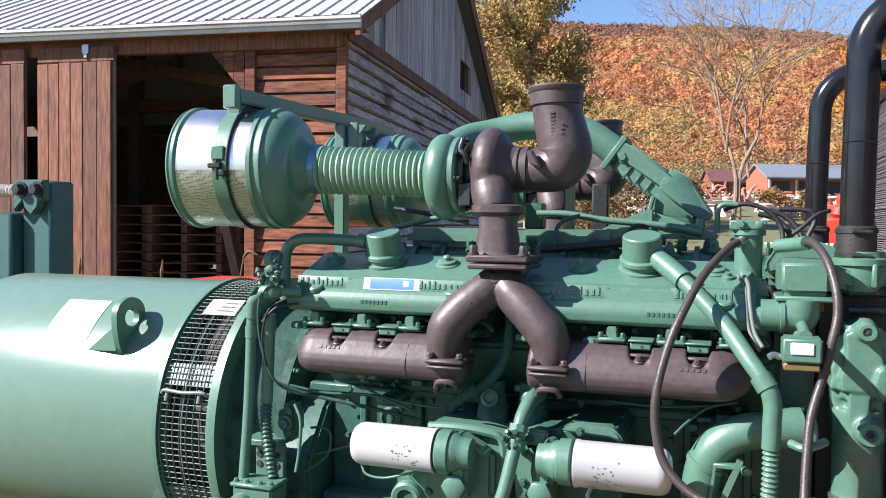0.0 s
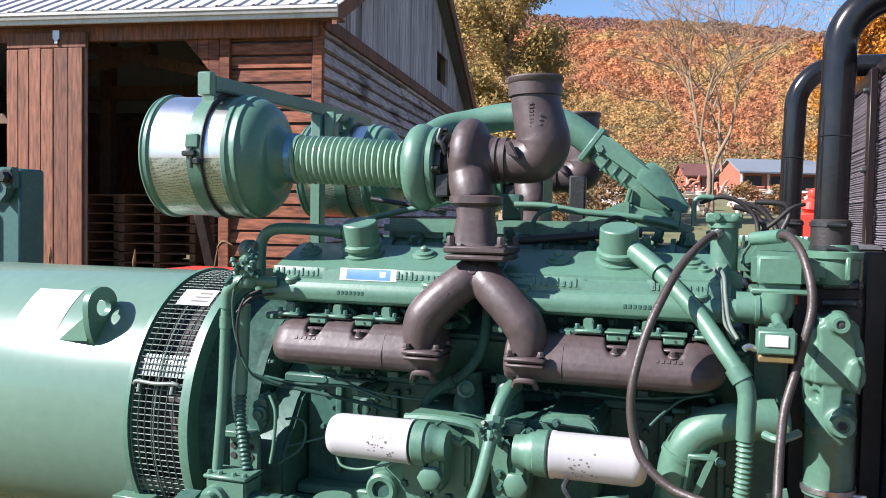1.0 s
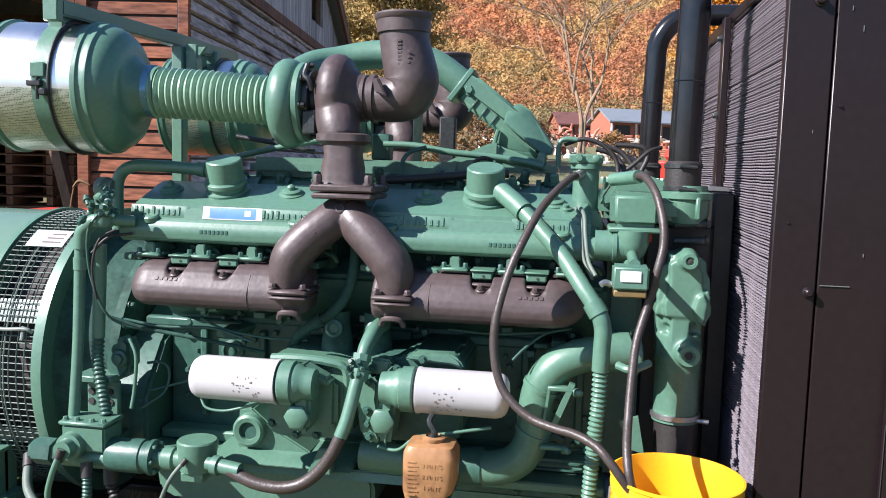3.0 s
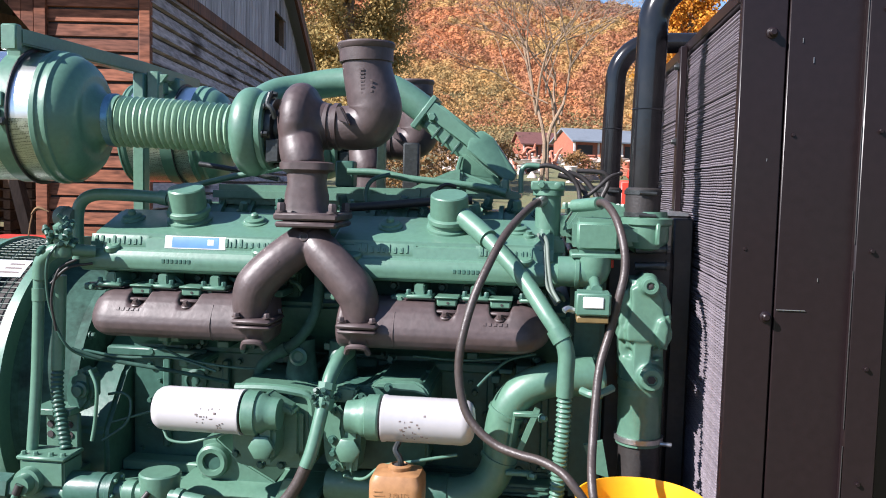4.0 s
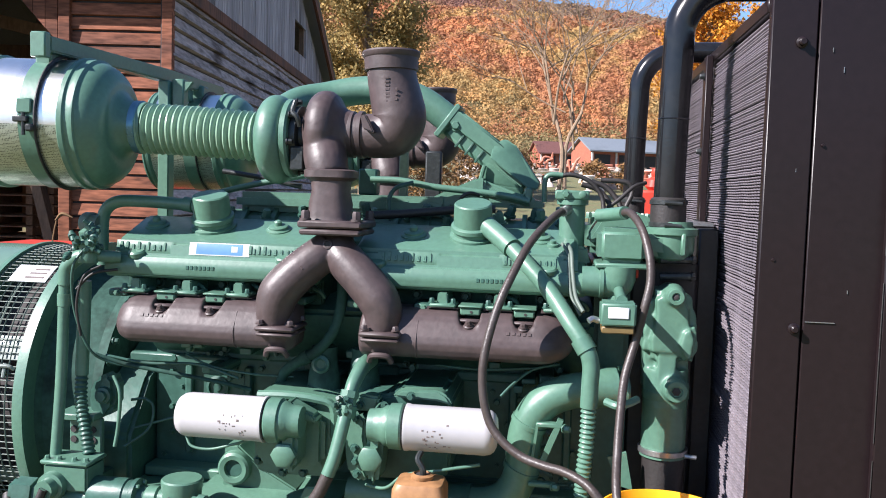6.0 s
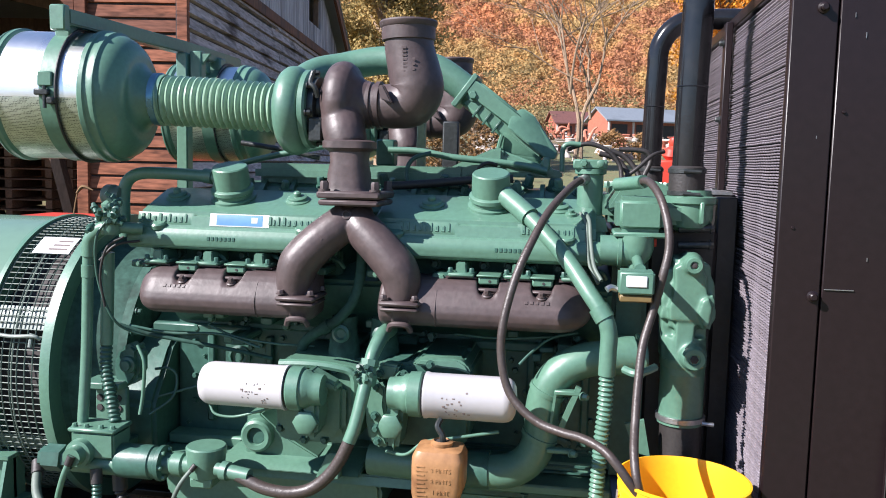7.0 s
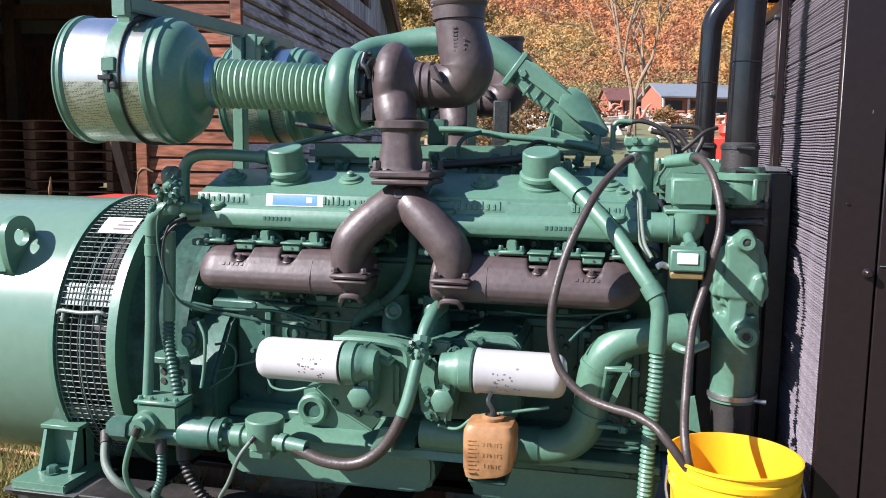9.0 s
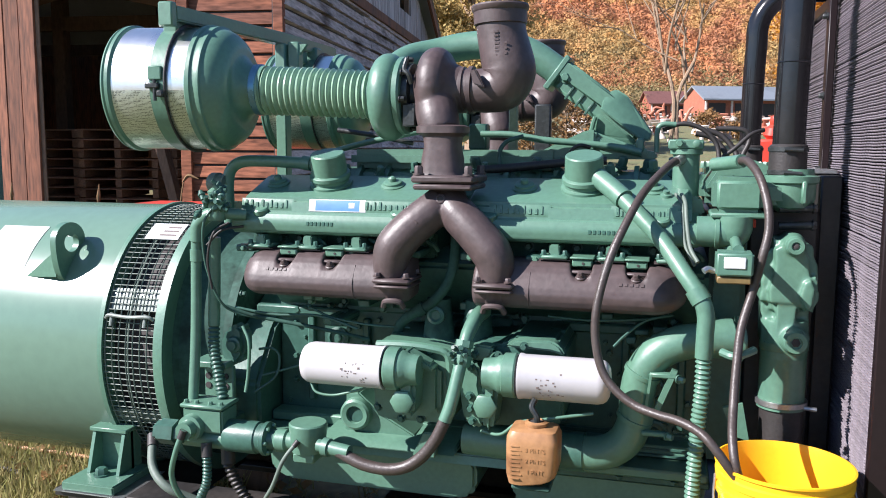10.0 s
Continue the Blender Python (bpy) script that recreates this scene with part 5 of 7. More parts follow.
part("duct_lip", one(prism, [(-0.262, 1.548), (-0.252, 1.582), (-0.105, 1.540), (-0.055, 1.530), (-0.055, 1.508), (-0.262, 1.508)], 2.668, 2.82, bevel=0.005), GREEN, dp)
part("lip_bead", one(tube, [(-0.258, 2.664, 1.560), (-0.18, 2.662, 1.540), (-0.10, 2.662, 1.522)], 0.008, 8, 3), GREEN, dp)
part("lip_roller", one(rod, (-0.095, 2.660, 1.532), (-0.095, 2.700, 1.532), 0.012, 14), GREEN, dp)
foot_d = part("duct_foot", one(prism, [(-0.432, 1.500), (-0.425, 1.524), (-0.388, 1.545), (-0.270, 1.598), (-0.24, 1.60), (-0.24, 1.500)], 2.655, 2.84, bevel=0.008), GREEN, dp)
part("foot_groove", one(prism, [(-0.405, 1.512), (-0.395, 1.524), (-0.30, 1.556), (-0.268, 1.552), (-0.262, 1.512)], 2.650, 2.6548), GREEN, foot_d)
part("duct_bolt", one(bolt, (-0.345, 2.705, 1.765), (0, -1, 0), 0.014, 0.016), GREEN, dp)


# ---- radiator ----
rad = thing("radiator", (0.85, MID, 0.425), "tall dark brown radiator cabinet with a corrugated screen", "radiator")
RX, RY0, RY1, RZ0, RZ1 = 0.447, 2.0, 3.56, 0.43, 2.012
part("side_panel", one(box, RX, RX + 0.099, RY0, RY0 + 0.03, RZ0, RZ1, 0.003), PANEL, rad, "dark sheet-metal side panel")
part("side_panel", one(box, RX + 0.1025, RX + 0.30, RY0 + 0.002, RY0 + 0.03, RZ0, RZ1 - 0.004, 0.003), PANEL, rad)
part("side_panel", one(box, RX + 0.34, RX + 0.75, RY0 + 0.012, RY0 + 0.04, RZ0, RZ1 - 0.004, 0.003), PANEL, rad)
part("angle_iron", one(box, RX + 0.262, RX + 0.336, RY0 - 0.022, RY0 + 0.001, RZ0, RZ1 + 0.004, 0.004), PANEL, rad)
part("far_panel", one(box, RX, RX + 0.75, RY1 - 0.03, RY1, RZ0, RZ1, 0.003), PANEL, rad)
part("top_tank", one(box, RX + 0.06, RX + 0.72, RY0 + 0.035, RY1 - 0.035, RZ1 - 0.10, RZ1 - 0.002, 0.008), PANEL, rad)
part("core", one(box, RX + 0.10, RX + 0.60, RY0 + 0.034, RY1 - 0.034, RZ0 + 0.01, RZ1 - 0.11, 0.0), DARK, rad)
part("top_lip", one(box, RX - 0.004, RX + 0.03, RY0 + 0.031, RY1 - 0.031, RZ1 - 0.035, RZ1 - 0.001, 0.003), PANEL, rad)
for k in range(6):
    part("rail_bolt", one(bolt, (RX + 0.298 + 0.003 * (k % 2), RY0 - 0.022, 1.955 - k * 0.265), (0, -1, 0), 0.005, 0.007), PANEL, rad)
for xx, zz in ((0.513, 1.906), (0.530, 1.266), (0.478, 1.42), (0.57, 1.68)):
    part("panel_knob", one(lathe, (xx, RY0, zz), (0, -1, 0), [(0, 0.013), (0.004, 0.013), (0.006, 0.009), (0.016, 0.009), (0.019, 0.006)] if zz in (1.906, 1.266) else [(0, 0.004), (0.003, 0.003)], 14), PANEL, rad)
part("panel_crease", one(box, RX + 0.107, RX + 0.17, RY0 - 0.0015, RY0 + 0.0019, 1.282, 1.2836, 0), STEEL, rad)
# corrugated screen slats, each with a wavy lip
# backing sheet coloured near black for the shade between slats
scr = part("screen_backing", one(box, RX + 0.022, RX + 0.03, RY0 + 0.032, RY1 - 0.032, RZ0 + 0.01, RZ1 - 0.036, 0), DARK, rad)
slat_mesh = None
PITCH = 0.0070
nz = int((RZ1 - 0.04 - RZ0 - 0.02) / PITCH)
for i in range(nz):
    if slat_mesh is None:
        bm = B()
        rows = []
        steps = 150
        for k in range(steps + 1):
            yy = RY0 + 0.034 + (RY1 - RY0 - 0.068) * k / steps
            wv = 0.0007 * math.sin(k * 2.1) + 0.0004 * math.sin(k * 0.37)
            rows.append([V(0.014, yy, 0.0000), V(0.003 + wv, yy, 0.0022 + wv), V(0.0008 + wv, yy, 0.0012 + wv), V(0.0010 + wv, yy, -0.0006 + wv), V(0.004 + wv, yy, -0.0016 + wv), V(0.014, yy, -0.0018)])
        bridge(bm, rows)
        bmesh.ops.recalc_face_normals(bm, faces=bm.faces[:])
        first = part("slat", bm, FIN, scr)
        slat_mesh = first.data
        ob = first
    else:
        ob = hang(new("slat", slat_mesh), scr)
    bulge = 0.0015 * math.sin(i * 0.21) + random.uniform(-0.0007, 0.0007)
    ob.location = (RX + bulge, random.uniform(-0.003, 0.003), RZ0 + 0.022 + i * PITCH)
    ob.rotation_euler = (random.uniform(-0.0004, 0.0004), 0, random.uniform(-0.001, 0.001))
# middle upright of the guard and the fan ring behind the pipes
part("guard_upright", one(box, RX - 0.028, RX - 0.006, 2.70, 2.745, 1.40, RZ1 - 0.02, 0.003), PANEL, rad)
for zz in (1.93, 1.70, 1.48):
    part("guard_bolt", one(bolt, (RX - 0.028, 2.722, zz), (-1, 0, 0), 0.009, 0.012), surfaces_dark, rad)
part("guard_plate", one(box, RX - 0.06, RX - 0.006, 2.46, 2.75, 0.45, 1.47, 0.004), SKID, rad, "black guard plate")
part("guard_shelf", one(box, RX - 0.11, RX - 0.006, 2.55, 2.80, 1.473, 1.485, 0.002), STEEL, rad)


# ---- black coolant pipes ----
def coolant_pipe(y, r, z0, x0, xe, ze, label):
    t = thing("coolant_pipe", (x0, y, z0), label, "pipe", "coolant pipes")
    bm = B()
    R = 0.135
    pts = [(x0, y, z0), (x0 + 0.004, y, (z0 + ze) / 2), (x0 + 0.008, y, ze - R - 0.04)]
    for a in range(0, 91, 15):
        q = radians(a)
        pts.append((x0 + 0.008 + R * (1 - math.cos(q)), y, ze - R + R * math.sin(q)))
    pts += [(xe - 0.2, y, ze), (xe, y, ze)]
    tube(bm, pts, r, 28, 5)
    p = part("pipe", bm, BLACK, t, "glossy black bent pipe")
    part("weld", one(lathe, (x0 + 0.004, y, 1.765), (0, 0, 1), [(0, r + 0.0002), (0.002, r + 0.002), (0.004, r + 0.0002)], 28, False, False), BLACK, p)
    return t


near = coolant_pipe(2.38, 0.041, 1.47, 0.287, 0.95, 2.122, "glossy black pipe bent over to the radiator")
far = coolant_pipe(3.15, 0.036, 1.50, 0.252, 0.95, 2.075, "far glossy black pipe bent over to the radiator")
for t, x0, y, r in ((near, 0.288, 2.38, 0.041), (far, 0.254, 3.15, 0.036)):
    sl = part("hose_sleeve", one(lathe, (x0, y, 1.465), (0, 0, 1), [(0, r + 0.001), (0.002, r + 0.007), (0.085, r + 0.007), (0.09, r + 0.001)], 28), RUBBER, t, "short black hose sleeve")
    for zz in (1.475, 1.535):
        part("hose_clamp", one(lathe, (x0, y, zz), (0, 0, 1), [(0, r + 0.006), (0.001, r + 0.010), (0.012, r + 0.010), (0.013, r + 0.006)], 28, False, False), surfaces_dark, sl)
        part("clamp_screw", one(rod, (x0 - 0.015, y - r - 0.012, zz + 0.006), (x0 + 0.03, y - r - 0.012, zz + 0.004), 0.005, 8), surfaces_dark, sl)

# brown rubber sleeve and bands where the near pipe meets the tank
CUFF = surface("faded_taupe_rubber", (0.20, 0.165, 0.155), 0.5, var=0.25, scale=14, fine=60, bump=0.3, second=(0.07, 0.055, 0.052), amount=0.85)
cuff = part("tank_sleeve", one(lathe, (0.598, 2.38, 2.122), (1, 0, 0), [(0, 0.041), (0.002, 0.047), (0.040, 0.049), (0.075, 0.048), (0.20, 0.047), (0.33, 0.047)], 32, False, False), CUFF, near, "faded taupe rubber sleeve")
for xx in (0.604, 0.676, 0.762):
    part("sleeve_band", one(lathe, (xx, 2.38, 2.122), (1, 0, 0), [(0, 0.047), (0.001, 0.0515), (0.013, 0.0515), (0.014, 0.047)], 32, False, False), STEEL, cuff)
    part("band_screw", one(rod, (xx + 0.007, 2.325, 2.100), (xx + 0.007, 2.335, 2.085), 0.006, 8), STEEL, cuff)
for xx, zz, hgt in ((0.580, 1.885, 0.010), (0.605, 1.840, 0.013), (0.515, 1.62, 0.007), (0.64, 1.35, 0.008)):
    part("scratch", one(box, xx, xx + 0.0011, RY0 - 0.0006, RY0 + 0.0024, zz, zz + hgt, 0), STEEL, rad)
for z0, z1 in ((0.62, 0.98), (1.02, 1.38), (1.44, 1.70), (1.74, 1.99)):
    part("weld_bead", one(tube, [(RX + 0.2615, RY0 - 0.0215, z0), (RX + 0.2605, RY0 - 0.0225, (z0 + z1) / 2), (RX + 0.2615, RY0 - 0.0215, z1)], 0.0012, 6, 3), RUBBER, rad)


# ---- oil filters and coolers ----
def oil_filter(x0, x1, z, side, label):
    """A spin-on can lying level; side: +1 where its head is at the larger x."""
    y, r = 2.10, 0.058
    t = thing("oil_filter", ((x0 + x1) / 2, y, z - r), label, "oil filter", "oil filters")
    a, d = (x0, 1) if side > 0 else (x1, -1)
    L = x1 - x0
    can = part("can", one(lathe, (a, y, z), (d, 0, 0), [(0, 0.02), (0.002, 0.036), (0.008, 0.048), (0.018, 0.055), (0.032, r), (L - 0.012, r), (L - 0.006, r + 0.002), (L, r + 0.002)], 48), WHITE, t, "white enamelled can")
    part("rolled_rim", one(lathe, (a + d * L, y, z), (d, 0, 0), [(0, r - 0.004), (0.003, r - 0.006), (0.006, r - 0.004)], 48), surfaces_dark, t)
    h = part("filter_head", one(lathe, (a + d * (L + 0.006), y, z), (d, 0, 0), [(0, r - 0.002), (0.004, r + 0.001), (0.034, r), (0.037, r - 0.006), (0.048, r - 0.007), (0.056, r - 0.014), (0.075, 0.042), (0.09, 0.040)], 40), GREEN, t, "green filter head")
    rr = random.Random(int(abs(x0) * 1000))
    for k in range(20):
        q = radians(rr.uniform(-40, 26))
        xx = (x0 + 0.135 + rr.uniform(0, 0.07)) if side > 0 else (x0 + 0.05 + rr.uniform(0, 0.07))
        n = V(0, -math.cos(q), math.sin(q))
        part("print_mark", facing(V(xx, y, z) + n * (r + 0.0002), V(1, 0, 0), V(0, math.sin(q), math.cos(q)), n, rr.uniform(0.002, 0.008), rr.uniform(0.002, 0.006), 0.0004), INK, can)
    return t


oil_filter(-0.985, -0.742, 0.944, 1, "white spin-on oil filter with faded print")
oil_filter(-0.372, -0.137, 0.950, -1, "white spin-on oil filter with faded print")

# left cooler cover
cool = part("cooler_cover", one(prism, [(-0.812, 0.775), (-0.820, 0.96), (-0.79, 0.998), (-0.64, 0.992), (-0.578, 0.982), (-0.566, 0.92), (-0.572, 0.79), (-0.60, 0.766), (-0.78, 0.762)], 2.200, 2.47, bevel=0.008), GREEN, engine, "green oil cooler cover")
part("cooler_dome", one(prism, [(-0.795, 0.80), (-0.80, 0.93), (-0.77, 0.965), (-0.66, 0.962), (-0.608, 0.935), (-0.608, 0.81), (-0.63, 0.79), (-0.76, 0.786)], 2.170, 2.205, bevel=0.014), GREEN, cool)
part("cooler_lip", one(tube, [(-0.80, 2.192, 0.985), (-0.72, 2.186, 0.990), (-0.64, 2.186, 0.985), (-0.59, 2.19, 0.965), (-0.584, 2.19, 0.88)], 0.012, 8, 4), GREEN, cool)
part("filter_arm", one(prism, [(-0.700, 0.995), (-0.675, 0.985), (-0.655, 0.90), (-0.66, 0.82), (-0.69, 0.80), (-0.705, 0.87), (-0.715, 0.95)], 2.085, 2.20, bevel=0.012), GREEN, cool)
part("arm_rib", one(prism, [(-0.69, 0.99), (-0.62, 0.955), (-0.615, 0.935), (-0.69, 0.95)], 2.12, 2.175, bevel=0.006), GREEN, cool)
part("hex_plug", one(lathe, (-0.690, 2.092, 0.858), (0, -1, 0), [(0, 0.034), (0.016, 0.034), (0.02, 0.028)], 6), GREEN, cool)
for xx, zz in ((-0.73, 0.982), (-0.645, 0.975), (-0.80, 0.94), (-0.80, 0.80), (-0.73, 0.772), (-0.672, 0.775), (-0.58, 0.95), (-0.585, 0.80)):
    part("cover_bolt", one(bolt, (xx, 2.200, zz), (0, -1, 0), 0.010, 0.012), GREEN_DK, cool)
# right cooler cover, its plate in the green darkened for shade
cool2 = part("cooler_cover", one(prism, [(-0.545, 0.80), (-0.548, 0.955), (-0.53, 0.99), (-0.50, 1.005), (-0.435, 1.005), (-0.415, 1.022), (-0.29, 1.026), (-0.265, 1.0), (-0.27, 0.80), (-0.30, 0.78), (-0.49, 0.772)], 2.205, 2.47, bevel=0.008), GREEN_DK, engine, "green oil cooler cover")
part("gasket_column", one(prism, [(-0.540, 0.965), (-0.505, 0.965), (-0.488, 0.94), (-0.492, 0.90), (-0.484, 0.86), (-0.49, 0.82), (-0.478, 0.79), (-0.50, 0.775), (-0.535, 0.80), (-0.545, 0.86)], 2.150, 2.206, bevel=0.008), GREEN, cool2)
part("upper_lug", one(prism, [(-0.535, 0.968), (-0.535, 1.0), (-0.50, 1.012), (-0.455, 1.008), (-0.46, 0.985), (-0.475, 0.968)], 2.155, 2.206, bevel=0.006), GREEN, cool2)
part("upper_lug", one(prism, [(-0.425, 1.010), (-0.40, 1.03), (-0.30, 1.034), (-0.275, 1.02), (-0.262, 0.995), (-0.30, 1.005)], 2.16, 2.206, bevel=0.006), GREEN, cool2)
part("filter_arm", one(prism, [(-0.468, 0.99), (-0.44, 0.995), (-0.428, 0.94), (-0.435, 0.86), (-0.445, 0.79), (-0.47, 0.79), (-0.478, 0.88)], 2.10, 2.206, bevel=0.012), GREEN, cool2)
part("hex_plug", one(lathe, (-0.463, 2.100, 0.862), (0, -1, 0), [(0, 0.034), (0.016, 0.034), (0.02, 0.028)], 6), GREEN, cool2)
for xx, zz in ((-0.515, 0.95), (-0.518, 0.87), (-0.515, 0.835), (-0.51, 0.80), (-0.505, 0.985), (-0.44, 0.988), (-0.37, 1.018), (-0.46, 0.80)):
    part("cover_bolt", one(bolt, (xx, 2.149, zz), (0, -1, 0), 0.009, 0.012), GREEN_DK, cool2)
# hexagonal access cover with its web, low on the block
acc = part("access_cover", one(prism, [(-0.945, 0.675), (-0.94, 0.80), (-0.90, 0.805), (-0.83, 0.745), (-0.72, 0.685), (-0.72, 0.672)], 2.30, 2.47, bevel=0.005), GREEN, engine, "green access plate with a round opening")
part("access_ring", one(lathe, (-0.905, 2.30, 0.740), (0, -1, 0), [(0, 0.050), (0.018, 0.047), (0.024, 0.040), (0.022, 0.027), (0.006, 0.024)], 28), GREEN, acc)
part("access_plug", one(lathe, (-0.905, 2.294, 0.740), (0, -1, 0), [(0, 0.026), (0.006, 0.024)], 20), GREEN_DK, acc)
part("lower_ledge", one(prism, [(2.23, 0.66), (2.26, 0.682), (2.47, 0.690), (2.47, 0.66)], -1.00, -0.58, axis="x", bevel=0.004), GREEN, engine)
part("lower_ledge", one(prism, [(2.26, 0.626), (2.27, 0.655), (2.47, 0.658), (2.47, 0.626)], -0.95, -0.40, axis="x", bevel=0.004), GREEN, engine)
part("pan_ledge", one(box, -0.375, -0.275, 2.01, 2.30, 0.676, 0.688, 0.004), SHADY, engine)
part("mount_lug", one(prism, [(-0.70, 0.66), (-0.63, 0.66), (-0.63, 0.735), (-0.665, 0.735)], 2.20, 2.235, bevel=0.004), GREEN, engine)
# drain bosses
for xx in (-0.651, -0.535):
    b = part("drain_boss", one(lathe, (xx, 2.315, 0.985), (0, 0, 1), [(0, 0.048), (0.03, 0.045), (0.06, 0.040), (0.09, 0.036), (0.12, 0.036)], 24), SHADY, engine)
    part("boss_cap", one(lathe, (xx, 2.285, 1.060), (0, -1, 0), [(0, 0.026), (0.012, 0.026), (0.016, 0.018), (0.010, 0.012)], 20), GREEN_DK, b)
# elbow, union nuts and flexible hose
uni = part("union", one(lathe, (-0.528, 2.105, 0.992), (0.1, 0.3, 1), [(-0.03, 0.022), (-0.02, 0.026), (0.0, 0.026), (0.004, 0.021), (0.02, 0.021), (0.022, 0.025), (0.04, 0.025)], 8), GREEN, engine, "green hose union")
for k in range(6):
    a = radians(k * 60)
    part("union_nut", one(bolt, V(-0.535 + 0.017 * math.cos(a), 2.085, 1.0 + 0.017 * math.sin(a)), (0.5 * math.cos(a), -1, 0.5 * math.sin(a)), 0.007, 0.012), GREEN_DK, uni)
part("union_elbow", one(tube, [(-0.527, 2.115, 1.015), (-0.522, 2.14, 1.045), (-0.512, 2.19, 1.078), (-0.505, 2.26, 1.085)], [0.016, 0.019, 0.021, 0.022], 14, 5), GREEN, uni)
fl_hose = thing("flexible_oil_hose", (-0.70, 2.05, 0.68), "flexible oil hose, green above and brown below", "hose")
part("upper_hose", one(tube, [(-0.530, 2.10, 0.985), (-0.534, 2.085, 0.95), (-0.548, 2.06, 0.87), (-0.562, 2.05, 0.825)], 0.0175, 16, 6), GREEN, fl_hose)
part("lower_hose", one(tube, [(-0.562, 2.05, 0.825), (-0.585, 2.045, 0.775), (-0.620, 2.045, 0.727), (-0.665, 2.045, 0.692), (-0.72, 2.045, 0.678), (-0.79, 2.05, 0.682), (-0.85, 2.06, 0.70), (-0.89, 2.07, 0.712)], 0.0165, 16, 6), HOSE, fl_hose, "brown worn rubber")
part("hose_end", one(lathe, (-0.885, 2.068, 0.711), (-1, 0.15, 0.05), [(-0.05, 0.0185), (0, 0.020), (0.012, 0.020), (0.013, 0.026), (0.032, 0.026), (0.034, 0.018), (0.05, 0.018)], 12), GREEN, fl_hose)

# ---- starter and electrical gear, low at the flywheel ----
st = thing("starter_motor", (-1.18, 2.15, 0.64), "green starter motor with solenoid and cable fittings", "starter")
# motor body takes the darker green, so its shade is in the paint
part("motor_body", one(lathe, (-1.262, 2.16, 0.684), (1, 0, 0), [(0, 0.046), (0.004, 0.048), (0.10, 0.048), (0.104, 0.044), (0.118, 0.044), (0.122, 0.050), (0.134, 0.050), (0.138, 0.032), (0.16, 0.028)], 32), GREEN_DK, st)
for k in range(6):
    a = radians(k * 60)
    part("motor_bolt", one(bolt, (-1.130, 2.16 + 0.04 * math.cos(a), 0.684 + 0.04 * math.sin(a)), (1, 0, 0), 0.007, 0.010), GREEN, st)
part("motor_nose", one(lathe, (-1.11, 2.16, 0.684), (1, 0, 0), [(0, 0.024), (0.012, 0.034), (0.04, 0.034), (0.045, 0.028), (0.09, 0.028)], 20), GREEN, st)
sol = part("solenoid", one(lathe, (-0.998, 2.15, 0.705), (0, 0, 1), [(-0.038, 0.048), (0, 0.052), (0.034, 0.056), (0.042, 0.056), (0.046, 0.052)], 28), GREEN, st, "round green solenoid housing")
part("solenoid_foot", one(box, -1.03, -0.965, 2.11, 2.19, 0.640, 0.668, 0.004), GREEN, st)
part("conduit_fitting", one(lathe, (-0.955, 2.13, 0.690), (1, -0.1, 0.05), [(0, 0.016), (0.02, 0.016), (0.021, 0.022), (0.035, 0.022), (0.036, 0.016), (0.055, 0.016)], 8), surfaces_dark, st)
jb = thing("junction_box", (-1.32, 2.16, 0.70), "small green cast junction box with conduits", "junction box")
part("box_body", one(box, -1.388, -1.258, 2.115, 2.205, 0.698, 0.772, 0.006, seg=2), GREEN, jb)
part("box_lid", one(box, -1.394, -1.252, 2.108, 2.212, 0.772, 0.784, 0.004), GREEN, jb)
for xx in (-1.38, -1.345, -1.30, -1.265):
    part("lid_bolt", one(bolt, (xx, 2.125, 0.784), (0, 0, 1), 0.007, 0.008), GREEN, jb)
part("hub", one(lathe, (-1.355, 2.115, 0.715), (0, -1, 0), [(0, 0.040), (0.02, 0.038), (0.022, 0.028), (0.05, 0.026)], 20), GREEN, jb)
part("end_fitting", one(lathe, (-1.388, 2.12, 0.690), (-1, 0, 0), [(0, 0.030), (0.02, 0.030), (0.022, 0.038), (0.075, 0.038), (0.078, 0.030), (0.09, 0.030)], 6, turn=0.3), GREEN_DK, jb)
part("box_foot", one(lathe, (-1.40, 2.15, 0.672), (1, 0, 0), [(0, 0.030), (0.15, 0.030)], 20), GREEN, jb)
part("jb_support", one(box, -1.34, -1.30, 2.15, 2.33, 0.66, 0.70, 0.004), GREEN_DK, jb)


def cable(name, pts, r, mat, label, ribs=None, n=10, cat="cable"):
    p = Vector(pts[len(pts) // 2])
    t = thing(name, p, label, cat)
    part("run", one(tube, pts, r, n, 6, ribs=ribs), mat, t)
    a, b = Vector(pts[0]), Vector(pts[1])
    part("ferrule", one(rod, a, a + (b - a).normalized() * r * 3.2, r * 1.3, 12), STEEL if mat is HOSE else RUBBER, t)
    return t


def pipe_on(name, pts, r, mat, owner, label="", ribs=None, n=12):
    return part(name, one(tube, pts, r, n, 6, ribs=ribs), mat, owner, label)


pipe_on("conduit", [(-1.384, 2.17, 0.782), (-1.380, 2.19, 1.0), (-1.376, 2.20, 1.27), (-1.370, 2.20, 1.305), (-1.345, 2.20, 1.335), (-1.30, 2.205, 1.345)], 0.0155, GREEN, engine, "rigid green conduit", n=14)
pipe_on("conduit_collar", [(-1.376, 2.20, 1.20), (-1.3755, 2.20, 1.235)], 0.020, GREEN, engine)
pipe_on("conduit_elbow", [(-1.374, 2.20, 1.26), (-1.368, 2.20, 1.308), (-1.335, 2.20, 1.338), (-1.305, 2.20, 1.345)], 0.021, GREEN, engine, n=14)
pipe_on("conduit", [(-1.330, 2.225, 1.27), (-1.336, 2.23, 1.15), (-1.342, 2.23, 1.0)], 0.0185, GREEN, engine, "rigid green conduit", n=14)
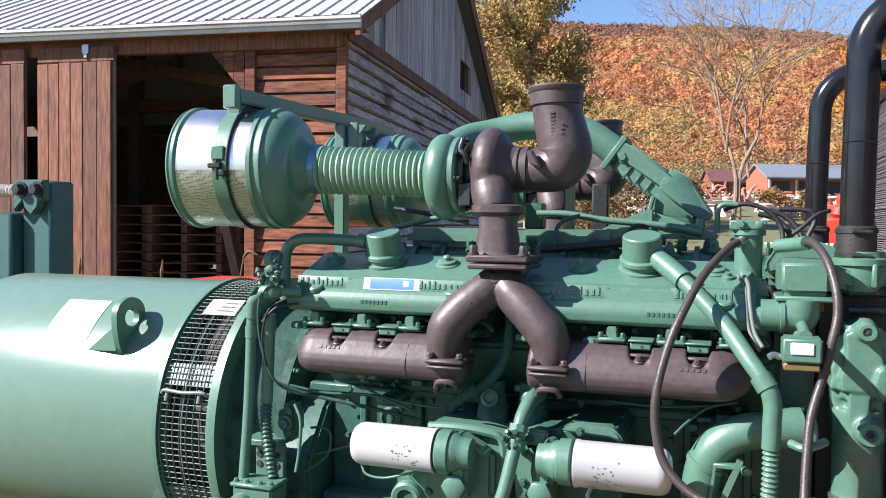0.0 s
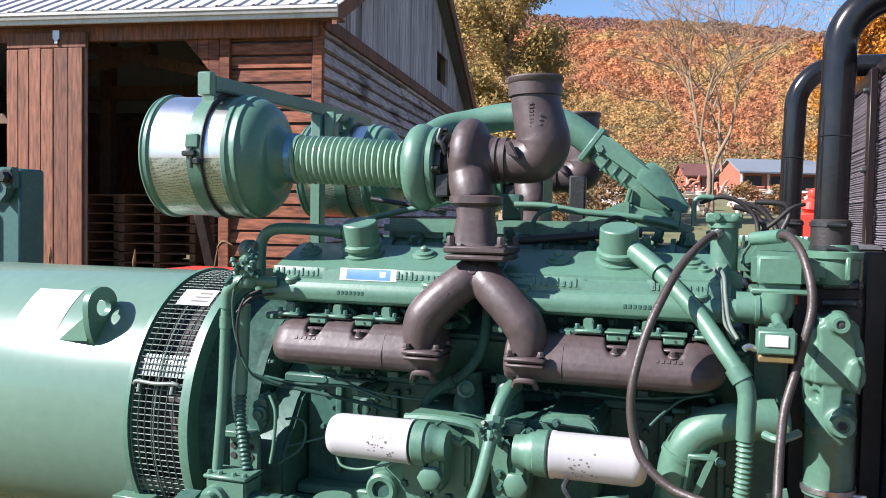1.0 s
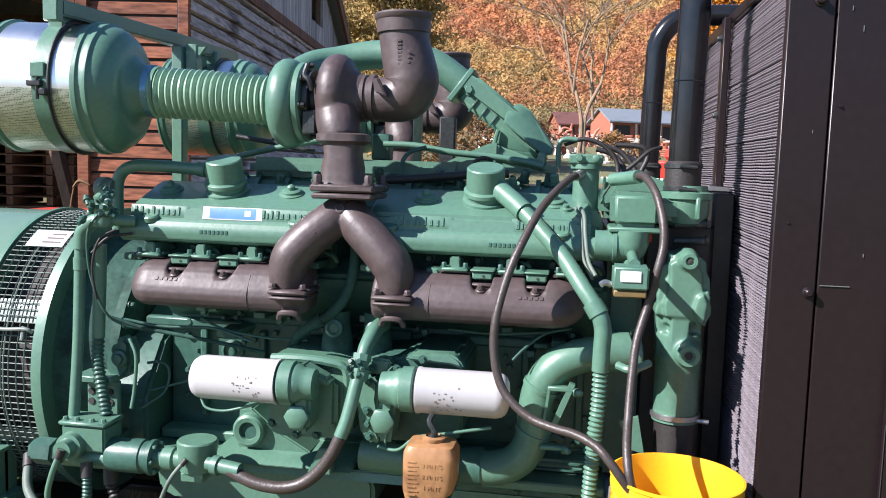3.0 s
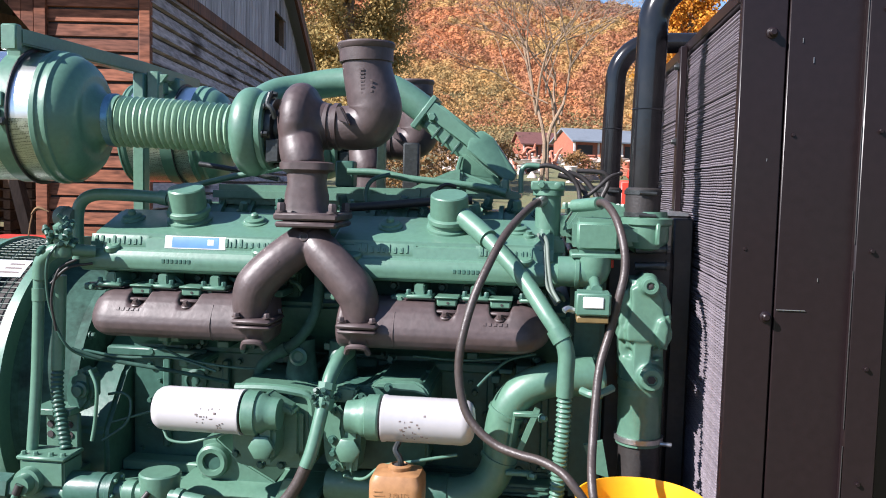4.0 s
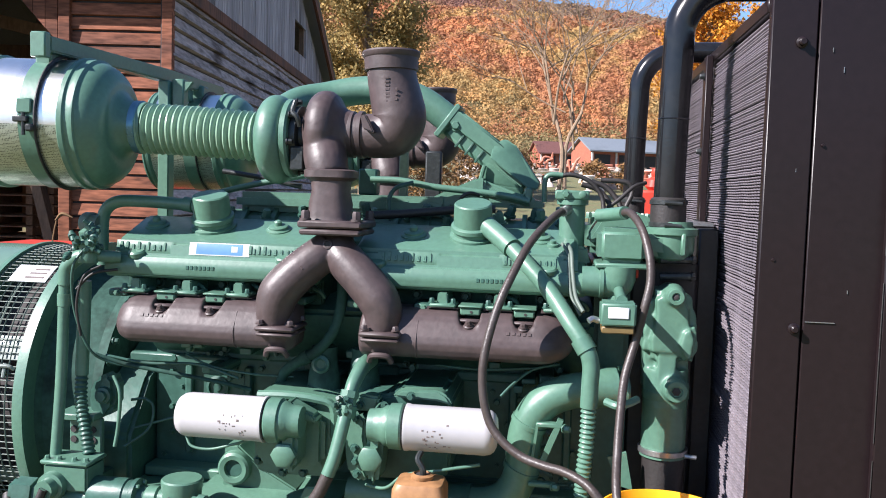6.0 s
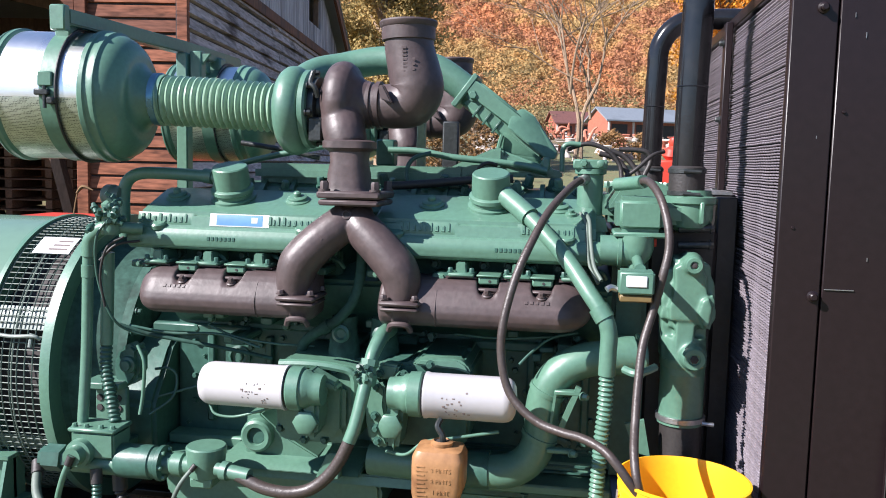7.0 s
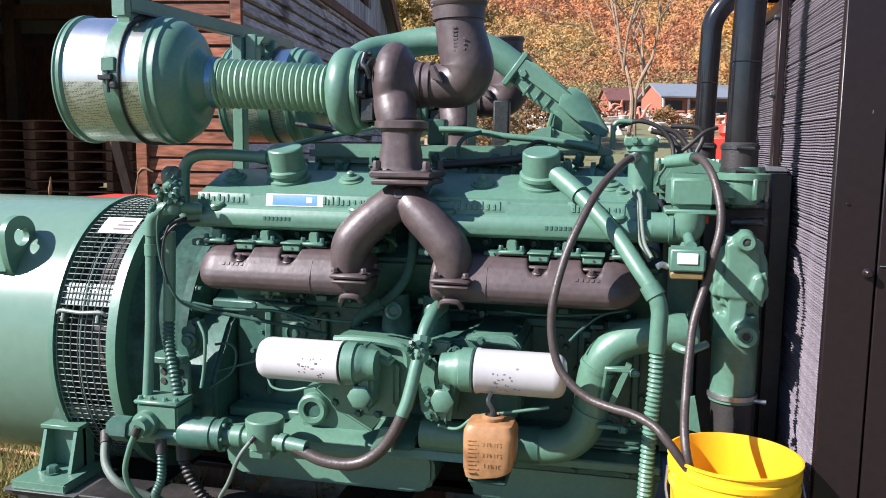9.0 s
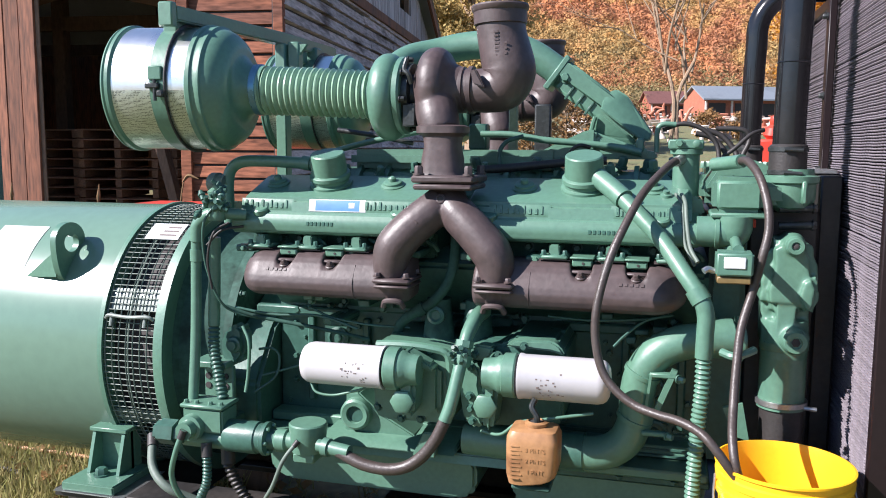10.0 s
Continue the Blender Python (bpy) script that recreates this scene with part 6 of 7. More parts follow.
pipe_on("corrugated_conduit", [(-1.342, 2.23, 1.0), (-1.335, 2.215, 0.93), (-1.312, 2.20, 0.85), (-1.295, 2.19, 0.785)], 0.0165, GREEN_DK, engine, "dark ribbed conduit", ribs=(0.013, 0.002))
pipe_on("cross_pipe", [(-1.305, 2.205, 1.345), (-1.27, 2.22, 1.343), (-1.235, 2.245, 1.340)], 0.0165, GREEN, engine)
pipe_on("breather_pipe", [(-1.375, 2.40, 1.30), (-1.378, 2.40, 1.42), (-1.365, 2.40, 1.470), (-1.325, 2.40, 1.494), (-1.25, 2.40, 1.497), (-1.16, 2.40, 1.494), (-1.065, 2.395, 1.488)], 0.0185, GREEN, engine, "fat dark green breather pipe", n=18)
pipe_on("breather_collar", [(-1.115, 2.40, 1.493), (-1.085, 2.396, 1.489)], 0.0225, GREEN, engine)
# valve cluster at the head of the conduits
vc = part("valve_body", one(lathe, (-1.305, 2.20, 1.36), (0, 0, 1), [(-0.035, 0.026), (-0.02, 0.030), (0.0, 0.024), (0.02, 0.030), (0.03, 0.022), (0.05, 0.026), (0.06, 0.014)], 10), GREEN, engine, "green fuel valve with its fittings")
rv = random.Random(9)
for k in range(18):
    p0 = V(-1.305 + rv.uniform(-0.055, 0.05), 2.195 + rv.uniform(-0.03, 0.05), 1.395 + rv.uniform(-0.05, 0.045))
    d = V(rv.uniform(-1, 1), rv.uniform(-1, 0.2), rv.uniform(-0.6, 1)).normalized()
    part("fitting", one(lathe, p0, d, [(0, 0.007), (0.012, 0.007), (0.013, 0.011), (0.022, 0.011), (0.024, 0.007), (0.04, 0.006)], 10), GREEN_DK, vc)
part("sender", one(lathe, (-1.435, 2.40, 1.425), (1, -0.2, 0), [(0, 0.030), (0.006, 0.034), (0.03, 0.034), (0.034, 0.028), (0.06, 0.026)], 18), SOLID, vc)
pipe_on("fuel_line", [(-1.30, 2.18, 1.37), (-1.325, 2.16, 1.32), (-1.335, 2.17, 1.24), (-1.325, 2.18, 1.16), (-1.30, 2.20, 1.08), (-1.27, 2.24, 1.04), (-1.20, 2.27, 1.02)], 0.0038, GREEN_DK, engine)
pipe_on("fuel_line", [(-1.26, 2.19, 1.32), (-1.30, 2.17, 1.29), (-1.322, 2.17, 1.21), (-1.315, 2.18, 1.12)], 0.0035, RUBBER, engine)
pipe_on("fuel_line", [(-1.24, 2.24, 1.305), (-1.29, 2.20, 1.295), (-1.335, 2.19, 1.25)], 0.004, RUBBER, engine)
# wiring and lines along the block
WIRES = [
    ([(-1.30, 2.23, 1.06), (-1.22, 2.26, 1.03), (-1.05, 2.29, 1.00), (-0.96, 2.30, 0.985), (-0.87, 2.32, 0.965)], 0.0085, SHADY),
    ([(-1.28, 2.25, 1.055), (-1.16, 2.27, 1.035), (-1.02, 2.29, 1.035), (-0.90, 2.30, 1.00)], 0.006, GREEN_DK),
    ([(-1.06, 2.30, 1.06), (-0.98, 2.30, 1.03), (-0.86, 2.30, 1.015), (-0.74, 2.31, 1.012)], 0.005, GREEN_DK),
    ([(-1.25, 2.24, 1.0), (-1.225, 2.23, 0.95), (-1.23, 2.23, 0.86), (-1.235, 2.22, 0.80)], 0.0075, GREEN),
    ([(-1.26, 2.36, 0.90), (-1.215, 2.36, 0.905), (-1.19, 2.36, 0.88), (-1.195, 2.34, 0.82), (-1.25, 2.30, 0.775)], 0.006, GREEN_DK),
    ([(-1.24, 2.34, 0.82), (-1.14, 2.36, 0.85), (-1.06, 2.38, 0.87), (-0.99, 2.40, 0.885)], 0.0055, GREEN_DK),
    ([(-0.96, 2.09, 0.888), (-0.94, 2.08, 0.865), (-0.89, 2.08, 0.86), (-0.83, 2.085, 0.875), (-0.79, 2.10, 0.885)], 0.005, GREEN),
    ([(-0.48, 2.13, 0.78), (-0.42, 2.09, 0.79), (-0.37, 2.08, 0.83), (-0.30, 2.08, 0.845), (-0.18, 2.10, 0.865)], 0.006, GREEN),
    ([(-0.14, 2.20, 1.02), (-0.11, 2.22, 1.05), (-0.06, 2.25, 1.085), (0.01, 2.27, 1.10)], 0.005, GREEN_DK),
    ([(-0.33, 2.31, 1.07), (-0.20, 2.31, 1.065), (-0.05, 2.30, 1.08)], 0.005, GREEN_DK),
]
for pts, r, mat in WIRES:
    pipe_on("line", pts, r * 0.72, mat, engine)
pipe_on("water_pipe", [(-0.60, 2.30, 1.32), (-0.598, 2.29, 1.24), (-0.615, 2.28, 1.16), (-0.66, 2.275, 1.10), (-0.715, 2.28, 1.065), (-0.76, 2.30, 1.03), (-0.79, 2.33, 0.98)], 0.0150, SHADY, engine, "bent green water pipe", n=16)
pipe_on("line_collar", [(-0.685, 2.277, 1.083), (-0.705, 2.278, 1.07)], 0.019, SHADY, engine)
rv = random.Random(21)
for k in range(46):
    xx, zz = rv.uniform(-1.20, 0.06), rv.uniform(1.00, 1.085)
    if rv.random() < 0.5:
        part("block_fitting", one(box, xx - rv.uniform(0.008, 0.022), xx + rv.uniform(0.008, 0.022), 2.36 - rv.uniform(0, 0.04), 2.48, zz - rv.uniform(0.006, 0.014), zz + rv.uniform(0.006, 0.016), 0.003), rv.choice((GREEN, GREEN_DK)), block)
    else:
        part("block_fitting", one(bolt, (xx, 2.47 - max(0, zz - 1.03) * 1.2, zz), (0, -1, 0), rv.uniform(0.007, 0.012), rv.uniform(0.012, 0.03)), rv.choice((GREEN, GREEN_DK)), block)
for k in range(30):
    xx, zz = rv.choice((rv.uniform(-1.22, -0.86), rv.uniform(-0.25, 0.08))), rv.uniform(0.70, 1.0)
    part("block_fitting", one(bolt, (xx, 2.471, zz), (0, -1, 0), rv.uniform(0.005, 0.010), 0.012), GREEN_DK, block)

# loose cables at the foot of the generator
cable("grey_cable", [(-1.350, 2.06, 0.722), (-1.372, 2.05, 0.66), (-1.395, 2.06, 0.58), (-1.380, 2.08, 0.51), (-1.35, 2.12, 0.46), (-1.30, 2.20, 0.435)], 0.0085, GREEN, "thin green cable looping down from a junction box")
cable("ribbed_conduit", [(-1.302, 2.10, 0.675), (-1.295, 2.09, 0.63), (-1.298, 2.09, 0.56), (-1.325, 2.10, 0.50), (-1.34, 2.17, 0.445)], 0.0125, GREEN_DK, "green ribbed conduit hanging to the skid", ribs=(0.011, 0.0018), cat="conduit")
cable("ribbed_conduit", [(-1.29, 2.20, 0.63), (-1.282, 2.19, 0.58), (-1.255, 2.19, 0.52), (-1.21, 2.20, 0.455), (-1.16, 2.24, 0.432)], 0.016, RUBBER, "black ribbed conduit hanging to the skid", ribs=(0.014, 0.0025), cat="conduit")
cable("pale_cable", [(-1.005, 2.095, 0.712), (-1.04, 2.07, 0.66), (-1.075, 2.07, 0.58), (-1.12, 2.10, 0.51), (-1.15, 2.20, 0.432)], 0.006, SOLID, "thin pale cable from the starter solenoid")
cable("white_hose", [(-1.62, 2.30, 0.60), (-1.57, 2.22, 0.53), (-1.50, 2.19, 0.48), (-1.42, 2.22, 0.435)], 0.014, SOLID, "pale green hose running down under the generator", cat="hose")

# ---- front end of the engine: thermostat, pump and pipes ----
th = part("thermostat_housing", one(box, 0.098, 0.225, 2.245, 2.40, 1.378, 1.470, 0.016, seg=3), GREEN, engine, "green thermostat housing")
part("housing_seam", one(box, 0.092, 0.232, 2.238, 2.405, 1.366, 1.379, 0.004), GREEN, th)
part("housing_top", one(prism, [(0.075, 1.44), (0.115, 1.505), (0.20, 1.515), (0.26, 1.49), (0.26, 1.47), (0.075, 1.42)], 2.40, 2.62, bevel=0.010), GREEN, th)
part("outlet_elbow", one(lathe, (0.300, 2.385, 1.375), (0, 0, 1), [(0, 0.030), (0.015, 0.055), (0.04, 0.062), (0.075, 0.062), (0.08, 0.070), (0.096, 0.070), (0.10, 0.058), (0.115, 0.055)], 32), GREEN, th)
part("elbow_rib", one(box, 0.318, 0.332, 2.315, 2.335, 1.40, 1.46, 0.004), GREEN, th)
part("outlet_neck", one(box, 0.20, 0.30, 2.33, 2.43, 1.395, 1.455, 0.012, seg=2), GREEN, th)
lc = part("lower_cylinder", one(lathe, (0.155, 2.265, 1.37), (0, 0, -1), [(0, 0.044), (0.035, 0.044), (0.06, 0.036), (0.075, 0.022), (0.078, 0.026), (0.094, 0.026), (0.096, 0.016), (0.115, 0.014)], 24), GREEN, th)
part("side_cylinder", one(lathe, (0.06, 2.272, 1.327), (1, 0, 0), [(0, 0.040), (0.045, 0.041), (0.046, 0.045), (0.056, 0.045), (0.057, 0.041), (0.10, 0.041)], 28), GREEN, th)
sb = thing("sensor_box", (0.146, 2.085, 1.235), "green sensor box with a white window", "sensor box")
part("case", one(box, 0.102, 0.188, 2.065, 2.13, 1.240, 1.298, 0.005, seg=2), GREEN, sb)
part("case_front", one(box, 0.104, 0.186, 2.058, 2.066, 1.242, 1.296, 0.004), GREEN, sb)
part("window", one(box, 0.120, 0.170, 2.0545, 2.059, 1.260, 1.288, 0.002), LABEL, sb, "white window")
part("base", one(box, 0.106, 0.184, 2.066, 2.125, 1.222, 1.239, 0.003), surface("ochre_paint", (0.14, 0.095, 0.035), 0.5, var=0.2, second=(0.08, 0.10, 0.05)), sb, "ochre base")
part("stem", one(rod, (0.155, 2.11, 1.298), (0.155, 2.25, 1.31), 0.014, 12), GREEN, sb)
part("side_screw", one(tube, [(0.100, 2.08, 1.25), (0.085, 2.075, 1.255), (0.075, 2.07, 1.25)], 0.008, 8, 4), STEEL, sb)
fc = part("filler_column", one(lathe, (0.030, 2.425, 1.395), (0, 0, 1), [(0, 0.042), (0.012, 0.042), (0.016, 0.036), (0.13, 0.036), (0.132, 0.044), (0.146, 0.044)], 28), GREEN, engine, "upright green filler column")
part("column_bracket", one(box, -0.02, 0.075, 2.385, 2.47, 1.541, 1.567, 0.004), GREEN, fc)
part("column_clip", one(lathe, (0.055, 2.385, 1.556), (0, -1, 0), [(0, 0.010), (0.008, 0.010), (0.010, 0.006)], 14), GREEN, fc)
part("column_nut", one(bolt, (0.01, 2.385, 1.556), (0, -1, 0), 0.010, 0.012), GREEN, fc)
part("column_base", one(prism, [(-0.03, 1.36), (0.085, 1.36), (0.072, 1.412), (-0.01, 1.412)], 2.37, 2.48, bevel=0.008), GREEN, fc)
part("cover_nut", one(lathe, (-0.020, 2.345, 1.40), (0, -0.3, 1), [(0, 0.026), (0.006, 0.026), (0.007, 0.017), (0.02, 0.016), (0.022, 0.009), (0.03, 0.009)], 12), GREEN, engine)
pipe_on("vent_line", [(0.02, 2.32, 1.42), (0.03, 2.28, 1.40), (0.035, 2.25, 1.35), (0.045, 2.22, 1.29), (0.065, 2.19, 1.255)], 0.0055, SOLID, engine)
pipe_on("vent_line", [(0.005, 2.34, 1.42), (0.022, 2.29, 1.395), (0.026, 2.26, 1.35), (0.034, 2.23, 1.29), (0.058, 2.20, 1.245)], 0.0045, SOLID, engine)
# pump casting and coolant column
bm = B()
prism(bm, [(0.228, 1.125), (0.222, 1.18), (0.235, 1.24), (0.232, 1.30), (0.27, 1.325), (0.335, 1.32), (0.360, 1.27), (0.366, 1.19), (0.352, 1.125)], 2.258, 2.42, bevel=0.034)
prism(bm, [(0.236, 1.00), (0.230, 1.18), (0.350, 1.18), (0.348, 1.00)], 2.264, 2.42, bevel=0.034)
prism(bm, [(0.322, 1.13), (0.304, 1.17), (0.316, 1.215), (0.350, 1.235), (0.368, 1.19), (0.362, 1.14), (0.345, 1.115)], 2.246, 2.290, bevel=0.016)
for zz, xx, r in ((1.300, 0.300, 0.024), (1.054, 0.312, 0.032)):
    lathe(bm, (xx, 2.290, zz), (0, -1, 0), [(0, r * 1.3), (0.025, r * 1.15), (0.045, r)], 24)
lathe(bm, (0.295, 2.32, 1.02), (0, 0, -1), [(-0.08, 0.058), (0.0, 0.060), (0.03, 0.059)], 32)
pump = part("water_pump", bm, GREEN, engine, "green water pump casting", fuse=0.004, soften=8)
for zz, xx, r in ((1.300, 0.300, 0.023), (1.054, 0.312, 0.031)):
    part("pump_boss", one(lathe, (xx, 2.262, zz), (0, -1, 0), [(0, r), (0.034, r), (0.040, r * 0.86), (0.040, r * 0.5), (0.034, r * 0.45)], 20), GREEN, pump)
    part("boss_socket", one(bolt, (xx, 2.230, zz), (0, -1, 0), r * 0.36, 0.004), DARK, pump)
part("pump_tail", one(lathe, (0.295, 2.32, 1.02), (0, 0, -1), [(-0.02, 0.062), (0.0, 0.062), (0.004, 0.059), (0.15, 0.059), (0.152, 0.062), (0.16, 0.062)], 32), GREEN, pump)
part("tail_clamp", one(lathe, (0.295, 2.32, 0.868), (0, 0, 1), [(0, 0.060), (0.001, 0.066), (0.014, 0.066), (0.015, 0.060)], 32, False, False), STEEL, pump)
part("clamp_screw", one(rod, (0.345, 2.262, 0.876), (0.375, 2.262, 0.874), 0.006, 8), STEEL, pump)
part("lower_hose", one(lathe, (0.297, 2.32, 0.867), (0, 0.0, -1), [(0, 0.056), (0.41, 0.056)], 28), RUBBER, pump, "black rubber coolant hose")
# black box added to fill the front drive's shaded space
part("drive_shade_block", one(box, 0.20, 0.385, 2.43, 2.62, 0.62, 1.38, 0.01), SKID, engine, "plain black block in place of the shaded front drive")
for zz in (1.385, 1.340):
    part("clamp_bar", one(rod, (0.27, 2.35, zz), (0.352, 2.35, zz + 0.004), 0.011, 10), surfaces_dark, pump)
    part("clamp_end", one(bolt, (0.352, 2.35, zz + 0.004), (1, 0, 0), 0.011, 0.010), surfaces_dark, pump)
part("red_plug", one(box, 0.196, 0.212, 2.33, 2.345, 1.335, 1.358, 0.002), RED, engine, "small red plug")
# big lower coolant pipe with elbow
big = part("coolant_elbow", one(tube, [(0.19, 2.28, 1.040), (0.10, 2.265, 1.038), (0.035, 2.255, 1.030), (-0.025, 2.25, 1.000), (-0.063, 2.25, 0.945), (-0.076, 2.25, 0.885), (-0.080, 2.25, 0.81), (-0.108, 2.25, 0.745), (-0.17, 2.255, 0.706), (-0.27, 2.26, 0.700), (-0.42, 2.27, 0.702), (-0.56, 2.28, 0.704)], 0.047, 28, 6), GREEN, engine, "large bent green coolant pipe")
part("pipe_sleeve", one(tube, [(-0.29, 2.262, 0.701), (-0.215, 2.258, 0.703)], 0.052, 28, 2), GREEN_DK, big)
part("joint_cuff", one(tube, [(0.09, 2.264, 1.045), (0.16, 2.275, 1.045)], 0.053, 28, 2), GREEN, big)
part("joint_cuff", one(tube, [(0.168, 2.277, 1.045), (0.185, 2.279, 1.045)], 0.060, 28, 2), GREEN, big)
for at, way in (((-0.064, 2.25, 0.942), (0.42, -0.1, 1)), ((-0.081, 2.25, 0.815), (0.36, -0.1, 1))):
    part("pipe_clamp", one(lathe, at, way, [(-0.007, 0.046), (-0.006, 0.0505), (0.006, 0.0505), (0.007, 0.046)], 32, False, False), GREEN, big)
part("clamp_tab", one(box, -0.045, 0.025, 2.197, 2.222, 0.944, 0.957, 0.003), GREEN, big)
part("clamp_tab", one(box, -0.060, 0.004, 2.199, 2.222, 0.784, 0.796, 0.003), GREEN, big)
part("clamp_leg", one(prism, [(0.012, 0.97), (0.026, 0.965), (-0.020, 0.845), (-0.034, 0.85)], 2.198, 2.215), GREEN, big)
part("clamp_leg", one(prism, [(-0.045, 0.95), (-0.038, 0.95), (-0.048, 0.86), (-0.055, 0.86)], 2.198, 2.215), GREEN, big)
for zz, xx in ((0.945, 0.028), (0.789, 0.004)):
    part("clamp_nut", one(bolt, (xx, 2.20, zz), (0.8, -0.6, 0), 0.009, 0.016), GREEN, big)
part("block_tab", one(prism, [(0.145, 0.86), (0.195, 0.875), (0.215, 0.775), (0.175, 0.785)], 2.26, 2.275), GREEN, engine)

# ---- breather pipe and ribbed tail ----
pipe_on("breather_sleeve", [(-0.205, 2.345, 1.462), (-0.165, 2.31, 1.435), (-0.128, 2.275, 1.407)], 0.0275, GREEN, engine, n=18)
pipe_on("breather_pipe", [(-0.135, 2.28, 1.412), (-0.08, 2.235, 1.362), (-0.025, 2.195, 1.306), (0.03, 2.135, 1.236), (0.072, 2.105, 1.178), (0.086, 2.10, 1.135), (0.086, 2.10, 1.09), (0.085, 2.10, 1.03)], 0.0215, GREEN, engine, "green breather pipe", n=18)
pipe_on("breather_band", [(0.058, 2.113, 1.198), (0.076, 2.104, 1.170)], 0.026, GREEN, engine, n=18)
pipe_on("ribbed_tail", [(0.085, 2.10, 1.045), (0.084, 2.10, 0.95), (0.078, 2.10, 0.86), (0.072, 2.10, 0.72), (0.070, 2.11, 0.58), (0.07, 2.13, 0.45)], 0.0175, GREEN, engine, "green ribbed breather tail", ribs=(0.0125, 0.0025), n=16)

# hoses draining to the bucket
cable("brown_drain_hose", [(0.02, 2.40, 1.515), (-0.015, 2.34, 1.497), (-0.075, 2.20, 1.43), (-0.118, 2.12, 1.345), (-0.150, 2.08, 1.262), (-0.173, 2.05, 1.16), (-0.175, 2.04, 1.08), (-0.158, 2.03, 1.005), (-0.125, 2.015, 0.96), (-0.075, 1.995, 0.928), (-0.02, 1.97, 0.917), (0.03, 1.95, 0.912), (0.075, 1.925, 0.898), (0.105, 1.905, 0.875), (0.142, 1.90, 0.828), (0.19, 1.92, 0.76), (0.23, 1.96, 0.66)], 0.0108, HOSE, "brown rubber drain hose looping into the yellow bucket", n=14, cat="hose")
cable("grey_drain_hose", [(0.15, 2.30, 1.505), (0.175, 2.24, 1.512), (0.200, 2.17, 1.475), (0.217, 2.12, 1.41), (0.220, 2.10, 1.35), (0.207, 2.085, 1.285), (0.189, 2.09, 1.20), (0.166, 2.06, 1.12), (0.157, 2.03, 1.04), (0.151, 1.99, 0.95), (0.148, 1.93, 0.885), (0.158, 1.90, 0.825), (0.19, 1.94, 0.74), (0.22, 1.99, 0.66)], 0.0104, HOSE, "grey-brown drain hose hanging into the yellow bucket", n=14, cat="hose")
part("hose_cuff", one(tube, [(0.10, 2.36, 1.50), (0.14, 2.32, 1.506), (0.165, 2.27, 1.511)], 0.018, 14, 4), GREEN, engine)
part("hose_bracket", one(tube, [(0.125, 2.07, 1.055), (0.15, 2.045, 1.052), (0.175, 2.06, 1.055), (0.20, 2.09, 1.06)], 0.010, 8, 4), GREEN, engine)

# lines behind the front covers
pipe_on("black_line", [(-0.57, 2.50, 1.475), (-0.50, 2.53, 1.480), (-0.40, 2.56, 1.490), (-0.30, 2.57, 1.500), (-0.20, 2.58, 1.505)], 0.013, RUBBER, engine)
pipe_on("fuel_pipe", [(-0.60, 2.62, 1.585), (-0.50, 2.62, 1.583), (-0.40, 2.62, 1.567), (-0.28, 2.63, 1.557), (-0.17, 2.64, 1.545), (-0.10, 2.64, 1.53)], 0.0105, GREEN, engine)
pipe_on("fuel_pipe", [(-0.52, 2.56, 1.46), (-0.53, 2.57, 1.52), (-0.51, 2.58, 1.56), (-0.46, 2.60, 1.578)], 0.007, GREEN_DK, engine)
pipe_on("vent_loop", [(-0.30, 2.56, 1.49), (-0.305, 2.55, 1.53), (-0.28, 2.55, 1.55), (-0.25, 2.57, 1.545)], 0.006, RUBBER, engine)
pipe_on("cross_bar", [(-1.15, 2.66, 1.52), (-1.02, 2.68, 1.555), (-0.88, 2.70, 1.585), (-0.78, 2.72, 1.605)], 0.010, GREEN, engine)
pipe_on("cross_bar", [(-1.13, 2.72, 1.60), (-1.0, 2.72, 1.582), (-0.86, 2.73, 1.556)], 0.009, surfaces_dark, engine)
part("back_support", one(box, -0.565, -0.535, 2.90, 2.93, 1.47, 1.72, 0.004), surface("khaki_paint", (0.20, 0.21, 0.13), 0.5), engine)
part("back_block", one(box, -0.66, -0.60, 2.70, 2.76, 1.535, 1.62, 0.005), GREEN_DK, engine)
part("back_column", one(box, -0.50, -0.44, 3.06, 3.10, 1.46, 1.70, 0.006), surfaces_dark, engine)
rv = random.Random(33)
for k in range(34):
    xx = rv.uniform(-1.15, 0.02)
    yy = rv.uniform(2.58, 2.70)
    part("vee_fitting", one(bolt, (xx, yy, 1.47 + rv.uniform(-0.02, 0.02)), (rv.uniform(-0.4, 0.4), -0.3, 1), rv.uniform(0.008, 0.016), rv.uniform(0.012, 0.035)), rv.choice((GREEN, GREEN_DK)), vee)
# governor end: cables and fittings beyond the covers
for k, (pts, r) in enumerate((
        ([(-0.04, 2.68, 1.60), (0.02, 2.68, 1.618), (0.08, 2.68, 1.600), (0.12, 2.68, 1.555), (0.13, 2.67, 1.50)], 0.010),
        ([(0.06, 2.75, 1.59), (0.11, 2.75, 1.575), (0.15, 2.74, 1.53), (0.16, 2.72, 1.48)], 0.012),
        ([(0.09, 2.75, 1.60), (0.14, 2.75, 1.58), (0.18, 2.74, 1.53), (0.19, 2.72, 1.48)], 0.012),
        ([(0.12, 2.76, 1.605), (0.20, 2.76, 1.60), (0.22, 2.76, 1.57), (0.20, 2.75, 1.52)], 0.011),
        ([(0.10, 2.70, 1.49), (0.17, 2.70, 1.54), (0.22, 2.72, 1.585), (0.26, 2.75, 1.60)], 0.009))):
    pipe_on("control_cable", pts, r * 0.72, RUBBER, engine)
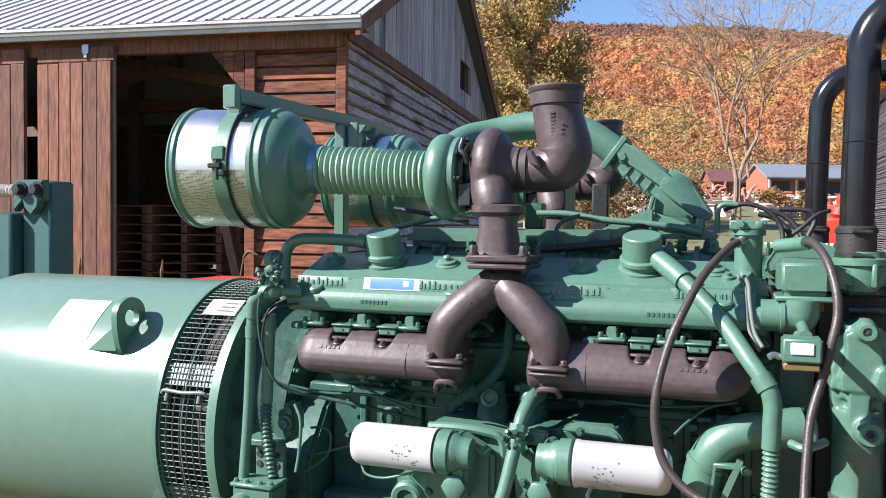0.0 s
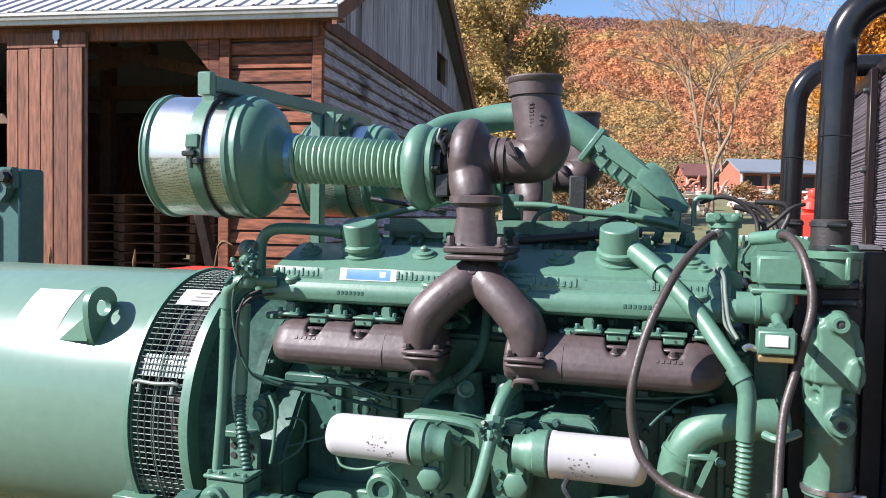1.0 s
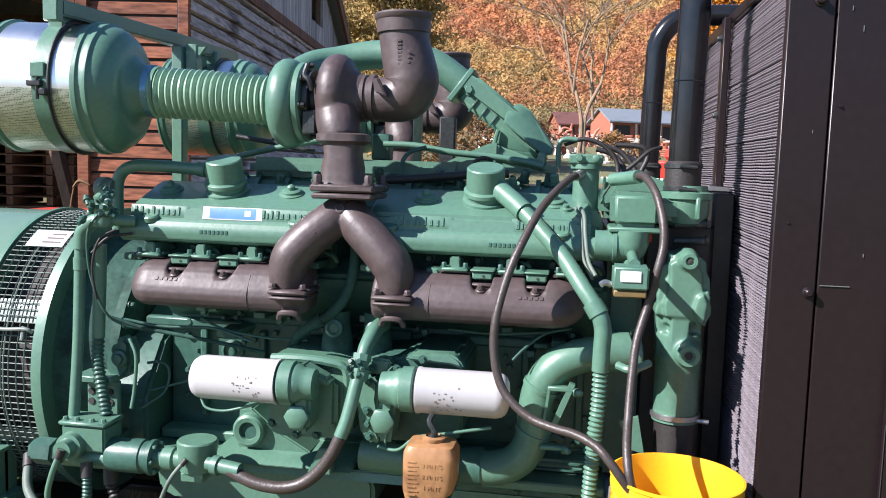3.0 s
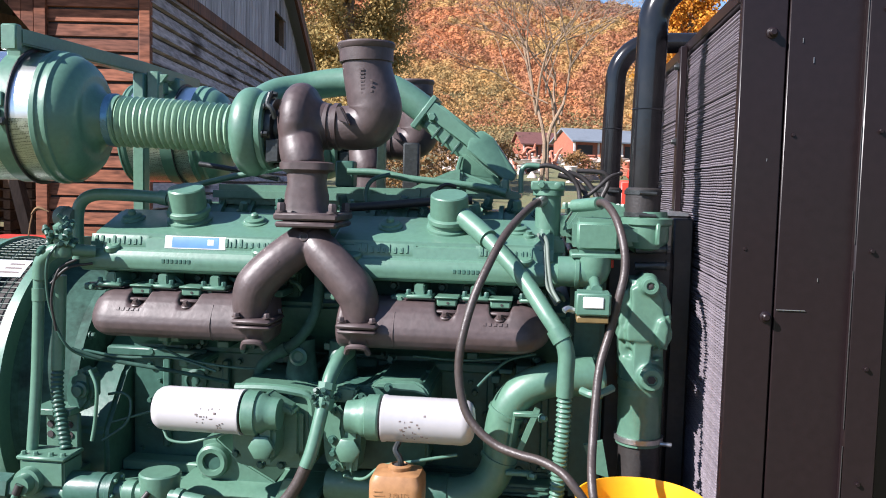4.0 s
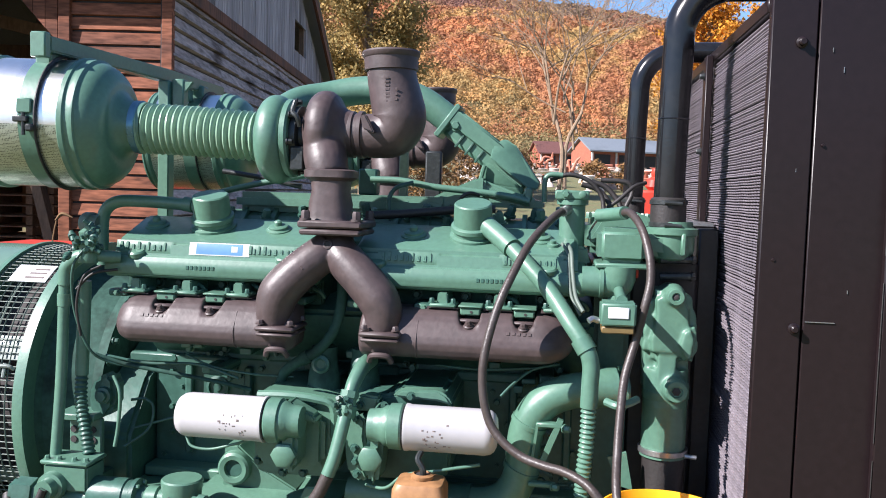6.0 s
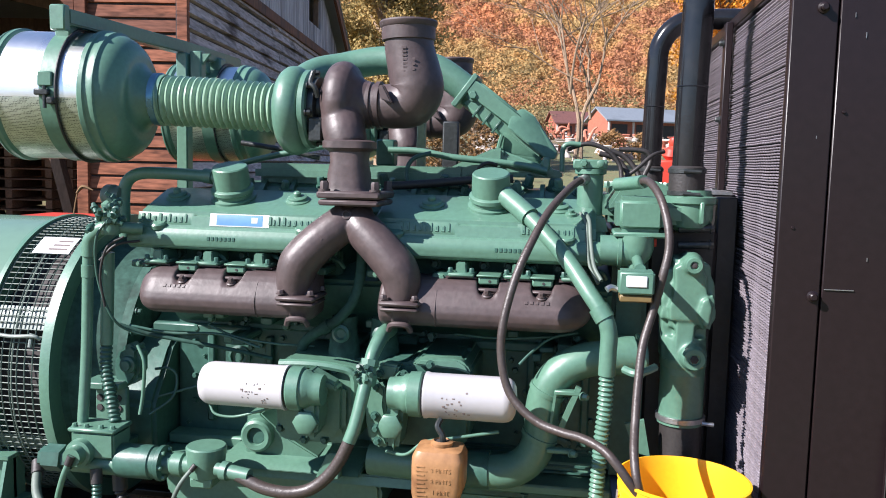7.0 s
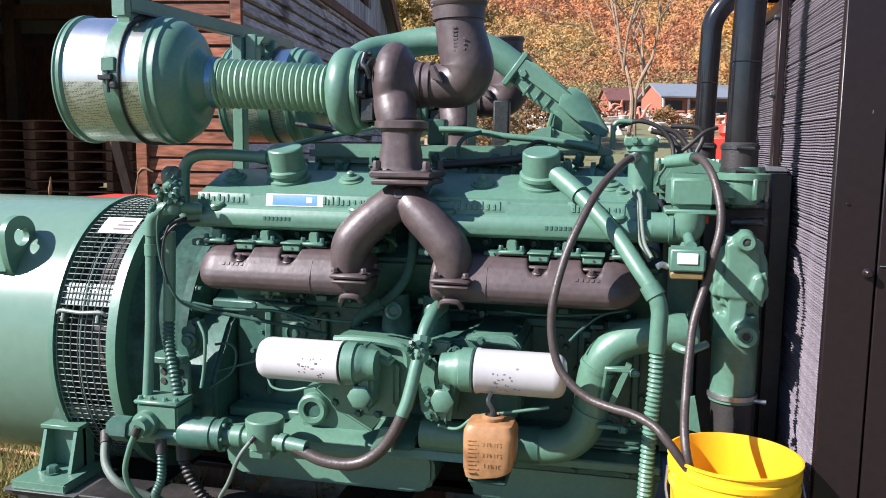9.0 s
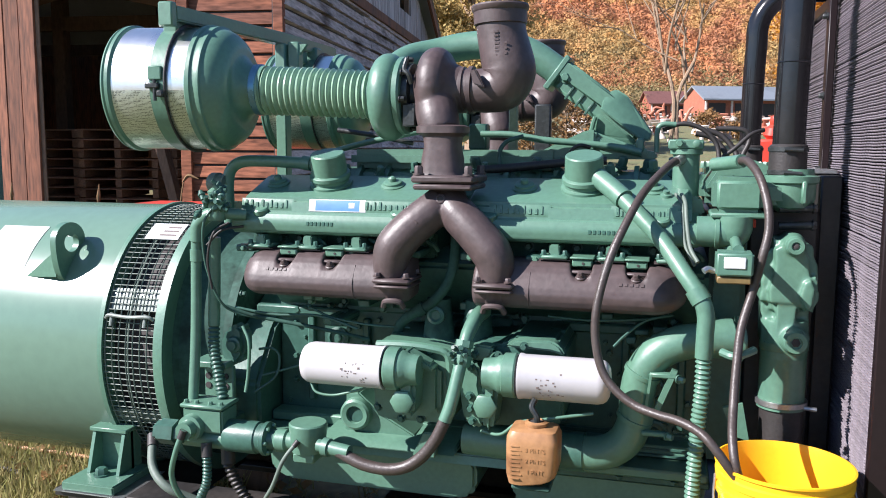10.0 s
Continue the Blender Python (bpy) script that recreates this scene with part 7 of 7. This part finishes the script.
pipe_on("green_fitting", [(-0.055, 2.66, 1.53), (-0.055, 2.66, 1.595), (-0.04, 2.66, 1.615), (0.0, 2.66, 1.615)], 0.008, GREEN, engine)
part("governor", one(box, 0.07, 0.30, 2.62, 2.95, 1.38, 1.485, 0.02, seg=2), GREEN, engine, "green governor housing")
part("governor_lever", one(box, 0.10, 0.24, 2.60, 2.63, 1.470, 1.492, 0.004), GREEN, engine)
for k in range(10):
    part("governor_bolt", one(bolt, (rv.uniform(0.08, 0.29), rv.uniform(2.62, 2.70), 1.485), (0, 0, 1), 0.010, 0.016), GREEN, engine)
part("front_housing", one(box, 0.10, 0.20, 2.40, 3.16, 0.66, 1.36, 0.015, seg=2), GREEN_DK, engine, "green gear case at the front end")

# ---- bucket and jug ----
bk = thing("bucket", (0.268, 1.988, 0.445), "bright yellow plastic pail catching drained fluid", "bucket")
part("pail", one(lathe, (0.268, 1.988, 0.447), (0, 0, 1), [(0, 0.128), (0.004, 0.130), (0.24, 0.140), (0.30, 0.143), (0.302, 0.150), (0.318, 0.151), (0.322, 0.145), (0.336, 0.146), (0.338, 0.151), (0.352, 0.152), (0.356, 0.147), (0.368, 0.148), (0.371, 0.1535), (0.376, 0.1535), (0.377, 0.148), (0.36, 0.1445), (0.20, 0.137), (0.008, 0.127), (0.006, 0.01)], 72, True, True), YELLOW, bk)
part("fluid", one(lathe, (0.268, 1.988, 0.55), (0, 0, 1), [(0, 0.128), (0.001, 0.128)], 48), surface("drained_coolant", (0.10, 0.08, 0.015), 0.08, var=0.05, bump=0.0), bk)
bail = part("bail", one(tube, [(0.117, 1.99, 0.78), (0.115, 1.93, 0.73), (0.15, 1.865, 0.67), (0.268, 1.828, 0.645), (0.386, 1.865, 0.67), (0.42, 1.93, 0.73), (0.419, 1.99, 0.78)], 0.003, 6, 6), STEEL, bk, "thin wire handle")
jug = thing("plastic_jug", (-0.325, 2.05, 0.688), "stained tan plastic fluid jug with raised measure marks", "jug")
bm = B()
rings = []
for z, w, d in ((0.690, 0.052, 0.045), (0.694, 0.060, 0.052), (0.72, 0.066, 0.058), (0.79, 0.067, 0.059), (0.815, 0.066, 0.058), (0.832, 0.058, 0.050), (0.838, 0.040, 0.034), (0.840, 0.026, 0.026)):
    rings.append([V(-0.323 + w * math.copysign(abs(math.cos(q)) ** 0.35, math.cos(q)), 2.05 + d * math.copysign(abs(math.sin(q)) ** 0.35, math.sin(q)), z) for q in (2 * math.pi * (i + 0.5) / 32 for i in range(32))])
bridge(bm, rings)
for q in bm.verts:
    if q.co.z < 0.73:
        q.co.z += 0.42 * max(0.0, q.co.x + 0.318) * min(1, (0.735 - q.co.z) / 0.02)
jb2 = part("body", bm, JUGPL, jug)
part("neck", one(lathe, (-0.318, 2.045, 0.838), (0, 0, 1), [(0, 0.027), (0.003, 0.029), (0.010, 0.029), (0.012, 0.024), (0.014, 0.021), (0.0, 0.019)], 28), JUGPL, jug)
part("neck_hole", one(lathe, (-0.318, 2.045, 0.846), (0, 0, 1), [(0, 0.020), (0.002, 0.020)], 24), DARK, jug)
part("drip_tube", one(tube, [(-0.318, 2.045, 0.83), (-0.316, 2.04, 0.862), (-0.330, 2.045, 0.885), (-0.325, 2.06, 0.90)], 0.008, 8, 5), surfaces_dark, jug)


def raised_text(body, x, y, z, size):
    cu = bpy.data.curves.new("words", "FONT")
    cu.body, cu.size, cu.extrude, cu.align_x = body, size, 0.0006, "CENTER"
    ob = bpy.data.objects.new("words", cu)
    scene.collection.objects.link(ob)
    bpy.context.view_layer.update()
    me = bpy.data.meshes.new_from_object(ob.evaluated_get(bpy.context.evaluated_depsgraph_get()))
    bpy.data.objects.remove(ob)
    me.transform(pose(x, y, z, 90, 0, 0))
    me.materials.append(JUGPL)
    return hang(new("raised_line", me), jug)


for k, words in enumerate(("3 PINTS", "2 PINTS", "1 PINT")):
    raised_text(words, -0.312, 1.9908, 0.785 - k * 0.028, 0.015)
for k in range(9):
    part("measure_bar", one(box, -0.374, -0.352 + 0.006 * (k % 2), 1.990, 1.993, 0.712 + k * 0.0105, 0.7145 + k * 0.0105, 0), JUGPL, jug)


# ---- yard beyond the engine ----
SHEDW = surface("red_brown_shed_boards", (0.30, 0.095, 0.055), 0.8, var=0.2, scale=0.8, fine=6, bump=0.3, second=(0.20, 0.07, 0.05))
SHEDR = surface("blue_grey_metal_roof", (0.22, 0.245, 0.27), 0.55, metal=0.3, var=0.08, scale=0.5, fine=5)
STONE = surface("pale_painted_stone", (0.62, 0.54, 0.49), 0.7, var=0.15, scale=2, fine=14, bump=0.2, second=(0.45, 0.36, 0.30), piece=0.2)
PINKST = surface("pinkish_cast_stone", (0.62, 0.45, 0.38), 0.7, var=0.2, scale=2, fine=14, bump=0.2, second=(0.36, 0.22, 0.17), piece=0.25)
TERRA = surface("terracotta_paint", (0.44, 0.16, 0.10), 0.7, var=0.15, scale=2, fine=14, bump=0.2, piece=0.2)


put_part = part


def shed(az0, az1, d, z0, wall, roof, deep, label, bays, turn=0, cover=None):
    x0, y0 = polar(az0, d)
    x1 = x0 + d * math.sin(radians(az1 - az0))
    t = thing("shed", ((x0 + x1) / 2, y0, z0), label, "shed")
    M = Matrix.Translation((x0, y0, 0)) @ Matrix.Rotation(radians(turn), 4, "Z") @ Matrix.Translation((-x0, -y0, 0))

    def part(name, bm, mat, parent):
        bm.transform(M)
        return put_part(name, bm, mat, parent)

    w = part("wall", one(prism, [(y0, z0), (y0 + deep, z0), (y0 + deep, z0 + wall), (y0 + deep / 2, z0 + wall + roof), (y0, z0 + wall)], x0, x1, axis="x"), SHEDW, t)
    for s in (0, 1):
        a, b = (y0 - 0.5, y0 + deep / 2) if s == 0 else (y0 + deep + 0.5, y0 + deep / 2)
        k = roof / (deep / 2)
        part("roof", one(prism, [(a, z0 + wall - 0.5 * k + 0.05), (b, z0 + wall + roof + 0.05), (b, z0 + wall + roof + 0.2), (a, z0 + wall - 0.5 * k + 0.2)], x0 - 0.3, x1 + 0.3, axis="x"), cover or SHEDR, t)
    for i in range(bays):
        bx = x0 + (x1 - x0) * (i + 0.5) / bays
        bw = (x1 - x0) / bays * 0.32
        # dark sheet laid on the solid wall in place of a shaded opening
        part("bay_shade_sheet", one(box, bx - bw, bx + bw, y0 - 0.06, y0 - 0.01, z0 + 0.1, z0 + wall * 0.80, 0.02), DARK, t)
        part("bay_post", one(box, bx - bw * 1.5, bx - bw * 1.25, y0 - 0.12, y0 - 0.005, z0, z0 + wall * 0.9, 0.02), STONE, t)
    return t


shed(1.75, 12.5, 86, 4.1, 2.25, 1.15, 4.6, "long red-brown shed with a blue-grey metal roof", 6, turn=24)
shed(-1.6, 1.0, 104, 4.9, 2.0, 1.3, 5.0, "low red-brown shed with a dark red roof", 2, turn=16, cover=surface("dark_red_roof", (0.13, 0.055, 0.045), 0.6))
ry = random.Random(17)


def ornament(az, d, kind):
    x, y = polar(az, d)
    z = rise(x, y)
    s = ry.uniform(0.45, 0.95)
    mat = ry.choice((STONE, STONE, PINKST, TERRA))
    if kind == 0:
        t = thing("garden_urn", (x, y, z), "pale stone garden urn standing in the yard", "urn", "yard ornaments")
        part("urn", one(lathe, (x, y, z), (0, 0, 1), [(0, 0.30 * s), (0.1 * s, 0.30 * s), (0.15 * s, 0.12 * s), (0.4 * s, 0.14 * s), (0.6 * s, 0.34 * s), (0.95 * s, 0.40 * s), (1.05 * s, 0.46 * s), (1.1 * s, 0.40 * s), (0.8 * s, 0.2 * s)], 14), mat, t)
    elif kind == 1:
        t = thing("pedestal", (x, y, z), "pale stone block pedestal standing in the yard", "pedestal", "yard ornaments")
        part("block", one(box, x - 0.4 * s, x + 0.4 * s, y - 0.4, y + 0.4, z - 0.1, z + 0.9 * s, 0.03), mat, t)
        part("cap", one(box, x - 0.5 * s, x + 0.5 * s, y - 0.5, y + 0.5, z + 0.9 * s, z + 1.05 * s, 0.03), mat, t)
    elif kind == 2:
        t = thing("stacked_slabs", (x, y, z), "stack of pale stone slabs on the ground", "slabs", "yard ornaments")
        for k in range(4):
            o = ry.uniform(-0.1, 0.1)
            part("slab", one(box, x - 0.5 * s + o, x + 0.5 * s + o, y - 0.5, y + 0.5, z + k * 0.13, z + k * 0.13 + 0.11, 0.02), mat, t)
    else:
        t = thing("stone_basin", (x, y, z), "pale round stone basin on a foot", "basin", "yard ornaments")
        part("basin", one(lathe, (x, y, z), (0, 0, 1), [(0, 0.35 * s), (0.12, 0.3 * s), (0.3, 0.12 * s), (0.7 * s, 0.16 * s), (0.9 * s, 0.6 * s), (1.0 * s, 0.7 * s), (1.02 * s, 0.62 * s), (0.9 * s, 0.3 * s)], 16), mat, t)


for i in range(150):
    ornament(ry.uniform(-7.0, 9.5), 82 - 36 * ry.random() ** 1.6, ry.randrange(4))
x, y = polar(-0.4, 74)
sculpture = thing("garden_sculpture", (x, y, rise(x, y)), "sprawling terracotta garden sculpture in the yard", "sculpture")
rs = random.Random(12)
for k in range(16):
    a = V(x + rs.uniform(-1.6, 1.6), y + rs.uniform(-0.4, 0.4), rise(x, y) + (0.0 if k < 8 else rs.uniform(0.2, 1.0)))
    e = a + V(rs.uniform(-0.9, 0.9), rs.uniform(-0.3, 0.3), rs.uniform(0.5, 1.2))
    part("branch", one(tube, [a, (a + e) / 2 + V(rs.uniform(-0.4, 0.4), 0, rs.uniform(-0.1, 0.4)), e], [0.17, 0.13, 0.06], 7, 4), TERRA, sculpture)
DRY = foliage("dry_brush", [(0.30, 0.17, 0.07), (0.22, 0.14, 0.06), (0.36, 0.21, 0.08), (0.20, 0.17, 0.06)])
for i, (az, d, h) in enumerate(((-9.5, 30, 2.1), (-7.2, 34, 2.3), (-5.4, 36, 2.0), (-11.5, 28, 2.4), (-3.2, 44, 1.7), (2.0, 50, 1.3), (4.2, 48, 1.2))):
    x, y = polar(az, d)
    leafy("dry_shrub", (x, y, rise(x, y)), h * 1.3, h * 0.75, DRY, "dry brown autumn shrub at the yard's edge", 900, 0.09, base=0.02, seed=40 + i)

# red implement behind the engine
x, y = polar(5.9, 20)
imp = thing("red_implement", (x, y, rise(x, y)), "red painted farm implement standing in the yard", "implement")
part("frame", one(box, x - 0.35, x + 0.35, y - 0.3, y + 0.3, rise(x, y), 1.75, 0.05), RED, imp)
part("spout", one(lathe, (x + 0.02, y, 1.72), (0.1, 0, 1), [(0, 0.10), (0.10, 0.22), (0.26, 0.20), (0.34, 0.10), (0.42, 0.13), (0.52, 0.11), (0.56, 0.03)], 12), RED, imp)
part("wheel", one(lathe, (x - 0.4, y - 0.36, 0.45), (0, -1, 0), [(0, 0.40), (0.03, 0.44), (0.14, 0.44), (0.17, 0.40)], 24), RUBBER, imp)
# red cart behind the generator
cart = thing("red_cart", (-2.1, 3.95, 0), "red flat-bed cart behind the generator", "cart")
part("bed", one(box, -2.9, -1.75, 3.7, 4.3, 1.16, 1.225, 0.006), RED, cart)
for xx in (-2.7, -1.95):
    part("leg", one(box, xx, xx + 0.06, 3.75, 3.81, 0, 1.16, 0.004), RED, cart)
    part("leg", one(box, xx, xx + 0.06, 4.19, 4.25, 0, 1.16, 0.004), RED, cart)

# green machine standing by the barn door
TEAL = surface("dull_teal_paint", (0.030, 0.095, 0.085), 0.5, var=0.15, scale=3, fine=30, bump=0.15, second=(0.022, 0.06, 0.055), amount=0.7)
mach = thing("green_machine", (-5.4, 5.1, 0), "dull teal machine frame with a forked steel head", "machine")
part("cabinet", one(box, -6.4, -5.155, 4.9, 5.5, 0.05, 1.60, 0.02), TEAL, mach)
part("column", one(box, -5.15, -4.87, 5.0, 5.25, 0.0, 1.84, 0.02), TEAL, mach)
part("head", one(prism, [(-5.15, 1.60), (-5.15, 1.845), (-4.87, 1.845), (-4.87, 1.69), (-4.91, 1.69), (-4.92, 1.64), (-4.98, 1.58), (-5.05, 1.64), (-5.06, 1.69)], 4.92, 4.995, bevel=0.008), TEAL, mach)
for xx in (-5.07, -4.91):
    part("pin", one(bolt, (xx, 4.92, 1.77), (0, -1, 0), 0.045, 0.05), surfaces_dark, mach)
part("base_rail", one(box, -6.4, -4.8, 5.0, 5.2, -0.02, 0.05, 0.01), TEAL, mach)
vise = thing("white_post", (-7.2, 6.6, 0), "pale threaded steel post by the barn", "post")
part("post", one(tube, [(-7.2, 6.6, 0), (-7.2, 6.6, 1.0), (-7.19, 6.6, 2.25)], 0.07, 12, 4), STONE, vise)
part("arm", one(tube, [(-7.2, 6.55, 1.83), (-6.9, 6.5, 1.83), (-6.6, 6.45, 1.83)], 0.055, 12, 4, ribs=(0.05, 0.012)), STONE, vise)

# dry weeds and grass near the generator
WEED = foliage("dry_weed", [(0.30, 0.20, 0.10), (0.24, 0.15, 0.08), (0.34, 0.23, 0.12)])


def weed(x, y, h, bend):
    t = thing("dry_weed", (x, y, 0), "dry tan weed stalk with a seed head", "weed", "dry weeds")
    top = V(x + bend, y, h)
    part("stalk", one(tube, [(x, y, 0), (x + bend * 0.2, y, h * 0.6), (x + bend * 0.7, y, h * 0.95), top], 0.004, 5, 4), WEED, t)
    part("seed_head", one(tube, [top - V(bend * 0.25, 0, 0.03), top, top + V(bend * 0.4, 0, -0.015 if bend > 0.1 else 0.06)], [0.005, 0.010, 0.002], 6, 4), WEED, t)


weed(-2.80, 3.6, 1.29, 0.015)
weed(-2.40, 3.6, 1.40, 0.13)
weed(-3.32, 3.6, 1.29, 0.01)
rng = np.random.default_rng(8)
vs, fs = [], []
for i in range(34000):
    x, y = (rng.uniform(-4.6, -1.8), rng.uniform(2.5, 5.2)) if i % 5 else (rng.uniform(-7.5, -1.2), rng.uniform(2.6, 7.0))
    h = rng.uniform(0.04, 0.13)
    a, lean = rng.uniform(0, 2 * math.pi), rng.normal(0, 0.04, 2)
    w = 0.006
    j = len(vs)
    z = rise(x, y) - 0.01
    vs += [(x - w * math.cos(a), y - w * math.sin(a), z), (x + w * math.cos(a), y + w * math.sin(a), z), (x + lean[0], y + lean[1], z + h)]
    fs.append((j, j + 1, j + 2))
me = bpy.data.meshes.new("grass")
me.from_pydata([tuple(map(float, v)) for v in vs], [], fs)
me.materials.append(foliage("grass_blades", [(0.16, 0.20, 0.05), (0.24, 0.24, 0.08), (0.34, 0.28, 0.13), (0.12, 0.17, 0.04)]))
tagged(new("grass", me), "short green and straw-coloured autumn grass", "grass", kind="stuff")
vs, fs = [], []
for i in range(1700):
    x, y = rng.uniform(-7.5, -1.2), rng.uniform(2.6, 7.0)
    c = np.array((x, y, rise(x, y) + rng.uniform(0.01, 0.05)))
    u, w = rng.normal(0, 1, 3) * (1, 1, 0.4), rng.normal(0, 1, 3) * (1, 1, 0.4)
    u, w = u / np.linalg.norm(u) * 0.035, w / np.linalg.norm(w) * 0.026
    j = len(vs)
    vs += [tuple(c - u), tuple(c + w), tuple(c + u), tuple(c - w)]
    fs.append((j, j + 1, j + 2, j + 3))
me = bpy.data.meshes.new("fallen_leaves")
me.from_pydata([tuple(map(float, v)) for v in vs], [], fs)
me.materials.append(foliage("fallen_leaf", [(0.36, 0.22, 0.09), (0.28, 0.15, 0.06), (0.45, 0.33, 0.16), (0.22, 0.12, 0.06)]))
tagged(new("fallen_leaves", me), "dry brown fallen leaves scattered on the grass", "leaves", kind="stuff")
cable("black_ground_cable", [(-4.6, 4.0, 0.02), (-4.0, 3.75, 0.06), (-3.6, 3.6, 0.10), (-3.35, 3.3, 0.03), (-3.2, 3.2, 0.02), (-2.9, 3.1, 0.02)], 0.012, RUBBER, "black cable lying on the grass")
cable("orange_ground_cable", [(-4.6, 3.7, 0.02), (-3.8, 3.5, 0.03), (-3.3, 3.4, 0.02), (-2.6, 3.3, 0.04), (-2.2, 3.0, 0.06)], 0.010, surface("faded_orange_cord", (0.42, 0.22, 0.11), 0.6), "faded orange extension cord on the grass")
